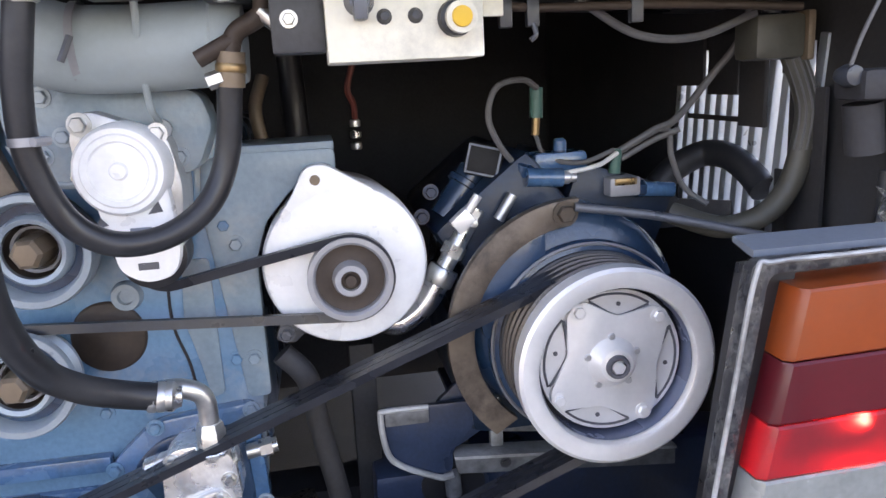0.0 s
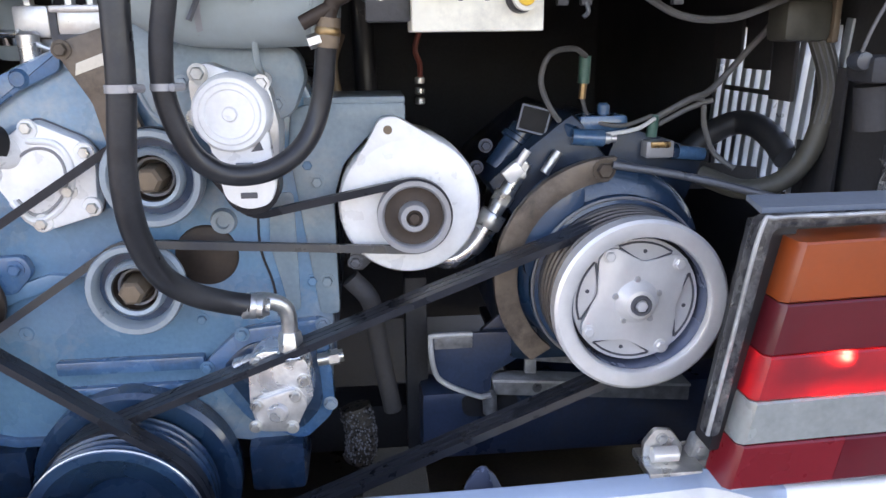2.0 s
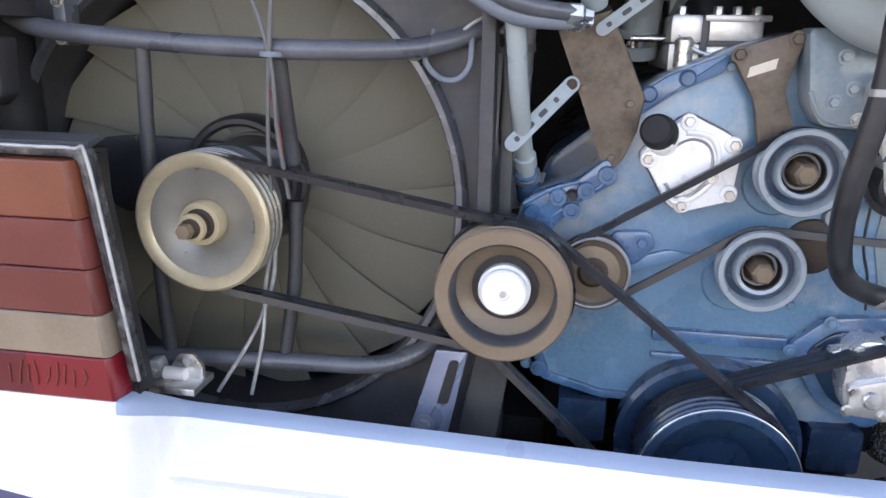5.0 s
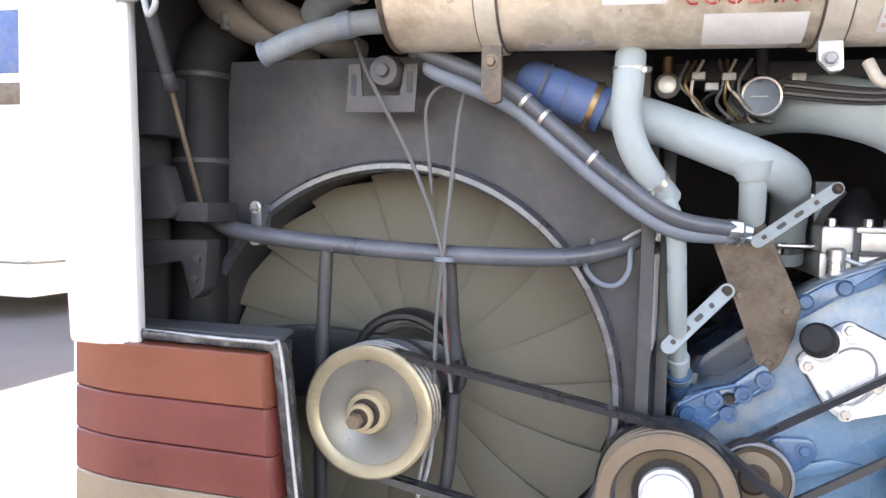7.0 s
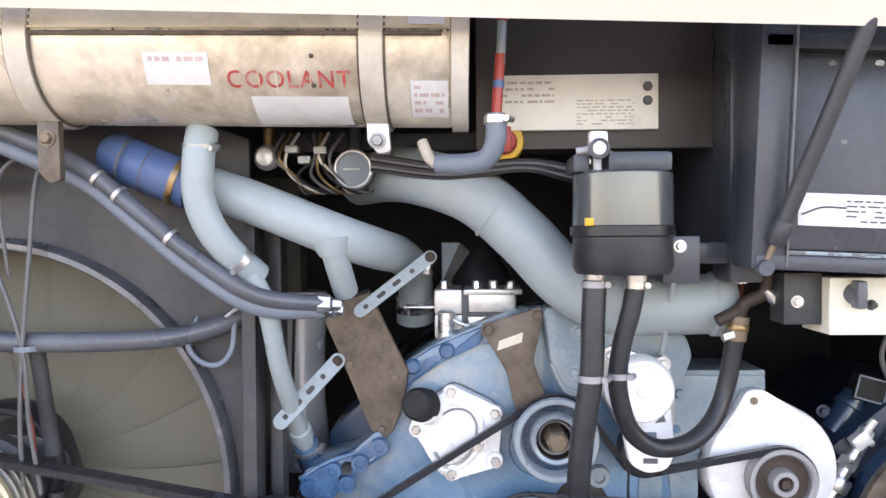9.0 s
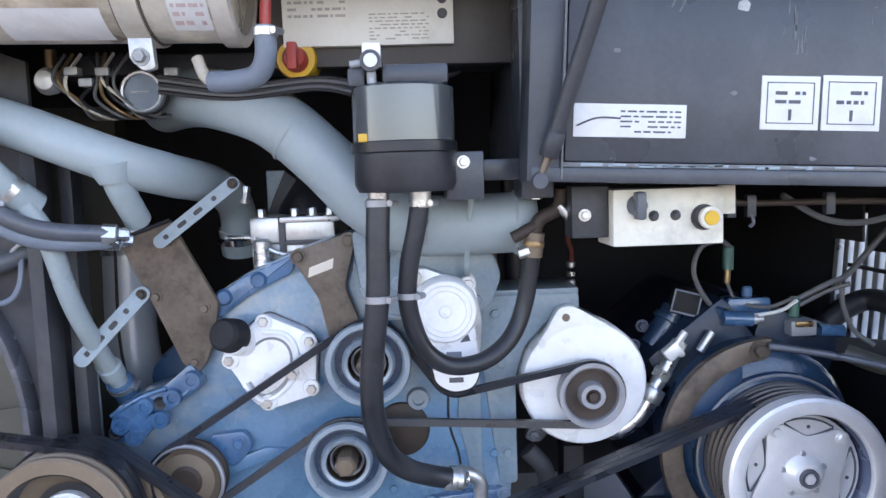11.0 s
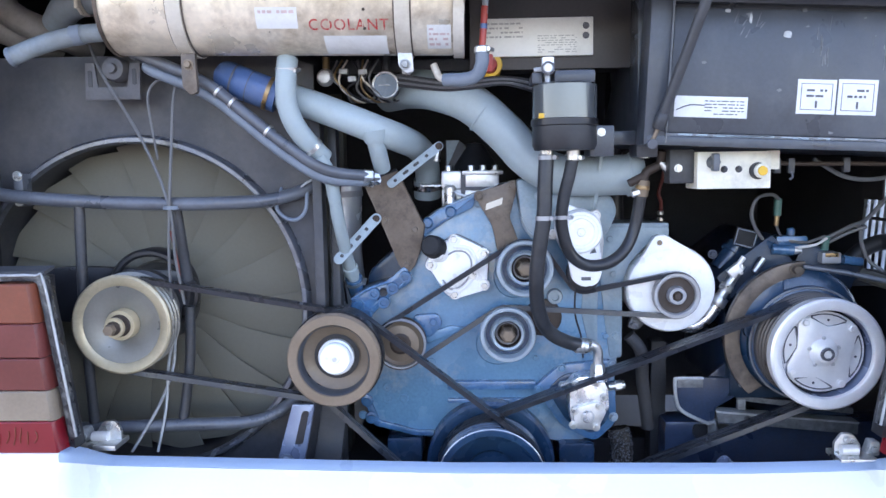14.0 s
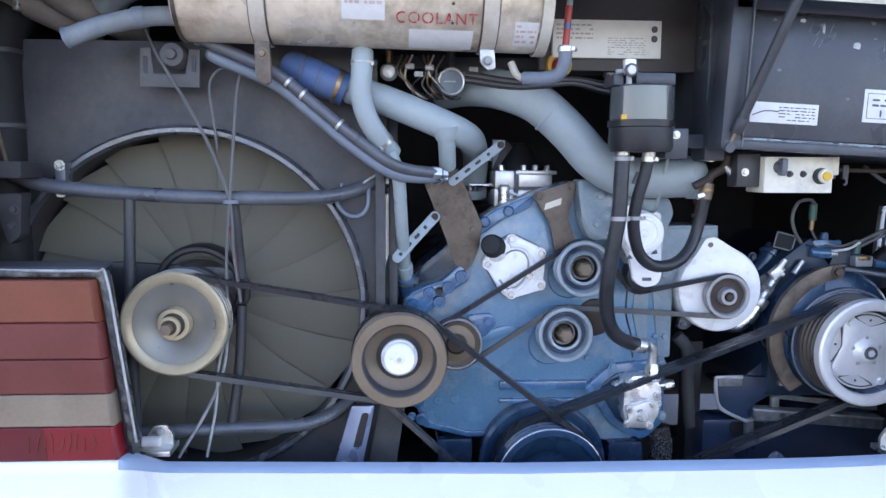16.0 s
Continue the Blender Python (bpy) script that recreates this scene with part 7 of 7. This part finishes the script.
ad = thing("air_duct", (-1.135, 0.31, 0.5), "black rubber air duct along the bay side", "duct")
part("hose", tube([(-1.145, 0.27, 0.5), (-1.145, 0.27, 1.2), (-1.145, 0.27, 1.47), (-1.13, 0.33, 1.56)], 0.052, 24), MATTE, ad)
for z in (0.95, 1.30, 1.46):
    part("ring", lathe((-1.145, 0.27, z), [(0.0522, -0.006), (0.0545, -0.004), (0.0545, 0.004), (0.0522, 0.006)], 24, axis=(0, 0, 1), close=False), DARK, ad)

# ---- small gear under the tank ----
gz = thing("pressure_gauge", (-0.153, 0.35, 1.37), "round clear gauge under the tank", "gauge")
part("case", lathe((-0.150, 0.285, 1.411), [(0.0, 0.004), (0.027, 0.004), (0.031, 0.010), (0.031, 0.03), (0.0, 0.03)], 32), DARK, gz)
part("bezel", lathe((-0.150, 0.285, 1.411), [(0.0265, 0.004), (0.0270, -0.004), (0.0300, -0.005), (0.0325, -0.002), (0.0325, 0.010)], 32, close=False), ZINC, gz, "bright metal bezel")
part("face", lathe((-0.150, 0.2855, 1.411), [(0.0, 0.0), (0.0265, 0.0)], 32, close=False), DEEP, gz, "dark glossy dial")
part("needle", box(-0.166, -0.140, 0.2835, 0.2845, 1.410, 1.412, 0, None), GALV, gz)
part("stem", tube([(-0.150, 0.30, 1.435), (-0.150, 0.31, 1.50)], 0.010, 10, soft=False), DARK, gz)
vz = thing("drain_valve", (-0.29, 0.3, 1.42), "small chrome valve under the tank", "valve")
part("ball", lathe((-0.292, 0.30, 1.432), [(0.0, -0.022), (0.014, -0.018), (0.021, -0.004), (0.018, 0.012), (0.0, 0.018)], 20), CHROMED, vz)
part("stem", tube([(-0.292, 0.31, 1.44), (-0.292, 0.31, 1.48)], 0.009, 10, soft=False), BRASS, vz)
rnd = random.Random(8)
wires = thing("wire_bundle", (-0.2, 0.32, 1.38), "loose thin wires and connectors under the tank", "wires")
for k in range(9):
    x = -0.262 + 0.012 * k
    part("wire", tube([(x, 0.29, 1.47), (x + rnd.uniform(-0.02, 0.02), 0.27, 1.43), (x + rnd.uniform(-0.02, 0.02), 0.28, 1.40), (x + 0.03, 0.31, 1.375), (x + 0.05, 0.36, 1.39)], 0.0026, 6), (WIRE, BRASS, STRAP, BLACK)[k % 4], wires)
for x, z in ((-0.245, 1.442), (-0.20, 1.440), (-0.10, 1.437), (-0.225, 1.425)):
    part("connector", box(x - 0.010, x + 0.010, 0.265, 0.285, z - 0.006, z + 0.006, 0.002), (GALV, BRASS, GALV, BLACK)[int(abs(x) * 100) % 4], wires)
part("bar", box(-0.30, 0.40, 0.34, 0.42, 1.445, 1.475, 0.004), DARK, wires)
for k in range(5):
    part("cable", tube([(-0.12, 0.27, 1.432 - 0.006 * k), (0.0, 0.24, 1.412 - 0.005 * k), (0.12, 0.235, 1.418 - 0.004 * k), (0.22, 0.25, 1.408 - 0.006 * k), (0.33, 0.30, 1.43)], 0.003, 6), (BLACK, WIRE)[k % 2], wires)

rp = thing("level_pipe", (0.06, 0.09, 1.4), "red banded level pipe with a grey elbow hose", "pipe", shift=(0.010, 0.012, 0.0))
part("glass_pipe", tube([(0.072, 0.092, 1.80), (0.070, 0.089, 1.60), (0.067, 0.089, 1.53)], 0.0064, 12), PIPE, rp)
part("red_band", tube([(0.067, 0.089, 1.545), (0.061, 0.089, 1.460)], 0.0072, 14, soft=False), REDP, rp)
part("blue_band", tube([(0.0648, 0.089, 1.510), (0.0642, 0.089, 1.500)], 0.0076, 14, soft=False), BLUESIL, rp)
part("upper_band", tube([(0.0704, 0.089, 1.596), (0.0700, 0.089, 1.588)], 0.0070, 14, soft=False), REDP, rp)
part("elbow_hose", tube([(0.061, 0.089, 1.466), (0.060, 0.090, 1.430), (0.048, 0.098, 1.408), (0.020, 0.11, 1.402), (-0.018, 0.13, 1.404)], 0.0140, 16), GREYHOSE, rp)
part("clamp", clamp((0.061, 0.089, 1.458), 0.0142, (0, 0, 1), 0.010), ZINC, rp)
part("inlet", tube([(-0.014, 0.13, 1.404), (-0.030, 0.14, 1.412), (-0.042, 0.15, 1.438)], 0.008, 12), STRAP, rp)
kb = thing("isolator_knob", (0.044, 0.2, 1.42), "red and yellow isolator switch", "switch", shift=(0.045, 0.05, 0.002))
part("disc", lathe((0.044, 0.185, 1.444), [(0.0, 0.0), (0.027, 0.0), (0.029, 0.004), (0.029, 0.06)], 32), YELLOW, kb)
part("handle", join(lathe((0.044, 0.160, 1.442), [(0.0, 0.0), (0.014, 0.0), (0.017, 0.005), (0.018, 0.026)], 20), box(0.037, 0.051, 0.140, 0.162, 1.423, 1.461, 0.004)), REDP, kb, "red turning handle")
vl = thing("bleed_valve", (0.215, 0.2, 1.4), "pale valve body under the data plate", "valve", shift=(0.010, 0.10, 0.010))
part("body", box(0.206, 0.226, 0.205, 0.240, 1.420, 1.444, 0.004), ALUDULL, vl)
part("side_cap", lathe((0.240, 0.222, 1.432), [(0.0, -0.016), (0.008, -0.015), (0.009, -0.006), (0.006, 0.0), (0.006, 0.012)], 14, axis=(-1, 0, 0.2)), ZINC, vl)
part("lower_nut", lathe((0.214, 0.215, 1.412), [(0.009, -0.006), (0.010, -0.004), (0.010, 0.004), (0.009, 0.006)], 6, axis=(0, 0, 1)), ZINC, vl)
part("cap", lathe((0.212, 0.198, 1.432), [(0.0, -0.010), (0.010, -0.009), (0.012, 0)], 16), CHROMED, vl)
part("stem", tube([(0.212, 0.215, 1.42), (0.212, 0.215, 1.385)], 0.006, 10, soft=False), CHROMED, vl)

# ---- cables over the fan guard ----
cb = thing("control_cables", (-0.62, 0.165, 0.6), "thin grey control cables tied to the fan guard", "cable", shift=(-0.012, 0.027, -0.013))
R = 0.0036
part("cable", tube([(-0.80, 0.20, 1.52), (-0.762, 0.172, 1.452), (-0.677, 0.165, 1.303), (-0.622, 0.158, 1.160), (-0.616, 0.165, 1.040), (-0.605, 0.175, 0.93)], R, 8), WIRE, cb)
part("cable", tube([(-0.585, 0.16, 1.445), (-0.600, 0.162, 1.390), (-0.610, 0.162, 1.290), (-0.620, 0.158, 1.160), (-0.632, 0.168, 1.04), (-0.636, 0.18, 0.94)], R, 8), WIRE, cb)
part("cable", tube([(-0.585, 0.17, 1.43), (-0.63, 0.165, 1.435), (-0.658, 0.165, 1.400), (-0.650, 0.165, 1.310), (-0.646, 0.17, 1.26)], 0.003, 8), WIRE, cb)
part("cable", tube([(-0.640, 0.20, 0.86), (-0.655, 0.21, 0.77), (-0.690, 0.20, 0.68), (-0.752, 0.18, 0.575)], R, 8), GALV, cb)
part("cable", tube([(-0.640, 0.20, 0.86), (-0.665, 0.21, 0.78), (-0.672, 0.20, 0.68), (-0.690, 0.18, 0.575)], R, 8), GALV, cb)
part("red_wire", tube([(-0.622, 0.162, 1.10), (-0.612, 0.168, 1.02), (-0.612, 0.172, 0.96)], 0.003, 8), OILRED, cb)
part("tie", lathe((-0.621, 0.170, 1.152), [(0.016, -0.004), (0.018, -0.004), (0.018, 0.004), (0.016, 0.004)], 16, axis=(0, 0, 1), close=False), GREYHOSE, cb)
zt = thing("tie_loops", (-0.36, 0.18, 1.1), "pale wire loops hanging from the guard tube", "cable", shift=(-0.008, 0.088, -0.012))
part("loop", tube([(-0.392, 0.172, 1.175), (-0.400, 0.165, 1.145), (-0.378, 0.165, 1.120), (-0.350, 0.165, 1.118), (-0.332, 0.168, 1.140), (-0.330, 0.178, 1.180)], 0.0045, 8), GREYHOSE, zt)
part("loop", tube([(-0.44, 0.175, 1.160), (-0.415, 0.165, 1.148), (-0.395, 0.165, 1.165), (-0.39, 0.18, 1.19)], 0.004, 8), GREYHOSE, zt)
part("loop", tube([(-0.36, 0.18, 1.175), (-0.33, 0.17, 1.200), (-0.30, 0.18, 1.215)], 0.003, 8), GALV, zt)
part("clamp", clamp((-0.305, 0.27, 1.20), 0.016, (0.6, 0.3, -0.7)), ZINC, zt)
part("clamp", clamp((-0.300, 0.27, 1.175), 0.016, (0.2, 0.3, -0.9)), ZINC, zt)

# ---- compressor plumbing and wiring ----
cw = thing("compressor_wiring", (0.85, 0.42, 0.98), "thin wires with green connectors over the compressor", "wires")
part("wire", tube([(0.800, 0.42, 1.002), (0.760, 0.41, 1.040), (0.735, 0.40, 1.090), (0.748, 0.40, 1.132), (0.790, 0.42, 1.140), (0.816, 0.44, 1.128)], 0.0045, 8), WIRE, cw)
part("plug", tube([(0.818, 0.45, 1.128), (0.817, 0.45, 1.085)], 0.010, 10, soft=False), GREEN, cw)
part("plug", tube([(0.817, 0.45, 1.085), (0.815, 0.45, 1.060)], 0.006, 10, soft=False), BRASS, cw)
part("wire", tube([(0.815, 0.45, 1.062), (0.825, 0.43, 1.030), (0.870, 0.41, 1.020), (0.920, 0.41, 1.035)], 0.0035, 8), WIRE, cw)
part("wire", tube([(0.800, 0.42, 1.002), (0.840, 0.40, 1.008), (0.890, 0.40, 1.015), (0.925, 0.41, 1.030)], 0.0035, 8), PAPER, cw)
part("plug", tube([(0.927, 0.42, 1.035), (0.924, 0.42, 1.000)], 0.009, 10, soft=False), GREEN, cw)
part("wire", tube([(0.930, 0.42, 1.030), (0.976, 0.40, 1.060), (1.009, 0.40, 1.074), (1.061, 0.40, 1.130), (1.092, 0.38, 1.180), (1.10, 0.36, 1.24)], 0.0055, 8), WIRE, cw)
part("wire", tube([(0.985, 0.40, 1.062), (0.999, 0.40, 1.055), (1.003, 0.40, 1.021), (1.023, 0.40, 0.975), (1.05, 0.38, 0.95)], 0.0045, 8), WIRE, cw)
part("wire", tube([(0.935, 0.42, 1.020), (0.98, 0.41, 1.045), (1.01, 0.39, 1.060)], 0.0045, 8), WIRE, cw)
sp = thing("suction_hose", (1.1, 0.28, 0.9), "dark olive ribbed hose looping beside the compressor", "hose", group="hoses")
part("hose", tube([(1.085, 0.28, 1.20), (1.107, 0.28, 1.150), (1.123, 0.28, 1.113), (1.131, 0.28, 1.079), (1.125, 0.28, 1.033), (1.111, 0.28, 0.988), (1.085, 0.28, 0.956), (1.051, 0.285, 0.939), (1.017, 0.30, 0.935), (0.975, 0.34, 0.950)], 0.0152, 18), OLIVE, sp)
for k in range(5):
    o = radians(200 + 30 * k)
    dx, dy = 0.0152 * math.cos(o), 0.0152 * math.sin(o)
    part("rib", tube([(1.107 + dx, 0.28 + dy, 1.150), (1.123 + dx, 0.28 + dy, 1.113), (1.131 + dx, 0.28 + dy, 1.079), (1.125 + dx, 0.28 + dy, 1.033)], 0.0016, 6), WIRE, sp)
ah = thing("air_hose", (1.1, 0.5, 0.9), "black rubber hose arching before the side grille", "hose", group="hoses")
part("hose", tube([(1.00, 0.50, 0.93), (1.035, 0.50, 0.970), (1.066, 0.50, 0.994), (1.105, 0.495, 1.010), (1.125, 0.46, 1.008), (1.135, 0.42, 0.99), (1.138, 0.38, 0.965)], 0.021, 18), RUBBER, ah)
gb2 = thing("grille_brace", (1.1, 0.48, 1.04), "dark brace bars and added masking plates before the side grille", "bracket")
part("upper_plate", box(1.132, 1.138, 0.555, 0.66, 1.114, 1.19, 0.001), BAYSHADE, gb2)
part("upper_plate", box(1.132, 1.138, 0.450, 0.538, 1.100, 1.19, 0.001), BAYSHADE, gb2)
part("upper_plate", box(1.132, 1.138, 0.300, 0.340, 1.13, 1.19, 0.001), BAYSHADE, gb2)
# blank dark plates added to mask the grille's bright near end
part("mask_plate", box(1.130, 1.136, 0.245, 0.318, 0.89, 1.112, 0.001), BAYSHADE, gb2)
part("mask_plate", box(1.130, 1.136, 0.318, 0.345, 0.89, 1.00, 0.001), BAYSHADE, gb2)
part("upright", box(1.128, 1.136, 0.375, 0.440, 1.055, 1.19, 0.002), BAYSHADE, gb2)
part("cross_bar", box(1.130, 1.136, 0.42, 0.60, 1.060, 1.068, 0.001), BAYSHADE, gb2)
part("lower_plate", plate([(1.00, 0.90), (1.14, 0.90), (1.14, 0.935), (1.05, 0.945), (1.02, 0.975), (1.00, 0.97)], 0.47, 0.476, 0.001), BAYSHADE, gb2)
rl = thing("relay_box", (1.08, 0.27, 1.14), "dark olive relay box with a pale end band", "relay")
part("case", box(1.040, 1.108, 0.255, 0.31, 1.148, 1.204, 0.010), OLIVE, rl)
part("end_band", box(1.108, 1.118, 0.253, 0.312, 1.146, 1.206, 0.003), BRONZE, rl, "pale brown end band")
part("stem", tube([(1.08, 0.29, 1.20), (1.08, 0.29, 1.30)], 0.012, 10, soft=False), DARK, rl)
fo = thing("heat_foil", (1.15, 0.1, 0.96), "crumpled silver heat foil beside the lamp", "foil")
rf = random.Random(12)
fb = bmesh.new()
grid = [[fb.verts.new((1.128 + 0.022 * math.cos(a * 0.9) * 0.8 + rf.uniform(-0.006, 0.006), 0.11 - 0.020 * math.sin(a * 0.9) + rf.uniform(-0.006, 0.006), 0.955 + 0.012 * k + rf.uniform(-0.003, 0.003))) for a in range(7)] for k in range(5)]
for a, b in zip(grid, grid[1:]):
    for j in range(6):
        fb.faces.new((a[j], a[j + 1], b[j + 1], b[j]))
part("wrap", fb, FOIL, fo, smooth=0)
part("core", tube([(1.128, 0.13, 0.94), (1.130, 0.13, 1.02)], 0.010, 10, soft=False), DARK, fo)
tn = thing("tension_rod", (0.95, 0.34, 0.9), "thin steel rod from the compressor ring", "rod")
part("rod", tube([(0.825, 0.310, 0.975), (0.93, 0.29, 0.958), (1.06, 0.25, 0.928)], 0.006, 10), TUBEM, tn)
sk2 = thing("small_regulator", (1.12, 0.17, 1.02), "grey regulator with a cable by the bay side", "regulator")
part("body", box(1.045, 1.125, 0.07, 0.12, 1.102, 1.134, 0.008), BAYSHADE, sk2)
part("knob", lathe((1.040, 0.09, 1.128), [(0.0, -0.014), (0.010, -0.012), (0.012, 0.0), (0.008, 0.012)], 14), PANEL, sk2)
part("cable", tube([(1.036, 0.085, 1.128), (1.045, 0.08, 1.165), (1.064, 0.075, 1.212), (1.080, 0.07, 1.26)], 0.0022, 8), WIRE, sk2)
part("bulb", tube([(1.075, 0.11, 1.098), (1.082, 0.11, 1.045)], 0.020, 14, soft=False), BAYSHADE, sk2)
part("stay", box(1.12, 1.152, 0.09, 0.10, 1.11, 1.125, 0.002), BAYSHADE, sk2)

# chain of fittings beside the alternator bracket
ch = thing("pressure_sender", (0.505, 0.36, 1.06), "small chrome pressure sender above the bracket", "sender", shift=(0.022, 0.24, -0.024))
for k, z in enumerate((1.078, 1.096, 1.114)):
    part("ring", lathe((0.540, 0.36, z - 0.004), [(0.007, -0.006), (0.009, -0.004), (0.009, 0.004), (0.007, 0.006)], 12, axis=(0, 0, 1)), ZINC, ch)
part("lead", tube([(0.541, 0.36, 1.116), (0.540, 0.355, 1.14), (0.532, 0.35, 1.165), (0.545, 0.355, 1.21), (0.55, 0.36, 1.26)], 0.005, 8), OILRED, ch)
part("pipe", tube([(0.44, 0.5, 1.30), (0.445, 0.5, 1.10), (0.45, 0.5, 0.95)], 0.022, 14), BLACK, ch)
part("brown_hose", tube([(0.40, 0.42, 1.19), (0.385, 0.40, 1.14), (0.392, 0.40, 1.08)], 0.011, 12), BRONZE, ch)

br = thing("mesh_sleeve", (0.43, 0.36, 0.5), "oily metal mesh sleeve hanging below the pump", "sleeve", shift=(-0.004, 0.10, -0.062))
way = smooth_path([(0.428, 0.354, 0.592), (0.434, 0.350, 0.565), (0.438, 0.347, 0.540), (0.436, 0.346, 0.515), (0.430, 0.348, 0.492)], 12)
part("core", tube([tuple(p) for p in way], 0.028, 16, soft=False), BRAID, br)
rb = random.Random(17)
mesh_wires = bmesh.new()
for k in range(280):
    c = way[rb.randrange(2, len(way) - 4)] + Vector((0, 0, rb.uniform(-0.004, 0.004)))
    a = rb.uniform(math.pi, 2 * math.pi)
    p = c + Vector((math.cos(a), math.sin(a), rb.uniform(-0.3, 0.3))) * 0.0283
    s = rb.uniform(0.0011, 0.0022)
    vs = [mesh_wires.verts.new(p + Vector(d) * s) for d in ((1, 0, 0), (-1, 0, 0), (0, 1, 0), (0, -1, 0), (0, 0, 1.4), (0, 0, -1.4))]
    for f in ((0, 2, 4), (2, 1, 4), (1, 3, 4), (3, 0, 4), (2, 0, 5), (1, 2, 5), (3, 1, 5), (0, 3, 5)):
        mesh_wires.faces.new([vs[i] for i in f])
part("frayed_end", mesh_wires, GREYP, br, "worn bright wire ends", smooth=0)

# low clutter behind the bumper
lo = thing("cross_member", (0, 0.6, 0.35), "dark chassis cross member under the engine", "chassis")
part("beam", box(-1.2, 1.155, 0.62, 0.72, 0.34, 0.44, 0.008), BAYSHADE, lo)
part("beam", box(-0.30, -0.20, 0.45, 1.4, 0.36, 0.44, 0.008), BAYSHADE, lo)
part("lower_hose", tube([(0.43, 0.36, 0.80), (0.46, 0.36, 0.76), (0.47, 0.38, 0.68), (0.49, 0.40, 0.55)], 0.016, 14), BAYSHADE, lo)

# ---- parked coach in the distance ----
far = thing("parked_coach", (-7.6, 4.8, 0), "white coach with blue windows parked behind in the sun", "bus")
part("body", box(-9.0, -6.16, 4.8, 15.0, 0.55, 3.6, 0.12), WHITE, far)
part("rear_window", box(-8.7, -6.27, 4.78, 4.81, 2.40, 3.0, 0.01), BLUESIL, far, "blue tinted rear window")
for k in range(5):
    part("side_window", box(-6.17, -6.14, 5.6 + 1.8 * k, 7.2 + 1.8 * k, 2.0, 3.0, 0.01), BLUESIL, far)
part("lower_band", box(-8.8, -6.26, 4.785, 4.81, 2.10, 2.31, 0.005), BROWN, far)
part("skirt", box(-8.95, -6.21, 4.85, 14.9, 0.22, 0.55, 0.03), WHITE, far)
for x in (-8.75, -6.6):
    for y in (6.6, 12.8):
        part("wheel", lathe((x, y, 0.48), [(0.0, -0.14), (0.40, -0.14), (0.48, -0.10), (0.48, 0.14), (0.0, 0.14)], 24, axis=(1, 0, 0)), BLACK, far)
